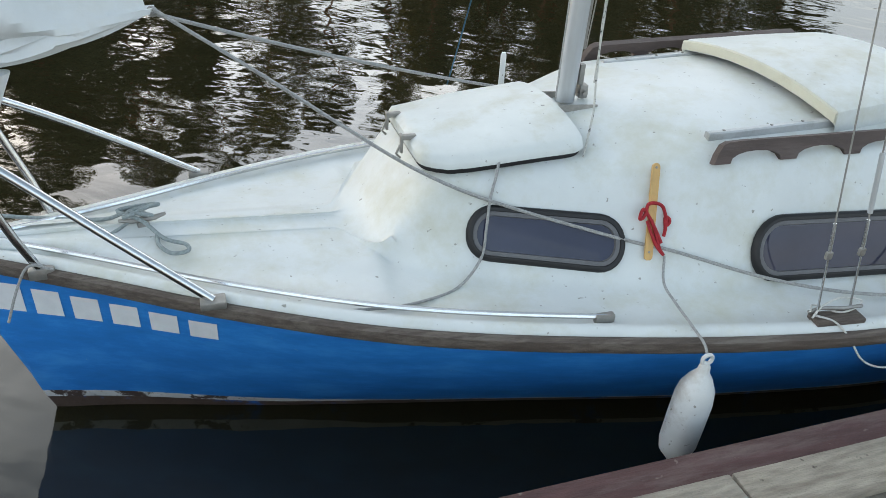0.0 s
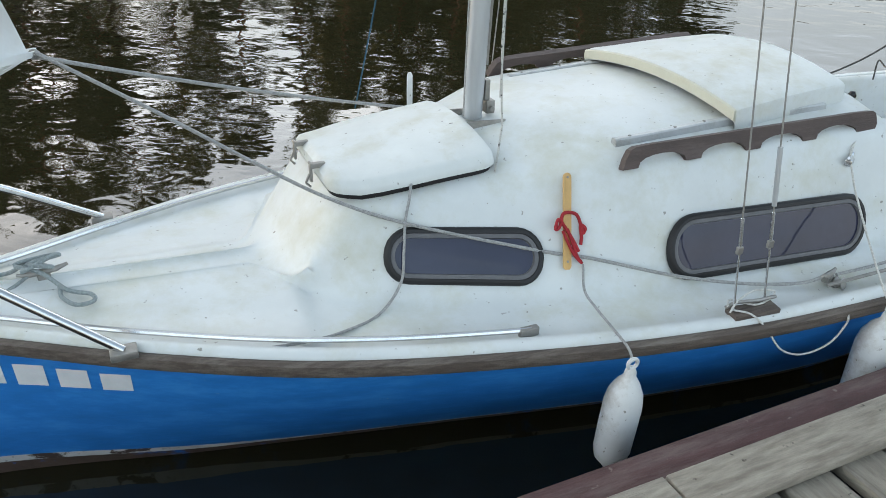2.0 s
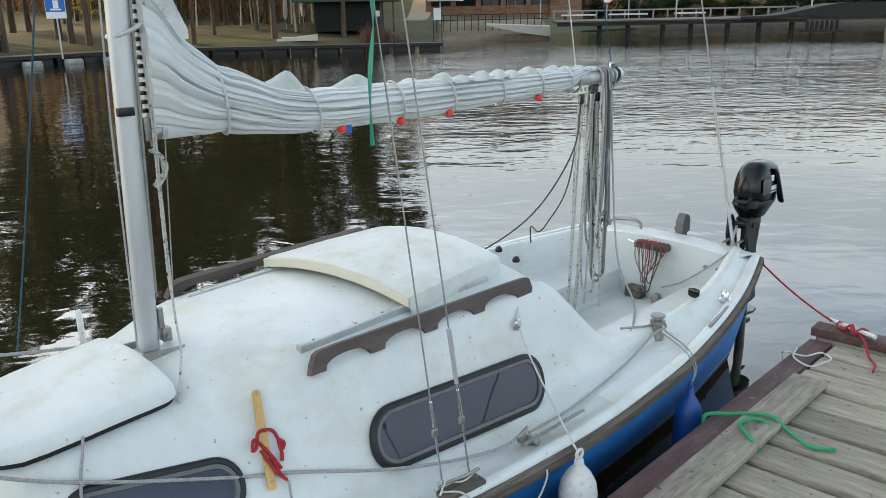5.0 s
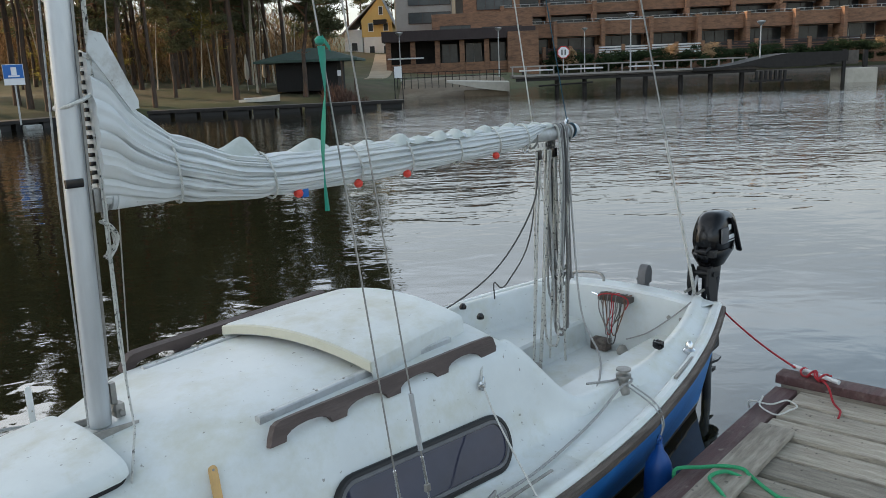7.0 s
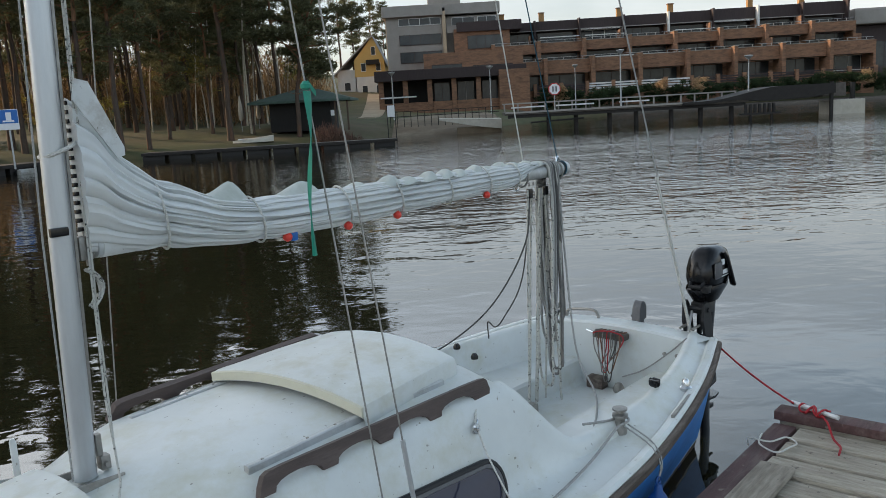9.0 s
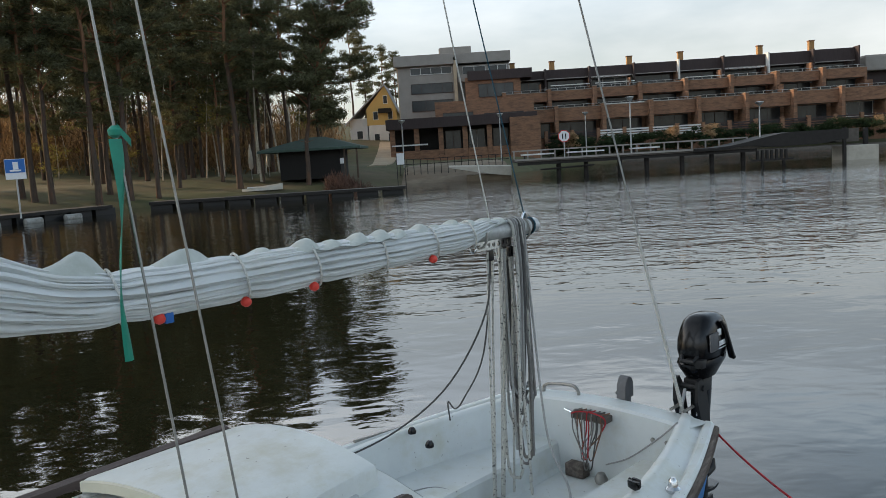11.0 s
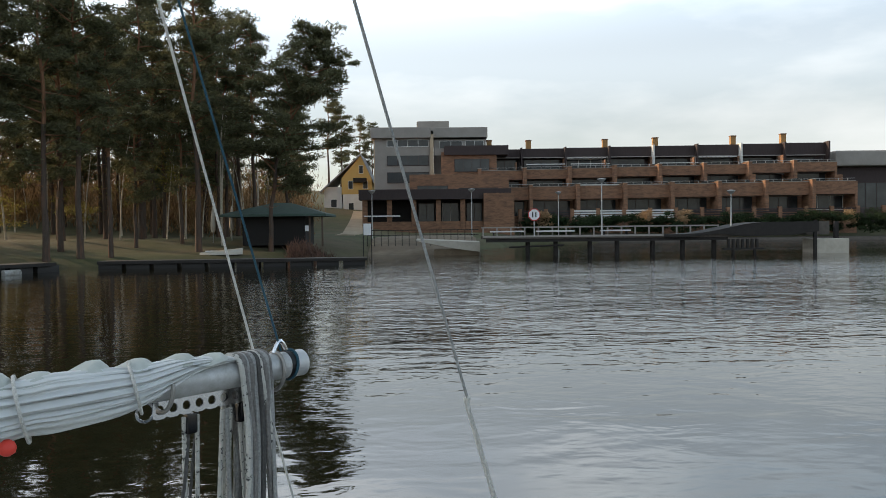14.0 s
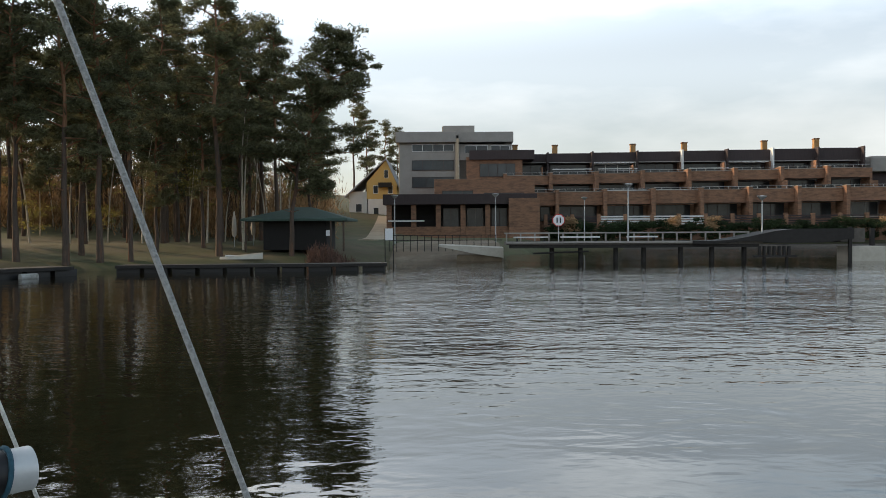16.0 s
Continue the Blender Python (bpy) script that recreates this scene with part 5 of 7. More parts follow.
# ---- outboard motor ----
def build_motor():
    mo = thing("outboard_motor", "black outboard motor clamped on the transom", "outboard motor")
    o = Vector((3.47, -0.405, 0.0))
    rows = []
    for z, lx, ly, dx in ((0.925, 0.125, 0.078, 0.012), (0.935, 0.150, 0.090, 0.012), (0.97, 0.160, 0.096, 0.014), (1.02, 0.158, 0.096, 0.018), (1.07, 0.142, 0.089, 0.024), (1.110, 0.118, 0.077, 0.026), (1.132, 0.085, 0.056, 0.022), (1.142, 0.045, 0.03, 0.014)):
        r = []
        for k in range(28):
            a = 2 * math.pi * k / 28
            c, s = math.cos(a), math.sin(a)
            q = (abs(c) ** 3.2 + abs(s) ** 3.2) ** (-1 / 3.2)
            r.append(o + Vector((lx * c * q + dx, ly * s * q, z)))
        rows.append(r)
    cowl = part("cowling", loft(rows, close=True, caps=True), BLACKPL, mo, "glossy black engine cowling")
    bm = bmesh.new()
    box_bm(bm, (o.x - 0.105, o.y - 0.100, 0.97), (o.x - 0.02, o.y - 0.088, 1.06), 0.01)
    part("air_panel", bm, GREYRUB, cowl)
    part("maker_plate", box((o.x - 0.01, o.y - 0.098, 0.985), (o.x + 0.085, o.y - 0.0945, 1.01), 0.001), SIGNWHITE, cowl, "white bar in place of the maker's mark")
    part("maker_plate", box((o.x - 0.015, o.y - 0.097, 1.04), (o.x + 0.015, o.y - 0.088, 1.07), 0.001), SIGNWHITE, cowl, "small white label")
    part("trim_stripe", box((o.x - 0.02, o.y - 0.0985, 0.972), (o.x + 0.07, o.y - 0.095, 0.977), 0.001), WHITEMARK, cowl)
    part("tiller_arm", tube([o + Vector((0.020, -0.090, 1.11)), o + Vector((0.035, -0.100, 1.08)), o + Vector((0.065, -0.108, 1.00)), o + Vector((0.100, -0.110, 0.915)), o + Vector((0.125, -0.108, 0.905))], [0.011, 0.014, 0.014, 0.017, 0.014], 10), BLACKPL, mo, "folded tiller grip")
    rows = []
    for z, lx, ly, dx in ((0.930, 0.150, 0.092, 0.005), (0.908, 0.155, 0.092, -0.005), (0.885, 0.140, 0.082, -0.012), (0.83, 0.085, 0.060, -0.02)):
        rows.append([o + Vector((lx * math.cos(a) * (abs(math.cos(a)) ** 3 + abs(math.sin(a)) ** 3) ** (-1 / 3) + dx, ly * math.sin(a) * (abs(math.cos(a)) ** 3 + abs(math.sin(a)) ** 3) ** (-1 / 3), z)) for a in [2 * math.pi * k / 24 for k in range(24)]])
    part("lower_pan", loft(rows, close=True, caps=True), BLACKPL, mo)
    part("shift_box", box((o.x - 0.155, o.y - 0.075, 0.895), (o.x - 0.10, o.y + 0.02, 0.94), 0.01), BLACKRUB, mo)
    part("carry_handle", tube([o + Vector((-0.13, -0.04, 0.95)), o + Vector((-0.165, -0.03, 0.93)), o + Vector((-0.165, 0.03, 0.93)), o + Vector((-0.13, 0.04, 0.95))], 0.011, 8), BLACKRUB, mo)
    # swivel head, twin clamp brackets, leg with cavitation plate and gear case
    bm = box((o.x - 0.115, o.y - 0.05, 0.76), (o.x - 0.005, o.y + 0.05, 0.83), 0.012)
    tube_bm(bm, [(o.x - 0.07, o.y, 0.50), (o.x - 0.065, o.y, 0.80)], 0.032, 12)
    tube_bm(bm, [(o.x - 0.14, o.y - 0.075, 0.80), (o.x - 0.14, o.y + 0.075, 0.80)], 0.014, 10)
    part("swivel_head", bm, BLACKRUB, mo)
    for y in (-0.058, 0.058):
        ol = [(-0.185, 0.84), (-0.15, 0.85), (-0.10, 0.79), (-0.07, 0.66), (-0.06, 0.52), (-0.10, 0.50), (-0.13, 0.60), (-0.17, 0.66), (-0.195, 0.74)]
        part("clamp_bracket", prism([(o.x + a, c) for a, c in ol], 0.016, Matrix.Translation((0, o.y + y + 0.008, 0)) @ Matrix.Rotation(radians(90), 4, "X")), BLACKRUB, mo, smooth=False)
        part("clamp_screw", tube([(3.19, o.y + y * 0.6, 0.715), (3.285, o.y + y * 0.6, 0.715)], 0.008, 8), DULLMETAL, mo)
        part("tilt_rod", tube([(o.x - 0.16, o.y + y * 0.8, 0.66), (o.x - 0.10, o.y + y * 0.7, 0.80)], 0.009, 8), SIGNWHITE, mo, "pale metal tilt strut")
    rows = []
    for z, lx, ly, dx in ((0.83, 0.060, 0.045, 0.0), (0.72, 0.055, 0.040, -0.005), (0.55, 0.050, 0.030, -0.02), (0.36, 0.052, 0.024, -0.04), (0.25, 0.058, 0.026, -0.045), (0.10, 0.050, 0.020, -0.035), (-0.05, 0.055, 0.020, -0.03), (-0.30, 0.035, 0.008, 0.0)):
        rows.append([o + Vector((lx * math.cos(a) + dx, ly * math.sin(a), z)) for a in [2 * math.pi * k / 16 for k in range(16)]])
    part("midsection", loft(rows, close=True, caps=True), BLACKPL, mo)
    part("cavitation_plate", prism([(-0.10, -0.03), (0.02, -0.055), (0.09, -0.045), (0.11, 0.0), (0.09, 0.045), (0.02, 0.055), (-0.10, 0.03)], 0.014, Matrix.Translation((o.x - 0.03, o.y, 0.235))), BLACKPL, mo)
    part("exhaust_snout", tube([(o.x + 0.0, o.y, 0.30), (o.x + 0.07, o.y, 0.315), (o.x + 0.085, o.y, 0.36)], [0.022, 0.026, 0.016], 10), BLACKRUB, mo)
    part("trim_tab", box((o.x + 0.02, o.y - 0.008, 0.145), (o.x + 0.075, o.y + 0.008, 0.17), 0.004), BLACKRUB, mo)


WHITEMARK = LETTER
build_motor()


# ---- fenders ----
def fender(top, length, radius, mat, label, lean=(0, 0)):
    f = thing("fender", label, "fender", at=top, group="fenders along the hull")
    prof = [(0.010, 0.0), (0.016, -0.012), (0.018, -0.03), (radius * 0.62, -0.055), (radius * 0.90, -0.09), (radius, -0.13), (radius * 1.0, -length * 0.55), (radius * 0.98, -length + 0.08), (radius * 0.85, -length + 0.045), (radius * 0.45, -length + 0.018), (0.016, -length + 0.006), (0.013, -length)]
    part("body", lathe(prof, 22), mat, f)
    part("eye", tube([(0.016 * math.cos(a), 0.0, 0.012 + 0.016 * math.sin(a)) for a in [2 * math.pi * k / 12 for k in range(13)]], 0.006, 6), mat, f)
    f.rotation_euler = (radians(lean[0]), radians(lean[1]), 0)
    return f


fender((0.075, -0.905, 0.548), 0.375, 0.056, FENDERW, "dirty white fender hanging against the blue hull", (2, 3))
fender((0.972, -0.985, 0.560), 0.40, 0.066, FENDERW, "fat white fender squeezed between hull and dock", (0, 1))
fender((1.835, -0.925, 0.480), 0.32, 0.058, FENDERB, "dark blue fender hanging beside the dock", (0, 2))


# ---- loose ropes ----
def rope(label, pts, r, mat, name="rope", smooth_n=6, category="rope"):
    o = thing(name, label, category)
    part("strand", tube(spline(pts, smooth_n), r, 7), mat, o)
    return o


def on_deck(x, y, up=0.008):
    return (x, y, deck_z(x) + 0.012 + up)


rope("long grey jib sheet leading aft from the jib", [(-1.27, -0.012, 1.315), (-0.99, -0.114, 1.144), (-0.76, -0.198, 0.996), (-0.58, -0.264, 0.890), (-0.37, -0.342, 0.806), (0.0, -0.478, 0.711), (0.16, -0.540, 0.682), (0.41, -0.640, 0.620), (0.62, -0.722, 0.590), (0.80, -0.785, 0.586), (0.90, -0.800, 0.605)], 0.0056, ROPEG, "jib_sheet", 5)
rope("grey jib sheet leading aft on the far side", hang((-1.28, 0.01, 1.30), (0.90, 0.80, 0.605), 0.045, 10), 0.0060, ROPEG, "jib_sheet", 2)
rope("grey sheet tail from fairlead to winch", [(0.93, -0.805, 0.60), (1.2, -0.79, 0.588), (1.6, -0.745, 0.60), (1.88, -0.715, 0.65), (1.93, -0.735, 0.665), (1.965, -0.72, 0.668), (1.96, -0.67, 0.668), (1.91, -0.665, 0.664), (1.80, -0.60, 0.668)], 0.0055, ROPEG, "jib_sheet")
rope("thin grey line from the hatch over the cabin side", [(-0.325, -0.262, 0.900), (-0.345, -0.30, 0.872), tuple(side_point(-0.375, 0.80, 0.014)), tuple(side_point(-0.395, 0.72, 0.022)), tuple(side_point(-0.415, 0.64, 0.016)), (-0.50, -0.455, 0.588), (-0.62, -0.50, 0.588), (-0.72, -0.515, 0.592), (-0.85, -0.51, 0.597)], 0.0045, ROPEG)
# mooring line tangled on the bow cleat
cl = [(-1.9, 0.16, 0.668), (-1.7, 0.11, 0.655), (-1.50, 0.05, 0.66), (-1.42, 0.03, 0.69), (-1.35, -0.03, 0.70), (-1.41, -0.01, 0.71), (-1.33, 0.04, 0.70), (-1.40, 0.05, 0.69), (-1.43, -0.03, 0.70), (-1.36, 0.0, 0.715), (-1.345, 0.045, 0.70), (-1.45, 0.02, 0.70), (-1.38, -0.04, 0.69), (-1.32, -0.10, 0.655), (-1.26, -0.135, 0.648), (-1.255, -0.17, 0.645), (-1.30, -0.175, 0.645), (-1.335, -0.13, 0.65), (-1.34, -0.07, 0.655)]
rope("blue-grey mooring line knotted round the bow cleat", cl, 0.0065, ROPEBG, "mooring_line", 5)
rope("blue-grey mooring line running along the foredeck", [(-1.40, 0.0, 0.68), (-1.5, -0.04, 0.645), (-1.66, -0.06, 0.64), (-1.80, -0.05, 0.65)], 0.0055, ROPEBG, "mooring_line")
rope("thin grey line at the pulpit foot", [(-1.62, -0.19, 0.64), (-1.68, -0.19, 0.66), (-1.72, -0.20, 0.60), (-1.76, -0.22, 0.50)], 0.004, ROPEG)

# batten with the red lanyard that holds a fender
st = thing("wooden_batten", "varnished yellow batten tied on with red cord", "batten")
p0, p1 = side_point(0.080, 0.650, 0.012), side_point(0.121, 0.915, 0.016)
ex = (p1 - p0).normalized()
ey = Vector((0, -0.86, 0.45))
ey = (ey - ex * ey.dot(ex)).normalized()
m = Matrix((ex, ey.cross(ex), ey)).transposed().to_4x4()
m.translation = p0
L = (p1 - p0).length
w = 0.0135
outl = [(0, 0)] + [(0.012 - 0.0135 * math.sin(a), -w * math.cos(a)) for a in [radians(90 * k / 4 - 0) for k in range(4, -1, -1)]][1:] + [(L - 0.012 + w * math.sin(a), -w * math.cos(a)) for a in [radians(180 * k / 8) for k in range(9)]] + [(0.012 - 0.0135 * math.sin(a), w * math.cos(a)) for a in [radians(90 * k / 4) for k in range(4)]]
part("stick", prism(outl, 0.006, m), YELLOWWOOD, st)
for t in (0.025, L - 0.012):
    part("screw", lathe([(0.004, 0.006), (0.004, 0.0075), (0.001, 0.008)], 8, m @ Matrix.Translation((t, 0, 0))), DULLMETAL, st)


def on_stick(a, b, up=0.012):
    return tuple(m @ Vector((a, b, up)))


red = [on_stick(0.055, -0.035), on_stick(0.09, -0.015), on_stick(0.13, 0.012), on_stick(0.155, 0.035), on_stick(0.125, 0.045), on_stick(0.135, 0.03), on_stick(0.17, 0.02), on_stick(0.175, -0.005), on_stick(0.165, -0.03), on_stick(0.13, -0.045), on_stick(0.11, -0.05), on_stick(0.125, -0.058), on_stick(0.135, -0.042), on_stick(0.10, -0.045), on_stick(0.075, -0.042)]
part("cord", tube(spline(red, 5), 0.0055, 7), ROPERED, st, "red cord")
part("cord", tube(spline([on_stick(0.12, 0.02), on_stick(0.08, 0.0), on_stick(0.045, -0.02), on_stick(0.02, -0.045)], 5), 0.005, 7), ROPERED, st)
part("cord", tube(spline([on_stick(0.125, 0.005), on_stick(0.085, -0.012), on_stick(0.04, -0.03), on_stick(0.018, -0.047)], 5), 0.005, 7), ROPERED, st)
k0 = on_stick(0.015, -0.05)
rope("grey fender lanyard knotted to the red cord", [k0, (0.108, -0.60, 0.612), (0.10, -0.68, 0.598), (0.092, -0.78, 0.592), (0.082, -0.868, 0.588), (0.076, -0.905, 0.566)], 0.0042, ROPEG, "lanyard")
rope("white lanyard from the cabin eye to a fender", [(1.15, -0.575, 0.862), (1.10, -0.66, 0.80), (1.04, -0.80, 0.70), (0.975, -0.955, 0.60), (0.972, -0.985, 0.575)], 0.0035, ROPEW, "lanyard")
rope("white lashing at the eye on the cabin", [(1.155, -0.565, 0.865), (1.165, -0.55, 0.90), (1.20, -0.53, 0.915), (1.16, -0.555, 0.88)], 0.003, ROPEW, "lanyard")
for dx in (-0.012, 0.016):
    rope("grey lanyard from winch to blue fender", [(1.94 + dx, -0.725, 0.645), (1.90 + dx, -0.86, 0.61), (1.86 + dx * 0.5, -0.925, 0.56), (1.838, -0.925, 0.495)], 0.0035, ROPEG, "lanyard")
rope("white cord looped from the shroud plate along the hull", [(0.47, -0.84, 0.60), (0.52, -0.87, 0.59), (0.56, -0.90, 0.55), (0.62, -0.925, 0.47), (0.71, -0.935, 0.435), (0.80, -0.945, 0.46), (0.85, -0.945, 0.52), (0.86, -0.935, 0.545)], 0.0032, ROPEW, "lanyard")
rope("white cord knotted round the shroud plate", [(0.46, -0.83, 0.61), (0.50, -0.80, 0.605), (0.55, -0.845, 0.602), (0.60, -0.85, 0.61), (0.64, -0.83, 0.62), (0.58, -0.81, 0.625), (0.50, -0.83, 0.62), (0.455, -0.85, 0.60)], 0.0032, ROPEW, "lanyard")

# mainsheet and coiled lines hanging from the boom end
ms = thing("mainsheet", "speckled white and grey mainsheet ropes hanging from the boom", "rope")
b0 = boom_at(2.36, 0, -0.07)
for k, (x, low, lx, ly, mat) in enumerate(((2.425, 0.40, 2.46, 0.16, ROPESP), (2.462, 0.36, 2.49, 0.18, ROPESP), (2.535, 0.36, 2.49, 0.14, ROPESP), (2.560, 0.38, 2.52, 0.15, ROPESP), (2.548, 0.62, 2.55, 0.08, ROPEG), (2.585, 0.45, 2.61, 0.05, ROPESP), (2.60, 0.50, 2.58, 0.03, ROPESP), (2.615, 0.40, 2.56, 0.12, ROPESP))):
    a, b = boom_at(x, 0.0, -0.085), Vector((lx, ly, low))
    part("fall", tube(spline([a, a.lerp(b, 0.35) + Vector((0.006, 0.008, 0)), a.lerp(b, 0.7) + Vector((-0.008, -0.006, 0)), b], 6), 0.0058, 7), mat, ms)
for x in (2.443, 2.592):
    part("block", box((x - 0.014, boom_at(x).y - 0.012, 1.525), (x + 0.014, boom_at(x).y + 0.012, 1.575), 0.006), BLACKPL, ms, "black pulley block")
part("lower_block", box((2.455, 0.13, 0.315), (2.505, 0.19, 0.385), 0.012), DULLMETAL, ms)
part("loop", tube(spline([(2.60, 0.05, 0.45), (2.605, 0.045, 0.41), (2.585, 0.035, 0.405), (2.57, 0.03, 0.50)], 5), 0.0055, 7), ROPESP, ms)
hk = thing("rope_hank", "grey rope hank slung over the boom end", "rope")
r0 = random.Random(4)
for k in range(10):
    x = 2.568 + 0.0098 * k
    c = boom_at(x)
    low = (0.50, 0.74, 0.86)[k % 3] + 0.14 * r0.random()
    sx = r0.uniform(-0.03, 0.045)
    pts = [c + Vector((sx * 0.9, -0.045, low - 1.65)), c + Vector((sx * 0.5, -0.048, -0.55)), c + Vector((sx * 0.2, -0.047, -0.2)), c + Vector((0, -0.044, -0.01)), c + Vector((0, -0.03, 0.036)), c + Vector((0, 0.0, 0.046)), c + Vector((0, 0.03, 0.036)), c + Vector((0, 0.044, -0.01)), c + Vector((sx * 0.3, 0.047, -0.3)), c + Vector((sx, 0.03, low - 1.60)), c + Vector((sx * 0.95, -0.008, low - 1.70)), c + Vector((sx * 0.9, -0.045, low - 1.65))]
    pts = [q + Vector((r0.gauss(0, 0.008), r0.gauss(0, 0.006), 0)) * (1 if abs(q.z - c.z) > 0.1 else 0.25) for q in pts]
    part("turn", tube(spline(pts, 5), 0.0072, 8), (ROPESP, ROPEDG, ROPEG, ROPEDG, ROPEG, ROPEDK)[k % 6], hk)
rope("grey sheet tail falling to the cockpit seat", [boom_at(2.66, -0.04, 0.0), (2.64, 0.02, 1.2), (2.60, -0.06, 0.7), (2.55, -0.20, 0.50), (2.35, -0.33, 0.47), (2.2, -0.40, 0.462)], 0.0055, ROPEG)
rope("dark line drooping from the boom to the far coaming", [boom_at(2.45, 0.01, -0.08), (2.40, 0.10, 1.30), (2.30, 0.25, 0.98), (2.12, 0.42, 0.78), (1.85, 0.55, 0.69), (1.6, 0.60, 0.69)], 0.0045, ROPEDK)
rope("dark line drooping to the starboard coaming eye", [boom_at(2.47, 0.01, -0.08), (2.44, 0.16, 1.10), (2.42, 0.28, 0.87), (2.44, 0.36, 0.80), (2.50, 0.46, 0.80), (2.55, 0.50, 0.685)], 0.004, ROPEDK)
rope("thin grey line along the far cockpit side", [(1.75, 0.52, 0.47), (2.0, 0.44, 0.475), (2.25, 0.38, 0.468), (2.30, 0.25, 0.46)], 0.0035, ROPEG)
cr = thing("rope_coil", "red and brown cord coil hanging on the traveller block", "rope")
for k in range(7):
    y = -0.085 + 0.027 * k
    d = 0.19 + 0.06 * math.sin(k * 2.1)
    yl = y * 0.35 + 0.012 * math.sin(3 * k)
    part("turn", tube(spline([(3.025, y, 0.64), (3.02, y * 0.9 - 0.005, 0.60), (3.015, y * 0.6, 0.60 - d * 0.5), (3.018, yl, 0.64 - d), (3.02, yl + 0.022, 0.63 - d * 1.04), (3.02, yl + 0.03, 0.62 - d * 0.7), (3.022, y + 0.012, 0.58), (3.03, y + 0.010, 0.67), (3.06, y, 0.674), (3.09, y - 0.005, 0.672)], 5), 0.0036, 6), (ROPEBR, ROPEDK, ROPEDG, ROPERED, ROPEDG, ROPEBR, ROPEDG)[k], cr)
part("band", tube(spline([(3.03, 0.10, 0.655), (3.02, 0.06, 0.675), (3.018, -0.02, 0.685), (3.02, -0.09, 0.672), (3.03, -0.10, 0.64), (3.02, -0.085, 0.60)], 5), 0.004, 6), ROPERED, cr)
rope("grey cord along the transom to the corner", [(3.085, -0.06, 0.40), (3.08, -0.2, 0.47), (3.085, -0.36, 0.60), (3.10, -0.45, 0.69)], 0.004, ROPEG)

# mooring lines on the dock
rope("red mooring line from the stern to the dock", hang((3.235, -0.555, 0.645), (2.93, -1.08, 0.50), 0.02, 8), 0.005, ROPERED, "mooring_line", 2)
rc = thing("dock_ring_rope", "white mooring cleat wrapped in red rope on the dock", "mooring cleat")
part("bar", tube([(2.965, -1.06, 0.492), (2.875, -1.30, 0.492)], 0.011, 10), FENDERW, rc)
pts = []
for k in range(44):
    a = k * 0.75
    pts.append((2.925 + 0.035 * math.cos(a) - 0.0008 * k, -1.13 - 0.0026 * k + 0.02 * math.sin(a * 0.7), 0.490 + 0.016 * math.sin(a)))
part("wraps", tube(spline(pts, 3), 0.005, 6), ROPERED, rc)
part("tail", tube(spline([(2.89, -1.22, 0.482), (2.82, -1.27, 0.480), (2.77, -1.31, 0.432), (2.70, -1.36, 0.430), (2.645, -1.375, 0.434), (2.61, -1.38, 0.430)], 5), 0.005, 6), ROPERED, rc)
rope("green rope tied round the dock's edge plank", [(1.72, -1.045, 0.40), (1.735, -1.05, 0.446), (1.80, -1.12, 0.448), (1.84, -1.20, 0.462), (1.855, -1.27, 0.462), (1.83, -1.29, 0.44), (1.80, -1.22, 0.462), (1.72, -1.19, 0.463), (1.66, -1.25, 0.463), (1.63, -1.31, 0.432)], 0.0075, ROPEGREEN, "mooring_line", 5)
rope("green rope end lying on the dock", [(1.86, -1.27, 0.455), (1.84, -1.33, 0.435), (1.80, -1.39, 0.435), (1.78, -1.44, 0.435), (1.82, -1.51, 0.435)], 0.0075, ROPEGREEN, "mooring_line", 5)
rope("white cord knotted round the dock corner", [(2.56, -1.005, 0.40), (2.555, -1.01, 0.438), (2.57, -1.10, 0.438), (2.66, -1.14, 0.436), (2.62, -1.20, 0.436), (2.55, -1.19, 0.438), (2.47, -1.16, 0.438), (2.52, -1.07, 0.440), (2.63, -1.04, 0.440)], 0.004, ROPEW, "lashing")

# ---- far shore: materials ----
FARM = Matrix.Translation(FAR_O) @ pose(0, 0, 0, 0, 0, FAR_TURN)


def far_thing(name, label, category, u, v, z, group="", kind=""):
    ob = thing(name, label, category, group=group, kind=kind)
    ob.matrix_basis = FARM @ Matrix.Translation((u, v, z))
    return ob


# ---- pines ----
def needles(rnd, centres, per, size):
    """Tufts of needle-covered twigs round each centre, as slim leaning blades."""
    vs, fs = [], []
    for c, r in centres:
        for k in range(per):
            d = Vector((rnd.gauss(0, 1), rnd.gauss(0, 1), rnd.gauss(0, 0.42)))
            d *= min(1.0, 1.7 / d.length)
            p = c + d * r * 0.55
            a = Vector((rnd.gauss(0, 1), rnd.gauss(0, 1), rnd.gauss(0.35, 0.6))).normalized()
            b = a.orthogonal().normalized()
            b.rotate(Matrix.Rotation(rnd.uniform(0, 6.28), 3, a))
            s, i = size * rnd.uniform(0.6, 1.3), len(vs)
            vs += [p - a * s * 0.6, p + b * s * 0.12, p + a * s * 0.7, p - b * s * 0.11]
            fs += [(i, i + 1, i + 2, i + 3)]
    return vs, fs


def pydata_part(name, vs, fs, mat, parent, label=""):
    me = bpy.data.meshes.new(name)
    me.from_pydata([tuple(v) for v in vs], [], fs)
    me.materials.append(mat)
    ob = new(name, me)
    if parent:
        ob.parent = parent
    if label:
        ob["label"] = label
    return ob


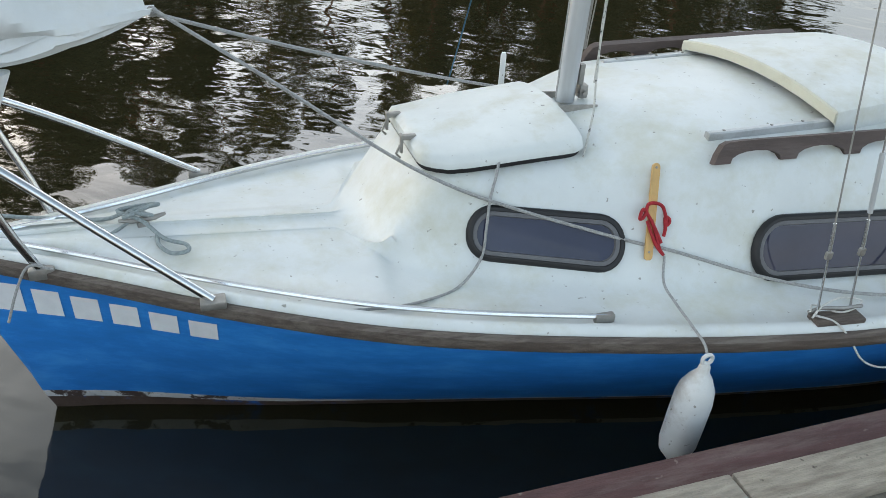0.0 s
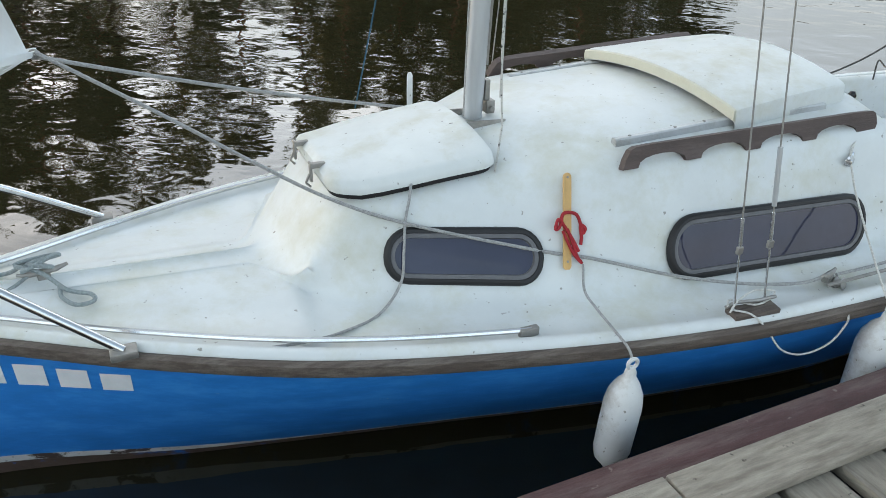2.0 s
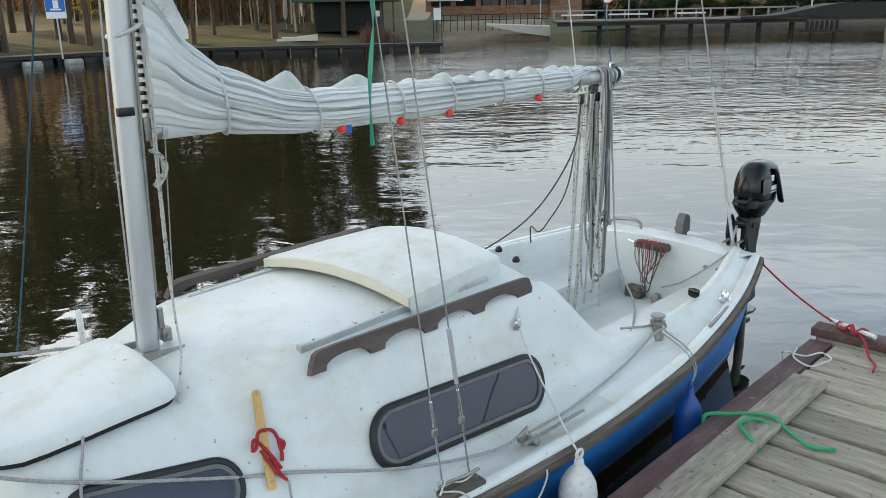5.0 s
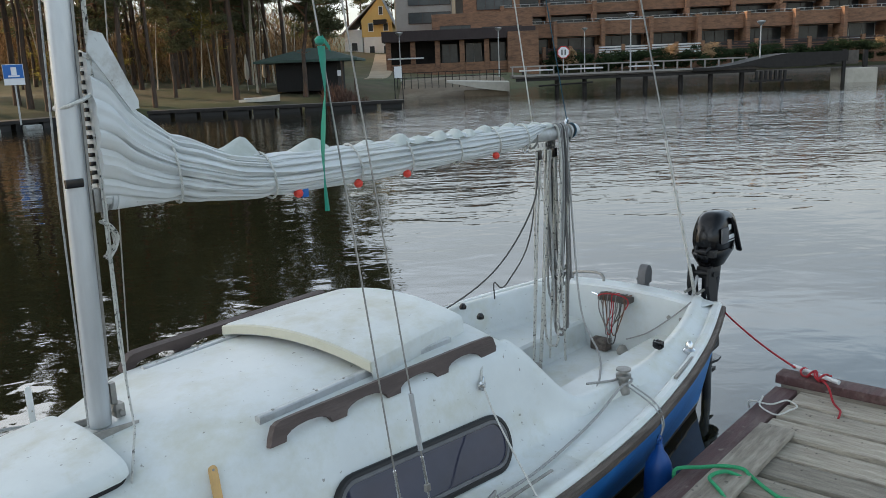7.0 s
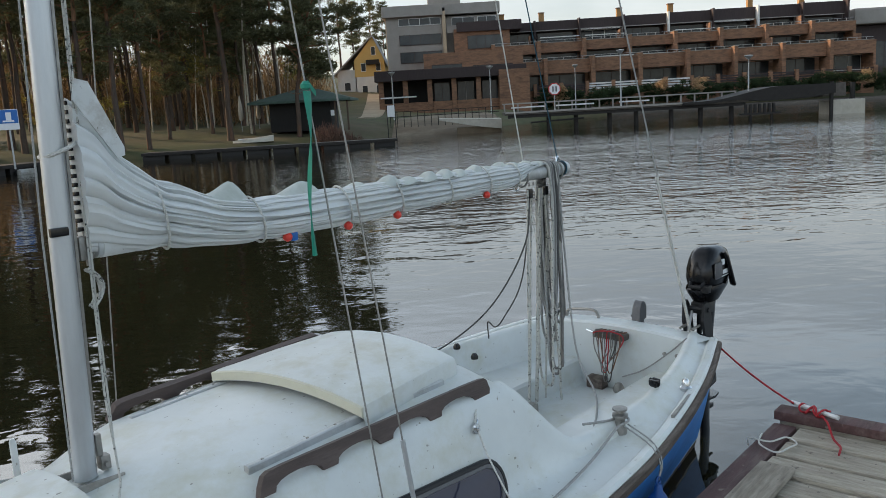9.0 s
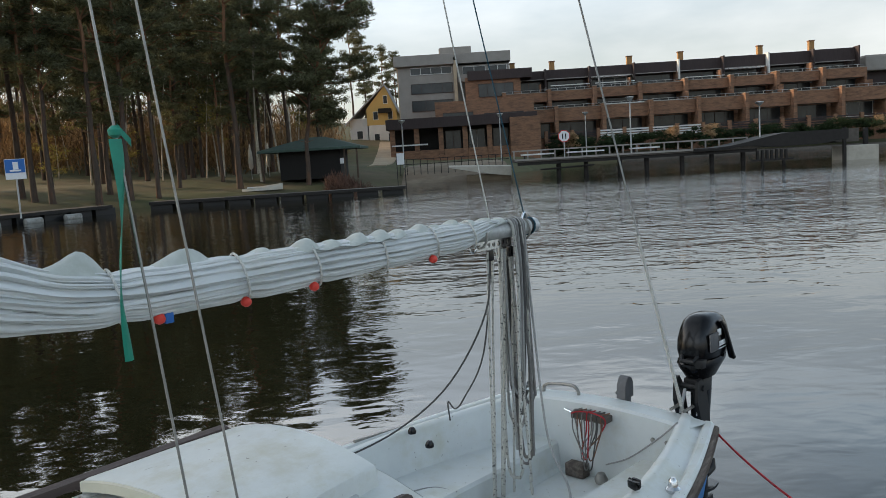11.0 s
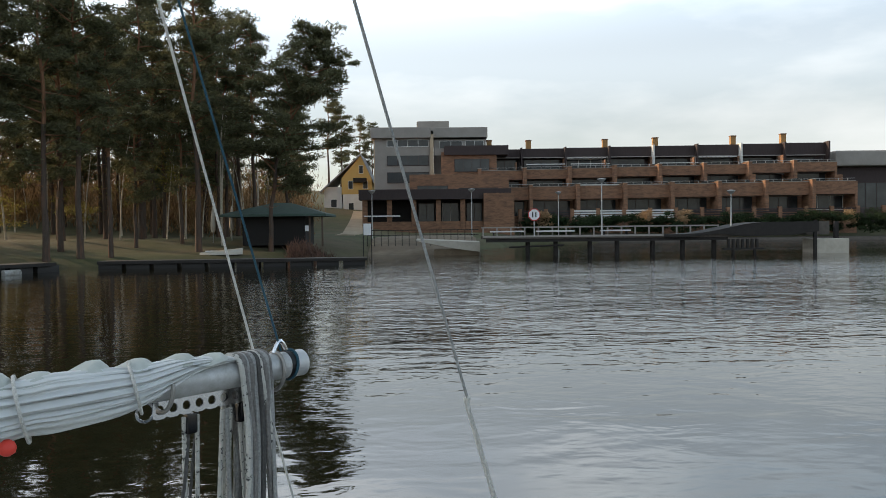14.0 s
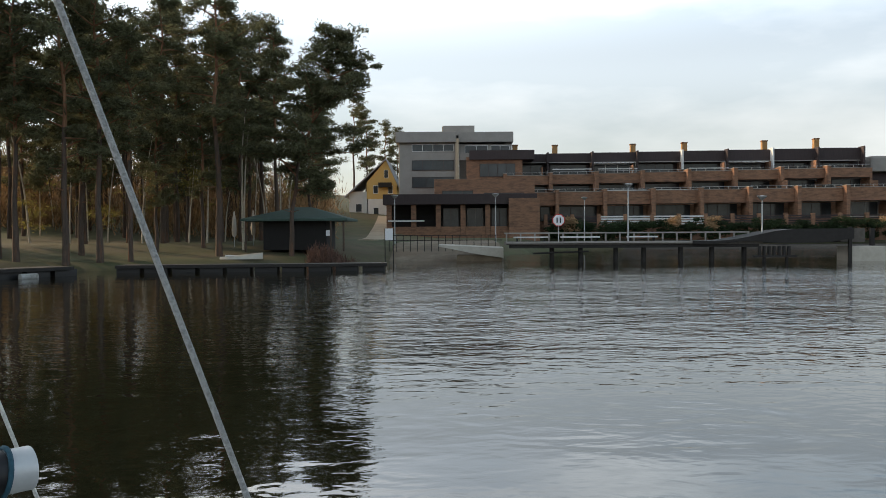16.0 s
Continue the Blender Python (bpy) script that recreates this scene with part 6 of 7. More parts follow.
def pine(seed, height, crown_from, spread, lean=(0, 0), density=1.0, label="tall dark pine with a bare reddish trunk on the bank"):
    rnd = random.Random(seed)
    tree = thing("pine_tree", label, "tree", group="pines on the bank")
    bend = [Vector((lean[0] * (k / 10) ** 2 + rnd.gauss(0, 0.03 + 0.012 * k) * (k > 0), lean[1] * (k / 10) ** 2 + rnd.gauss(0, 0.03 + 0.012 * k) * (k > 0), height * k / 10 * 0.97)) for k in range(11)]
    bend[0].z = -0.6
    pts = spline(bend, 3)
    r0 = 0.0088 * height + 0.03
    rad = [r0 * (1 - 0.86 * k / (len(pts) - 1)) + (0.07 * math.exp(-k * 0.8)) for k in range(len(pts))]
    cut = int(len(pts) * 0.42)
    part("trunk", tube(pts[:cut + 1], rad[:cut + 1], 9), BARKLOW, tree)
    upper = tube(pts[cut:], rad[cut:], 8)
    centres = []
    n_limb = int(26 * density)
    for k in range(n_limb):
        f = crown_from + (1 - crown_from) * ((k + rnd.random()) / n_limb)
        base = pts[min(len(pts) - 1, int(f * (len(pts) - 1)))]
        a = rnd.uniform(0, 6.283)
        g = (f - crown_from) / (1 - crown_from)
        reach = spread * (0.35 + 0.75 * math.sin(math.pi * min(1, 0.18 + 0.80 * g))) * rnd.uniform(0.55, 1.15)
        tip = base + Vector((math.cos(a) * reach, math.sin(a) * reach, reach * rnd.uniform(-0.05, 0.45)))
        mid = base.lerp(tip, 0.5) + Vector((0, 0, rnd.uniform(-0.1, 0.35)))
        limb = spline([base, mid, tip], 4)
        tube_bm(upper, limb, [0.055 * (1 - 0.8 * j / (len(limb) - 1)) + 0.008 for j in range(len(limb))], 5)
        for j in range(int(3 + reach * 1.5)):
            q = limb[int(len(limb) * rnd.uniform(0.35, 0.999))]
            centres.append((q + Vector((rnd.gauss(0, 0.35), rnd.gauss(0, 0.35), rnd.gauss(0.22, 0.2))), rnd.uniform(0.40, 0.82)))
    for k in range(5):
        centres.append((pts[-1] + Vector((rnd.gauss(0, 0.4), rnd.gauss(0, 0.4), rnd.gauss(-0.2, 0.4))), 0.6))
    for k in range(7):
        # dead stubs below the crown
        f = rnd.uniform(0.2, crown_from)
        base = pts[int(f * (len(pts) - 1))]
        a = rnd.uniform(0, 6.283)
        tube_bm(upper, [base, base + Vector((math.cos(a), math.sin(a), rnd.uniform(-0.3, 0.3))) * rnd.uniform(0.4, 1.5)], [0.025, 0.008], 4)
    part("upper_trunk", upper, BARKHIGH, tree, "orange upper trunk and branches")
    vs, fs = needles(rnd, centres, int(76 * density), 0.30)
    pydata_part("crown", vs, fs, NEEDLES, tree, "dark green needle crown with gaps")
    return tree


def ground_z(u, v):
    return land_height(u, v)


def plant(tree, u, v, turn, scale):
    m = FARM @ Matrix.Translation((u, v, ground_z(u, v))) @ pose(0, 0, 0, 0, 0, turn) @ Matrix.Scale(scale, 4)
    loc, q, s = m.decompose()
    c = copy_thing(tree, Matrix.LocRotScale(loc, q, None))
    c.scale = s
    return c


KINDS = [pine(1, 18, 0.30, 2.4), pine(2, 19, 0.42, 2.2), pine(3, 16.5, 0.25, 2.6, density=1.1), pine(4, 20, 0.46, 2.1), pine(6, 18.5, 0.22, 2.5, density=1.2)]
LEANER = pine(11, 15.6, 0.30, 3.7, lean=(3.6, 0.0), density=1.6, label="pine beside the hut with its crown leaning over")
BIGONE = pine(12, 20.5, 0.40, 2.9, lean=(-0.6, 0.4), density=1.3, label="tall pine with an open crown above the bank")
LEANER.matrix_basis = FARM @ Matrix.Translation((-11.8, 56.5, ground_z(-11.8, 56.5)))
BIGONE.matrix_basis = FARM @ Matrix.Translation((-16.2, 54.5, ground_z(-16.2, 54.5)))
rnd = random.Random(21)
# nearer trunks along the bank, then the wood behind
SPOTS = [(-22.6, 46.5), (-21.2, 47.8), (-23.8, 51), (-20.1, 49.5), (-20.6, 55), (-18.4, 58), (-24.9, 45.5), (-27.4, 41), (-26.2, 46), (-22.0, 60), (-18.9, 64), (-15.0, 66), (-13.6, 73),
         (-30.6, 40.5), (-35.5, 38.0), (-32.5, 45), (-40, 33), (-46, 27), (-44, 34), (-53, 21), (-61, 15.5), (-56, 26), (-72, 8), (-68, 18), (-86, -1)]
for i, (u, v) in enumerate(SPOTS):
    plant(KINDS[i % 5], u, v, rnd.uniform(0, 360), rnd.uniform(0.88, 1.08) * (0.74 if i in (3, 4, 5) else 1.0))
for i in range(44):
    v = rnd.uniform(64, 100)
    u = rnd.uniform(-0.62 * v - 3, -0.135 * v - 3.5 - (3 if v < 90 else 0))
    plant(KINDS[rnd.randrange(5)], u, v, rnd.uniform(0, 360), rnd.uniform(0.8, 1.05))
# unseen pines, added to keep the low sun off the boat
for u, v in ((-49, 20), (-52, 18.5), (-55, 17.5), (-58, 16), (-50, 24), (-54, 23), (-58, 21), (-62, 18), (-52, 28), (-57, 26.5), (-62, 24), (-66, 19.5), (-47, 25.5), (-60, 29), (-67, 26), (-71, 21), (-45, 29.5), (-55, 32)):
    plant(KINDS[(2, 4, 0)[rnd.randrange(3)]], u, v, rnd.uniform(0, 360), rnd.uniform(1.08, 1.2))
for u, v in ((-33.5, 38.5), (-29, 43), (-27.5, 47), (-31.5, 49), (-43, 36)):
    plant(KINDS[rnd.randrange(5)], u, v, rnd.uniform(0, 360), rnd.uniform(0.85, 1.05))
for i in range(9):
    u = rnd.uniform(-90, -42)
    v = curve_at(SHORE, u) + rnd.uniform(14, 45)
    plant(KINDS[rnd.randrange(5)], u, v, rnd.uniform(0, 360), rnd.uniform(0.85, 1.08))
for u, v, s in ((-15.5, 132, 0.95), (-13.0, 138, 0.88), (-10.6, 134, 0.74), (-18, 135, 1.05), (-4.6, 145, 0.74), (-23, 134, 0.9)):
    plant(KINDS[rnd.randrange(5)], u, v, rnd.uniform(0, 360), s * 0.95)
# tall old pines on the near shore behind the boat's bow
for i in range(15):
    u = rnd.uniform(-64, -38)
    v = curve_at(SHORE, u) + rnd.uniform(1.5, 16)
    plant(KINDS[(2, 4, 0, 1)[rnd.randrange(4)]], u, v, rnd.uniform(0, 360), rnd.uniform(1.15, 1.4))
for k, t in enumerate(KINDS):
    u, v = (-26, -24, -31, -29, -19)[k], (56, 66, 50, 62, 70)[k]
    t.matrix_basis = FARM @ Matrix.Translation((u, v, ground_z(u, v)))


def brush(name, label, category, mat, spots, per, size, seed, up=0.9):
    """Thin upright twigs in clumps: (u, v, radius, height) each."""
    r = random.Random(seed)
    vs, fs = [], []
    for u, v, rad, h in spots:
        for k in range(per):
            a, d = r.uniform(0, 6.283), rad * math.sqrt(r.random())
            uu, vv = u + math.cos(a) * d, v + math.sin(a) * d
            p = far(uu, vv, ground_z(uu, vv) + h * r.random() ** 1.3 * (1 - 0.45 * d / rad))
            ax = Vector((r.gauss(0, 0.45), r.gauss(0, 0.45), up)).normalized()
            b = ax.orthogonal().normalized()
            b.rotate(Matrix.Rotation(r.uniform(0, 6.28), 3, ax))
            s, i = size * r.uniform(0.5, 1.4), len(vs)
            vs += [p - b * s * 0.05, p + b * s * 0.05, p + ax * s]
            fs.append((i, i + 1, i + 2))
    ob = pydata_part(name, vs, fs, mat, None)
    return tagged(ob, label, category, kind="stuff")


under = []
for i in range(210):
    v = rnd.uniform(74, 128)
    under.append((rnd.uniform(-0.75 * v, -0.15 * v - 2), v, rnd.uniform(2.2, 4.2), rnd.uniform(3.5, 10.5)))
for i in range(30):
    u = rnd.uniform(-85, -40)
    under.append((u, curve_at(SHORE, u) + rnd.uniform(18, 40), 3.5, rnd.uniform(1.5, 4)))
def birch(seed, height, lean):
    r = random.Random(seed)
    tree = thing("birch_tree", "slender pale birch with bare twigs among the pines", "tree", group="birches in the wood")
    pts = spline([(0, 0, -0.4), (lean * 0.2, r.gauss(0, 0.1), height * 0.35), (lean * 0.55, r.gauss(0, 0.15), height * 0.7), (lean, r.gauss(0, 0.2), height)], 4)
    part("trunk", tube(pts, [0.085 * (1 - 0.8 * k / (len(pts) - 1)) for k in range(len(pts))], 7), BIRCHBARK, tree)
    tw = bmesh.new()
    for k in range(16):
        b = pts[r.randrange(len(pts) // 2, len(pts))]
        a = r.uniform(0, 6.283)
        L = r.uniform(0.6, 1.8)
        tube_bm(tw, [b, b + Vector((math.cos(a) * L * 0.5, math.sin(a) * L * 0.5, L * 0.5)), b + Vector((math.cos(a) * L, math.sin(a) * L, L * 0.75))], [0.02, 0.013, 0.005], 4)
    part("twigs", tw, REDBUSH, tree)["kind"] = "stuff"
    return tree


BIRCHES = [birch(31, 9.5, 0.5), birch(32, 7.5, -1.1), birch(33, 11, 1.3)]
for k, (u, v) in enumerate(((-30.0, 62.0), (-17.0, 71.0), (-38.0, 70.0))):
    BIRCHES[k].matrix_basis = FARM @ Matrix.Translation((u, v, ground_z(u, v)))
leafs = []
for i in range(34):
    v = rnd.uniform(58, 92)
    u = rnd.uniform(-0.56 * v, -0.17 * v - 1.5)
    plant(BIRCHES[i % 3], u, v, rnd.uniform(0, 360), rnd.uniform(0.7, 1.15))
    if i % 2 == 0:
        leafs.append((u, v, rnd.uniform(2.0, 7.0)))
vs, fs = needles(rnd, [(far(u + rnd.gauss(0, 0.7), v + rnd.gauss(0, 0.7), ground_z(u, v) + h + rnd.gauss(0, 0.9)), 0.8) for u, v, h in leafs for k in range(7)], 60, 0.24)
tagged(pydata_part("young_leaves", vs, fs, YELLOWLEAF, None), "yellow-green leaves of young trees under the pines", "foliage", kind="stuff")
brush("undergrowth", "brown bare undergrowth and saplings in the wood", "undergrowth", TWIGS, under, 320, 0.85, 3)
brush("russet_bush", "russet bare bush beside the black hut", "bush", REDBUSH, [(-9.2, 54, 1.0, 1.7), (-8.2, 53.5, 0.9, 1.5), (-7.2, 54, 0.8, 1.2), (-6.4, 54.5, 0.6, 0.8)], 1100, 0.6, 4)


# ---- buildings ----
def wall_part(name, lo, hi, mat, parent, label="", bevel=0.0):
    return part(name, box(lo, hi, bevel), mat, parent, label, smooth=False)


def window_part(parent, u0, u1, v, z0, z1, bays=3, frame_mat=None, depth=0.12):
    """A window let in, with a frame, bars and one pane a bay; v is the wall's front."""
    w = new("window")
    w.parent = parent
    w.empty_display_size = 0.1
    fm = frame_mat or DARKROOF
    bm = bmesh.new()
    t = 0.07
    box_bm(bm, (u0, v - 0.03, z0), (u1, v + 0.06, z0 + t))
    box_bm(bm, (u0, v - 0.03, z1 - t), (u1, v + 0.06, z1))
    step = (u1 - u0) / bays
    for k in range(bays + 1):
        c = min(max(u0 + k * step, u0 + t / 2), u1 - t / 2)
        box_bm(bm, (c - t / 2, v - 0.028, z0 + t), (c + t / 2, v + 0.058, z1 - t))
    part("window_frame", bm, fm, w, smooth=False)
    for k in range(bays):
        part("pane", box((u0 + k * step + t / 2, v + 0.0, z0 + t), (u0 + (k + 1) * step - t / 2, v + 0.02, z1 - t)), FARGLASS, w, smooth=False)
    return w


def build_hotel():
    hotel = far_thing("terraced_hotel", "long stepped brown brick lakeside hotel with balconies", "hotel", 0, 0, 0)
    wall_part("ground_storey", (-6.5, 110.6, 0.5), (57.6, 122, 5.3), BRICK, hotel)
    wall_part("storey_wall", (8.0, 113.2, 5.3), (57.0, 122.5, 8.5), BRICK, hotel)
    wall_part("storey_wall", (5.0, 116.0, 8.5), (55.6, 126, 11.5), DARKROOF, hotel)
    # roof band in stepped sections
    for k in range(8):
        u0, u1 = 5.8 + 6.2 * k, 5.8 + 6.2 * (k + 1)
        z1 = 12.42 + 0.012 * (u0 - 7)
        wall_part("roof_section", (u0 + 0.06, 114.6, 11.25), (u1 - 0.06, 126, z1), DARKROOF, hotel, "dark brown clad roof edge")
        part("roof_fin", box((u1 - 0.16, 113.6, 10.2), (u1 + 0.04, 115.2, z1 + 0.14)), WHITEFRAME if k in (3, 5) else DARKROOF, hotel, smooth=False)
        part("fascia_strip", box((u0 + 0.06, 114.52, 11.20), (u1 - 0.2, 114.594, 11.32)), CONCRETE, hotel, smooth=False)
    for u, zt in ((7.6, 13.8), (13.3, 13.75), (24.4, 13.8), (31.7, 13.96), (43.0, 14.1), (50.3, 14.33)):
        c = part("chimney", box((u - 0.36, 117, 12.2), (u + 0.36, 117.7, zt), 0.03), LIGHTCHIM, hotel, "yellow brick chimney", smooth=False)
        part("chimney_cap", box((u - 0.42, 116.94, zt), (u + 0.42, 117.76, zt + 0.14)), BRICK, c, smooth=False)
    # two rows of terraces: start, bay, front, back wall, parapet top and its rise, depth of parapet
    for row, (ua, bay, m, vp, v, zt0, rise, deep, ztop) in enumerate(((12.4, 6.25, 7, 107.6, 110.6, 6.98, 0.009, 1.65, 5.15), (5.8, 6.15, 8, 110.8, 113.2, 9.34, 0.0165, 1.22, 8.05))):
        for k in range(-1 if row == 0 else 0, m):
            x0, x1 = ua + k * bay, ua + (k + 1) * bay
            zt = zt0 + rise * (x0 - 8)
            pp = part("parapet", box((x0 + 0.24, vp, zt - deep), (x1 - 0.24, vp + 0.35, zt), 0.03), BRICK, hotel, smooth=False)
            part("coping", box((x0 + 0.24, vp - 0.04, zt + 0.003), (x1 - 0.24, vp + 0.39, zt + 0.07)), CONCRETE, pp, smooth=False)
            rl = part("balcony_rail", tube([(x0 + 0.3, vp + 0.15, zt + 0.36), (x1 - 0.3, vp + 0.15, zt + 0.36)], 0.025, 6), LAMPPOLE, hotel)
            for q in range(1, 5):
                xq = x0 + (x1 - x0) * q / 5
                part("rail_post", box((xq - 0.025, vp + 0.12, zt + 0.07), (xq + 0.025, vp + 0.18, zt + 0.36)), LAMPPOLE, rl, smooth=False)
            p = part("pier", box((x0 - 0.24, vp - 0.95, zt - deep - (2.2 if row == 0 else 0.9)), (x0 + 0.24, vp + 2.2, zt + 0.20), 0.02), BRICK, hotel, smooth=False)
            part("pier_cap", box((x0 - 0.28, vp - 1.0, zt + 0.203), (x0 + 0.28, vp + 0.4, zt + 0.28)), CONCRETE, p, smooth=False)
            if k % 2 == 1:
                part("side_screen", box((x0 - 1.1, vp + 0.5, zt - 0.2), (x0 - 0.95, vp + 2.2, zt + 1.05)), BRICK, hotel, smooth=False)
            z0 = zt - deep - (1.95 if row == 0 else 1.25)
            window_part(hotel, x0 + 0.5, x1 - 0.5, v - 0.06, z0, zt - deep - 0.05, 3 + k % 2, WHITEFRAME if k == 6 and row == 0 else None)
            part("terrace_slab", box((x0 + 0.24, vp + 0.36, zt - deep), (x1 - 0.24, v + 0.1, zt - deep + 0.22)), CONCRETE, hotel, smooth=False)
            if k in (1, 2, 4):
                part("awning_rail", box((x0 + 0.4, v - 1.6, ztop + 2.05), (x1 - 0.4, v - 1.45, ztop + 2.16)), WHITEFRAME, hotel, smooth=False)
        end = ua + m * bay
        part("end_wall", box((end - 0.3, vp, zt - 4.0), (end, v, zt)), BRICK, hotel, smooth=False)
    for k in range(8):
        x0 = 5.8 + 6.15 * k
        window_part(hotel, x0 + 0.5, x0 + 5.6, 115.94, 9.0, 11.1, 4 if k % 2 else 3, WHITEFRAME if k == 2 else None)
        part("partition", box((x0 - 0.1, 114.2, 8.6), (x0 + 0.1, 116, 11.2)), CONCRETE if k % 2 else BRICK, hotel, smooth=False)
    for k in (2, 5):
        x = 6.0 + 6.15 * k
        for j in range(9):
            part("pergola_slat", box((x + j * 0.62, 113.2, 11.02), (x + j * 0.62 + 0.4, 115, 11.10)), WHITEFRAME, hotel, smooth=False)
    # brick block between tower and terraces
    part("brick_block", box((-3.6, 106, 5.2), (9.4, 116, 8.6), 0.03), BRICK, hotel, smooth=False)
    part("brick_block", box((0.6, 111, 8.6), (8.2, 118, 11.8), 0.03), BRICK, hotel, smooth=False)
    part("roof_section", box((1.0, 110.6, 11.4), (9.8, 118.4, 12.6)), DARKROOF, hotel, smooth=False)
    window_part(hotel, -2.6, 1.4, 105.94, 5.9, 7.2, 3)
    window_part(hotel, 2.8, 8.0, 105.94, 5.6, 6.9, 4)
    window_part(hotel, 2.4, 7.2, 110.94, 9.2, 10.9, 4)
    # restaurant in front, low and dark
    part("restaurant_roof", box((-9.6, 98.5, 5.25), (9.0, 108, 6.45), 0.03), DARKROOF, hotel, "dark flat restaurant roof", smooth=False)
    part("restaurant_back", box((-9.3, 101.2, 1.2), (9.2, 108, 5.25)), BLACKWOOD, hotel, smooth=False)
    for k in range(7):
        x = -9.2 + 3.0 * k
        part("brick_pier", box((x, 99.0, 1.2), (x + 0.6, 99.7, 5.25)), BRICK, hotel, smooth=False)
        if k < 6:
            part("brick_pier", box((x + 0.62, 98.9, 0.6), (x + 2.98, 99.2, 2.7), 0.02), BRICK, hotel, smooth=False)
            if k in (2, 3, 4, 5):
                window_part(hotel, x + 0.8, x + 2.8, 101.12, 2.6, 4.9, 2, CONCRETE if k == 3 else None)
    part("entrance_block", box((5.6, 98.0, 0.8), (9.3, 101, 5.9), 0.03), BRICK, hotel, smooth=False)
    part("terrace_canopy", box((-9.0, 98.7, 3.3), (-4.6, 99.4, 3.45)), WHITEFRAME, hotel, smooth=False)
    # garden wall with panels
    for k in range(15):
        x = 10.5 + 3.4 * k
        part("garden_pier", box((x, 105.0, 1.6), (x + 0.45, 105.5, 4.15), 0.02), BRICK, hotel, smooth=False)
        bm = bmesh.new()
        for j in range(4):
            box_bm(bm, (x + 0.47, 105.2, 2.85 + 0.30 * j), (x + 3.38, 105.27, 3.03 + 0.30 * j))
        part("garden_fence", bm, (WHITEFRAME if k in (2, 3, 4, 5) else DARKROOF), hotel, smooth=False)
    return hotel


build_hotel().scale = (1, 1, 1.05)


def build_tower():
    tower = far_thing("concrete_tower_block", "grey concrete tower block with dark window bands", "building", 0, 0, 0)
    part("west_wing", box((-8.6, 112.5, 2), (-0.9, 126, 15.9), 0.04), CONCRETE, tower, smooth=False)
    # slab on the left face, coloured as lit by the low sun
    part("side_wall", box((-8.75, 112.6, 2), (-8.604, 125.8, 14.4)), SUNWALL, tower, "concrete side wall, sunlight put into its beige colour", smooth=False)
    part("roof_slab", box((-9.1, 111.8, 14.5), (-0.8, 126.4, 15.95), 0.04), CONCRETE, tower, smooth=False)
    part("east_wing", box((-0.4, 113.5, 2), (6.9, 126, 14.4), 0.04), CONCRETE, tower, smooth=False)
    part("roof_slab", box((-0.5, 112.8, 14.6), (7.1, 126.4, 16.0), 0.04), CONCRETE, tower, smooth=False)
    part("stair_core", box((-2.7, 116, 15.9), (1.8, 122, 17.3), 0.04), CONCRETE, tower, smooth=False)
    part("side_wall", box((-2.82, 116.1, 15.97), (-2.702, 121.9, 17.2)), SUNWALL, tower, smooth=False)
    part("column", box((-0.9, 111.9, 2), (-0.42, 113.4, 15.0)), SUNWALL, tower, smooth=False)
    for z0, z1, fm, n in ((13.3, 14.3, WHITEFRAME, 4), (10.7, 12.1, None, 4), (8.3, 9.8, None, 3)):
        window_part(tower, -6.9, -1.1, 112.43, z0, z1, n, fm)
    window_part(tower, 0.4, 3.6, 113.43, 13.0, 14.2, 2, WHITEFRAME)
    window_part(tower, 4.0, 6.6, 113.43, 13.0, 14.2, 2, WHITEFRAME)
    part("balcony_front", box((-0.3, 111.6, 12.0), (6.8, 111.9, 13.0)), CONCRETE, tower, smooth=False)
    return tower


build_tower()


def build_house():
    h = far_thing("yellow_house", "gabled house with yellow upper storey and white ground floor", "house", -12.2, 126, 4.2)
    part("ground_floor", box((-2.4, 0, -2), (1.9, 9, 3.2)), WHITEWALL, h, smooth=False)
    bm = prism([(-2.6, 3.204), (2.1, 3.204), (2.1, 5.6), (0.4, 9.2), (-2.6, 5.8)], 9.0, Matrix.Rotation(radians(90), 4, "X") @ Matrix.Translation((0, 0, -9)))
    part("gable", bm, YELLOWWALL, h, "yellow plastered gable", smooth=False)
    bm = bmesh.new()
    for sgn, x1, z1 in ((-1, -6.0, 3.6), (1, 2.5, 4.9)):
        v = [bm.verts.new(p) for p in ((0.4, -0.4, 9.45), (x1, -0.4, z1), (x1, 9.5, z1), (0.4, 9.5, 9.45))]
        w = [bm.verts.new(q.co + Vector((0, 0, -0.22))) for q in v]
        bm.faces.new(v)
        bm.faces.new(w[::-1])
        for k in range(4):
            bm.faces.new((v[k], v[(k + 1) % 4], w[(k + 1) % 4], w[k]))
    part("roof", bm, GREYTILE, h, smooth=False)
    part("west_annex", box((-5.4, 0.6, -2), (-2.62, 8.4, 4.4)), WHITEWALL, h, smooth=False)
    for x, z, w in ((-1.6, 0.6, 0.9), (0.6, 0.6, 0.9), (-1.6, 4.0, 0.8), (0.7, 4.0, 0.8), (0.1, 6.4, 0.7), (-4.4, 1.2, 1.0)):
        window_part(h, x, x + w, (0.54 if x < -3 else -0.06), z, z + 1.3, 1, WHITEFRAME)
    part("balcony", box((-0.7, -0.9, 5.0), (1.3, 0.0, 5.7), 0.02), BLACKWOOD, h, smooth=False)
    return h


build_house()
g = far_thing("grey_annex", "modern grey metal-clad building behind the hotel", "building", 0, 0, 0)
part("body", box((58.5, 118, 2), (80, 135, 10.3), 0.05), DARKROOF, g, smooth=False)
part("roof", box((57.6, 116.5, 10.35), (82, 136, 12.6), 0.3), CONCRETE, g, smooth=False)
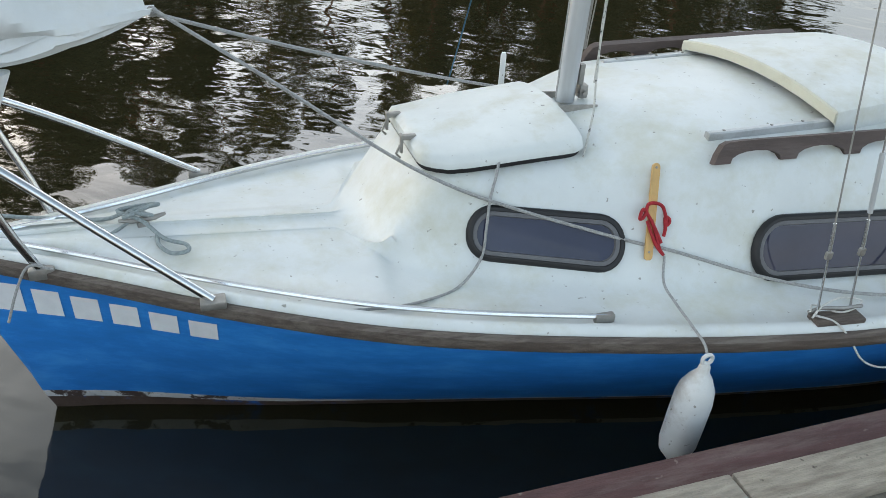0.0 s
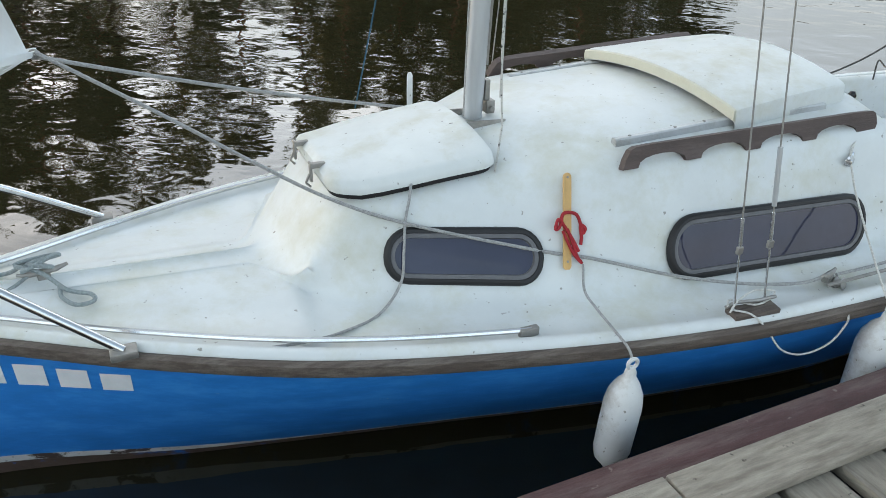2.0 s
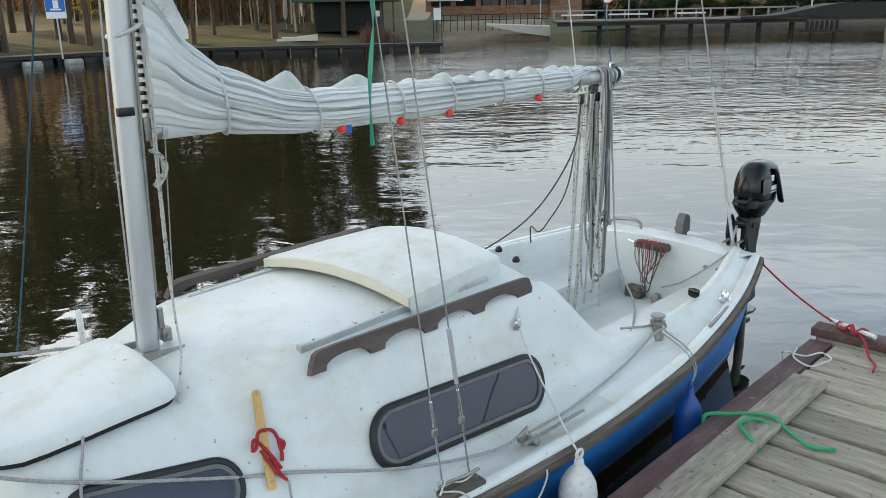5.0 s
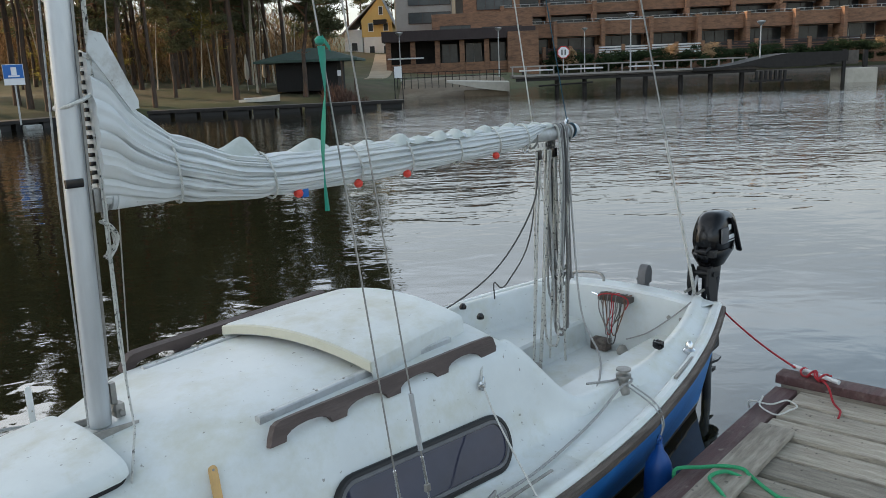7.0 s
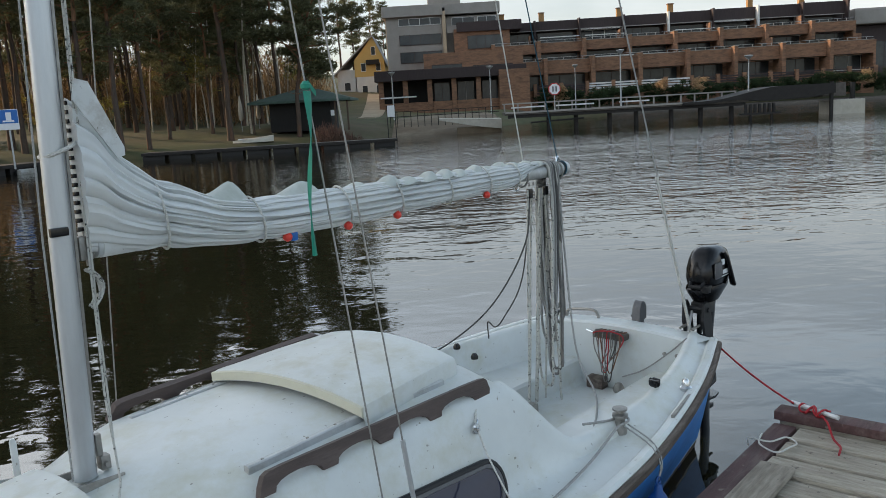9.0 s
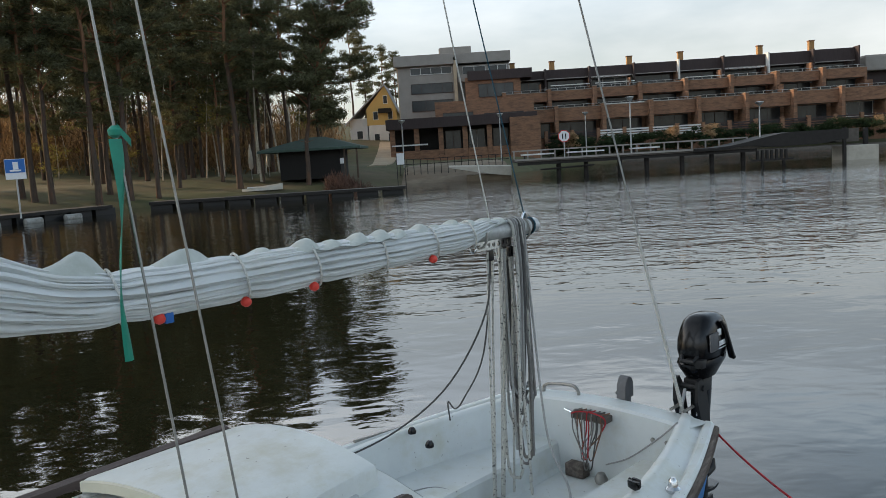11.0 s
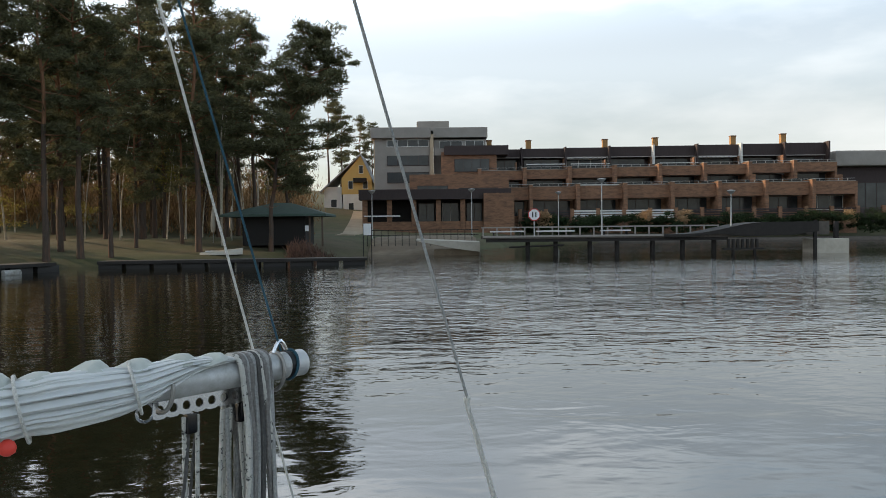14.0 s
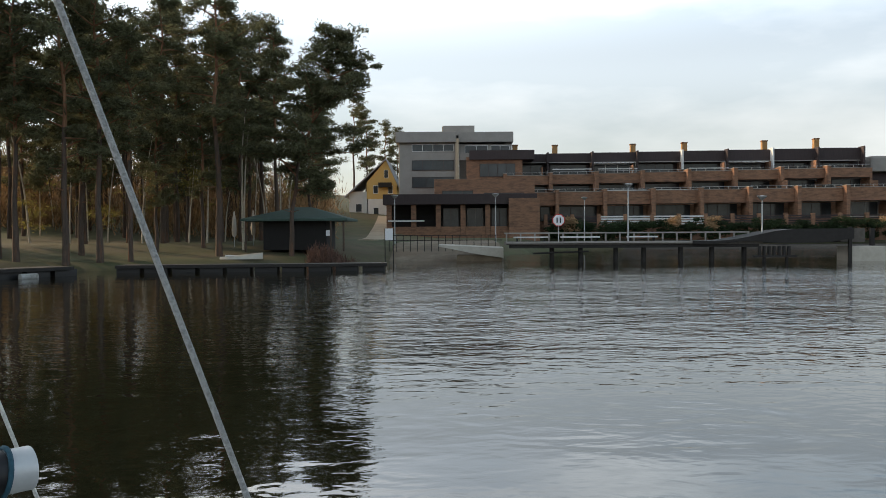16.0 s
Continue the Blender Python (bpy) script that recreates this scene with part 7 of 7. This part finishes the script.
window_part(g, 59.5, 66, 117.94, 4, 8, 4)


def build_hut():
    h = far_thing("black_hut", "black boarded hut with green hipped roof and open porch", "hut", -11.6, 58.0, 0.0)
    part("wall", box((-2.5, 0, 0.9), (2.0, 4, 3.15), 0.02), BLACKWOOD, h, smooth=False)
    bm = bmesh.new()
    e = [bm.verts.new(p) for p in ((-3.9, -0.9, 3.12), (3.6, -0.9, 3.12), (3.6, 4.8, 3.12), (-3.9, 4.8, 3.12))]
    d = [bm.verts.new(q.co - Vector((0, 0, 0.16))) for q in e]
    r = [bm.verts.new((-0.7, 2.0, 4.0)), bm.verts.new((0.6, 2.0, 4.0))]
    bm.faces.new(d[::-1])
    for k in range(4):
        bm.faces.new((d[k], d[(k + 1) % 4], e[(k + 1) % 4], e[k]))
    bm.faces.new((e[0], e[1], r[1], r[0]))
    bm.faces.new((e[1], e[2], r[1]))
    bm.faces.new((e[2], e[3], r[0], r[1]))
    bm.faces.new((e[3], e[0], r[0]))
    part("roof", bm, GREENROOF, h, "green felt roof", smooth=False)
    for x in (-3.6, 2.4, 3.3):
        part("post", tube([(x, -0.6, 0.8), (x, -0.6, 2.97)], 0.07, 8), BARKLOW, h)
    part("sign_plate", box((2.02, -0.3, 1.9), (2.3, -0.27, 2.3)), SIGNWHITE, h, smooth=False)


build_hut()


def far_box(name, label, category, lo, hi, mat, bevel=0.02, kind="", group=""):
    ob = part(name, box(lo, hi, bevel), mat, smooth=False)
    ob.matrix_basis = FARM
    return tagged(ob, label, category, group, kind)


def build_pier():
    p = far_thing("pier", "long grey wooden pier on dark piles with low railing", "pier", 0, 0, 0, kind="structure")
    part("deck", box((3.0, 55.8, 1.20), (20.2, 58.6, 1.42), 0.02), PIERWOOD, p, smooth=False)
    part("edge_plank", box((3.0, 55.72, 1.30), (17.6, 55.797, 1.425), 0.01), CONCRETE, p, smooth=False)
    part("beam", box((3.2, 55.9, 0.98), (20.0, 56.1, 1.198)), PIERDARK, p, smooth=False)
    for px in (6.15, 8.1, 10.5, 12.4, 14.9, 17.0, 19.2):
        part("pile", tube([(px, 56.5, -1.7), (px, 56.5, 1.19)], 0.17, 10), PIERDARK, p)
    for k in range(18):
        part("rail_post", box((3.1 + k, 58.3, 1.42), (3.2 + k, 58.4, 1.95)), CONCRETE, p, smooth=False)
    part("rail", box((3.0, 58.28, 1.952), (20.2, 58.42, 2.05)), CONCRETE, p, smooth=False)
    for a, b in ((3.6, 6.0), (6.9, 9.6), (11.5, 13.6)):
        part("bench", box((a, 57.4, 1.66), (b, 57.9, 1.76), 0.02), WHITEFRAME, p, smooth=False)
        for x in (a + 0.2, b - 0.3):
            part("bench_leg", box((x, 57.5, 1.42), (x + 0.1, 57.8, 1.658)), PIERDARK, p, smooth=False)
    part("lower_boom", tube([(4.8, 56.0, 0.62), (8.6, 56.0, 0.75)], 0.06, 6), PIERDARK, p)
    # hump-backed gangway to the end
    rows = []
    for k in range(15):
        u = 15.5 + (26.2 - 15.5) * k / 14
        z = 1.42 + 0.78 * smooth01((u - 17.0) / 5.6)
        th = 0.2 + 0.75 * smooth01((u - 18.5) / 3.5) * (1 - 0.35 * smooth01((u - 24) / 2.2))
        rows.append([(u, 55.6, z), (u, 58.9, z), (u, 58.9, z - th), (u, 55.6, z - th)])
    part("gangway", loft(rows, close=True, caps=True), PIERDARK, p, "hump-backed gangway", smooth=False)
    for k in range(7):
        part("frame_post", box((19.9 + 0.33 * k, 55.7, 0.35), (20.05 + 0.33 * k, 55.9, 1.05)), PIERDARK, p, smooth=False)
    part("frame_beam", box((19.6, 55.6, 0.30), (22.4, 56.0, 0.42)), PIERDARK, p, smooth=False)
    for x in (20.3, 21.8):
        part("pile", tube([(x, 55.8, -1.7), (x, 55.8, 0.3)], 0.12, 8), PIERDARK, p)
    part("end_post", box((25.9, 55.7, -1.7), (26.1, 55.9, 2.3)), PIERDARK, p, smooth=False)
    part("end_post", box((28.2, 57.4, -1.7), (28.45, 57.7, 2.2)), PIERDARK, p, smooth=False)
    part("end_block", box((26.12, 55.8, -0.4), (28.4, 58, 1.0), 0.05), PALECONC, p, "pale concrete end block", smooth=False)
    part("end_block", box((25.9, 57, 1.26), (27.6, 59, 2.2), 0.03), PIERWOOD, p, smooth=False)


build_pier()
bm = loft([[(u, 59.2, zb), (u, 59.2, z), (u, 61.2, z + 0.06), (u, 61.2, zb)] for u, z, zb in ((-1.7, 1.18, 1.08), (-0.6, 1.13, 0.86), (0.6, 1.07, 0.60), (1.8, 1.0, 0.40), (2.97, 0.95, 0.24))], close=True, caps=True)
ramp = part("ramp", bm, PALECONC, smooth=False)
ramp.matrix_basis = FARM
tagged(ramp, "thin pale concrete boat ramp beside the pier", "ramp", kind="structure")
part("ramp_support", box((-0.4, 59.5, -1.2), (2.9, 60.9, 0.45), 0.05), BEACH, ramp, smooth=False).parent = ramp
# beach slope and path in front of the restaurant
q = part("quay", loft([[(u, 57.5 + 0.5 * k, -0.5), (u, 60 + 0.8 * k, 0.12), (u, 66, 1.0), (u, 68, 1.22), (u, 98, 1.4), (u, 98, -0.6)] for k, u in enumerate((3.05, 0.5, -2.5, -5.5))], close=True, caps=True), BEACH, smooth=False)
q.matrix_basis = FARM
tagged(q, "brown sandy beach slope and path by the restaurant", "beach", kind="structure")
rows = []
for k in range(14):
    v = 74 + 3.8 * k
    c, w = -8.6 - 0.05 * (v - 74), 0.9 + 0.016 * (v - 74)
    rows.append([(x, v, ground_z(x, v) + dz) for x, dz in ((c - w, -0.2), (c - w, 0.05), (c, 0.09), (c + w, 0.05), (c + w, -0.2))])
road = part("path", loft(rows, close=True, caps=True), SANDMAT)
road.matrix_basis = FARM
tagged(road, "pale sandy road leading up between trees", "road", kind="structure")
# shade beneath the pier and garden is put into the bank's dark colour
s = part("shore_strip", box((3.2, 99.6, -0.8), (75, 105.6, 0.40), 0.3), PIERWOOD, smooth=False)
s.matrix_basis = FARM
tagged(s, "stone bank below the hotel garden, shade put into its dark colour", "bank", kind="structure")


def lamp(u, v, z0, z1):
    l = far_thing("street_lamp", "slim grey street lamp with flared head by the water", "street lamp", u, v, z0, group="quay lamps")
    part("pole", tube([(0, 0, 0), (0, 0, z1 - z0)], [0.06, 0.04], 8), LAMPPOLE, l)
    part("head", lathe([(0.05, 0.0), (0.12, 0.05), (0.30, 0.24), (0.30, 0.29), (0.05, 0.32)], 12, Matrix.Translation((0, 0, z1 - z0 - 0.02))), LAMPPOLE, l)


for u, v, z0, z1 in ((11.45, 57.0, 1.42, 5.1), (-5.6, 68.0, 1.2, 4.95), (2.85, 70.0, 1.2, 5.1), (11.9, 80.0, 0.5, 5.2), (20.6, 57.0, 1.8, 4.2)):
    lamp(u, v, z0, z1)


def build_signs():
    s = far_thing("octagon_sign", "white octagonal water sign with red border on the pier", "sign", 6.55, 56.0, 1.42)
    part("post", tube([(0, 0, 0), (0, 0, 1.1)], 0.04, 8), LAMPPOLE, s)
    oc = [(0.45 * math.cos(a), 0.45 * math.sin(a)) for a in [math.pi / 8 + math.pi / 4 * k for k in range(8)]]
    up = Matrix.Translation((0, -0.06, 1.45)) @ Matrix.Rotation(radians(90), 4, "X")
    part("border", prism(oc, 0.03, up), SIGNRED, s, "red border", smooth=False)
    part("face", prism([(x * 0.86, y * 0.86) for x, y in oc], 0.012, Matrix.Translation((0, -0.031, 0)) @ up), SIGNWHITE, s, smooth=False)
    for x in (-0.11, 0.11):
        part("mark", box((x - 0.04, -0.13, 1.27), (x + 0.04, -0.105, 1.63)), BLACKRUB, s, smooth=False)
    w = far_thing("notice_board", "white notice board on two dark posts by the water", "sign", -5.3, 59.5, 0.1)
    part("board", box((-0.28, -0.03, 1.45), (0.28, 0.03, 2.3), 0.01), SIGNWHITE, w, smooth=False)
    for x in (-0.3, 0.3):
        part("post", tube([(x, 0.06, -1), (x, 0.06, 2.3)], 0.035, 6), PIERDARK, w)


build_signs()


def quay_fence():
    for k in range(8):
        f = far_thing("railing", "dark metal railing along the sandy quay", "railing", -5.6 + 1.08 * k, 62.6, 1.05, group="quay railings")
        for x in (0.0, 0.54):
            part("post", box((x, 0, -0.4), (x + 0.05, 0.05, 0.85)), PIERDARK, f, smooth=False)
        for z in (0.42, 0.80):
            part("rail", box((0.05, 0.005, z), (1.08, 0.045, z + 0.05)), PIERDARK, f, smooth=False)


quay_fence()


def umbrella(u, v):
    z = ground_z(u, v)
    o = far_thing("folded_parasol", "closed beige parasol standing on the grass", "parasol", u, v, z, group="parasols")
    part("pole", tube([(0, 0, -0.1), (0, 0, 2.6)], 0.03, 6), LAMPPOLE, o)
    part("canvas", lathe([(0.10, 0.75), (0.17, 0.9), (0.19, 1.3), (0.14, 2.0), (0.03, 2.62)], 10), UMBRELLA, o)


umbrella(-16.6, 59.5)
umbrella(-15.6, 61)


def far_dock(u0, u1, v, z, width, turn, label):
    d = far_thing("floating_dock", label, "dock", u0, v, 0, kind="structure")
    d.rotation_euler.rotate_axis("Z", radians(turn))
    L = u1 - u0
    part("deck", box((0, 0, z - 0.12), (L, width, z), 0.02), PIERWOOD, d, smooth=False)
    part("edge_board", box((0, -0.06, z - 0.16), (L, -0.004, z + 0.005), 0.01), PIERDARK, d, smooth=False)
    # black floats, widened so their colour also gives the shade under the deck
    k = 0.5
    while k < L:
        part("float", box((k - 0.5, 0.16, -0.12), (k + 0.72, width - 0.1, z - 0.13), 0.04), BLACKRUB, d)
        k += 1.45


far_dock(-18.4, -4.0, 43.4, 0.42, 1.6, 6, "long dark floating dock along the grassy bank")
far_dock(-25.5, -13.0, 30.0, 0.48, 1.8, 61, "dark floating dock with pale drums beneath")
for k in range(5):
    c = far_thing("float_drum", "dirty white plastic drum floating under the dock", "float drum", -24.6 + 1.03 * k, 31.2 + 1.86 * k, 0.08, group="drums under the dock")
    c.rotation_euler.rotate_axis("Z", radians(61))
    part("drum", tube([(-0.45, 0, 0), (-0.42, 0, 0), (0.42, 0, 0), (0.45, 0, 0)], [0.12, 0.17, 0.17, 0.12], 12), FENDERDIRTY, c)


def dinghy(u, v, turn, s, label):
    z = ground_z(u, v)
    d = far_thing("dinghy", label, "dinghy", u, v, z + 0.02)
    d.rotation_euler.rotate_axis("Z", radians(turn))
    rows = []
    for k in range(11):
        x = -1.6 + 3.2 * k / 10
        w = 0.62 * (1 - (abs(x) / 1.9) ** 2.4) * (0.75 if x > 1.2 else 1)
        rows.append([(x * s, y * s, zz * s) for y, zz in ((-w, 0.0), (-w * 0.95, 0.12 + 0.05 * x), (-w * 0.6, 0.28 + 0.08 * x), (0, 0.34 + 0.1 * x), (w * 0.6, 0.28 + 0.08 * x), (w * 0.95, 0.12 + 0.05 * x), (w, 0.0))])
    part("hull", loft(rows, caps=True), PALECONC, d)
    part("keel", box((-1.2 * s, -0.03, 0.22 * s), (1.3 * s, 0.03, 0.32 * s), 0.01), WHITEFRAME, d)


dinghy(-14.3, 53.0, 8, 0.85, "white dinghy turned upside down on the grass")
dinghy(-12.5, 52.2, -20, 0.55, "small pale dinghy lying upside down by the dock")

# blue sign and fence by the near dock
bs = thing("blue_sign", "blue and white boating sign on a post", "sign", at=(13.34, 36.27, 2.57))
bs.rotation_euler.z = radians(-30)
part("post", tube([(0, 0.03, -2.2), (0, 0.03, 0.45)], 0.04, 8), LAMPPOLE, bs)
part("board", box((-0.42, -0.02, -0.45), (0.42, 0.02, 0.45), 0.01), SIGNWHITE, bs, smooth=False)
part("field", box((-0.40, -0.034, -0.16), (0.40, -0.021, 0.43)), SIGNBLUE, bs, smooth=False)
part("mark", box((-0.08, -0.046, -0.02), (0.14, -0.035, 0.32)), SIGNWHITE, bs, smooth=False)
part("mark", box((-0.22, -0.046, -0.10), (0.24, -0.035, -0.03)), SIGNWHITE, bs, smooth=False)
for k in range(5):
    f = far_thing("fence_panel", "dark slatted wooden fence panel on the bank", "fence", -34 + 1.5 * k, 38.5 + 0.25 * k, 0.55, group="fence panels")
    for j in range(7):
        part("slat", box((0.2 * j, 0, 0), (0.2 * j + 0.13, 0.03, 0.95)), BLACKWOOD, f, smooth=False)
    part("rail", box((0, 0.032, 0.7), (1.45, 0.07, 0.78)), BLACKWOOD, f, smooth=False)

# garden planting below the hotel
hedge = [(11 + 1.1 * k + rnd.uniform(-0.3, 0.3), 102.5 + rnd.uniform(-1.2, 1.2), rnd.uniform(0.8, 1.4), rnd.uniform(2.2, 3.2)) for k in range(46)]


def leafy(name, label, category, mat, spots, per, size, seed, base):
    r = random.Random(seed)
    c = []
    for u, v, rad, h in spots:
        for k in range(6):
            c.append((far(u + r.gauss(0, rad * 0.5), v + r.gauss(0, rad * 0.5), base + h * r.uniform(0.15, 0.9)), rad * 0.7))
    vs, fs = needles(r, c, per, size)
    return tagged(pydata_part(name, vs, fs, mat, None), label, category, kind="stuff")


leafy("hedge", "dark green clipped shrubs along the hotel garden", "hedge", HEDGE, hedge, 120, 0.42, 8, 0.9)
for u, v in ((26.0, 101, ), (31.0, 101), (52.4, 102), (13.2, 101)):
    r = random.Random(int(u * 10))
    c = [(far(u + r.gauss(0, 0.4), v + r.gauss(0, 0.4), 2.3 + r.uniform(0, 1.5)), 0.6) for k in range(14)]
    vs, fs = needles(r, c, 45, 0.4)
    pl = tagged(pydata_part("plume_grass", vs, fs, TANGRASS, None), "tall dry tan ornamental grass in the garden", "ornamental grass", group="ornamental grasses")
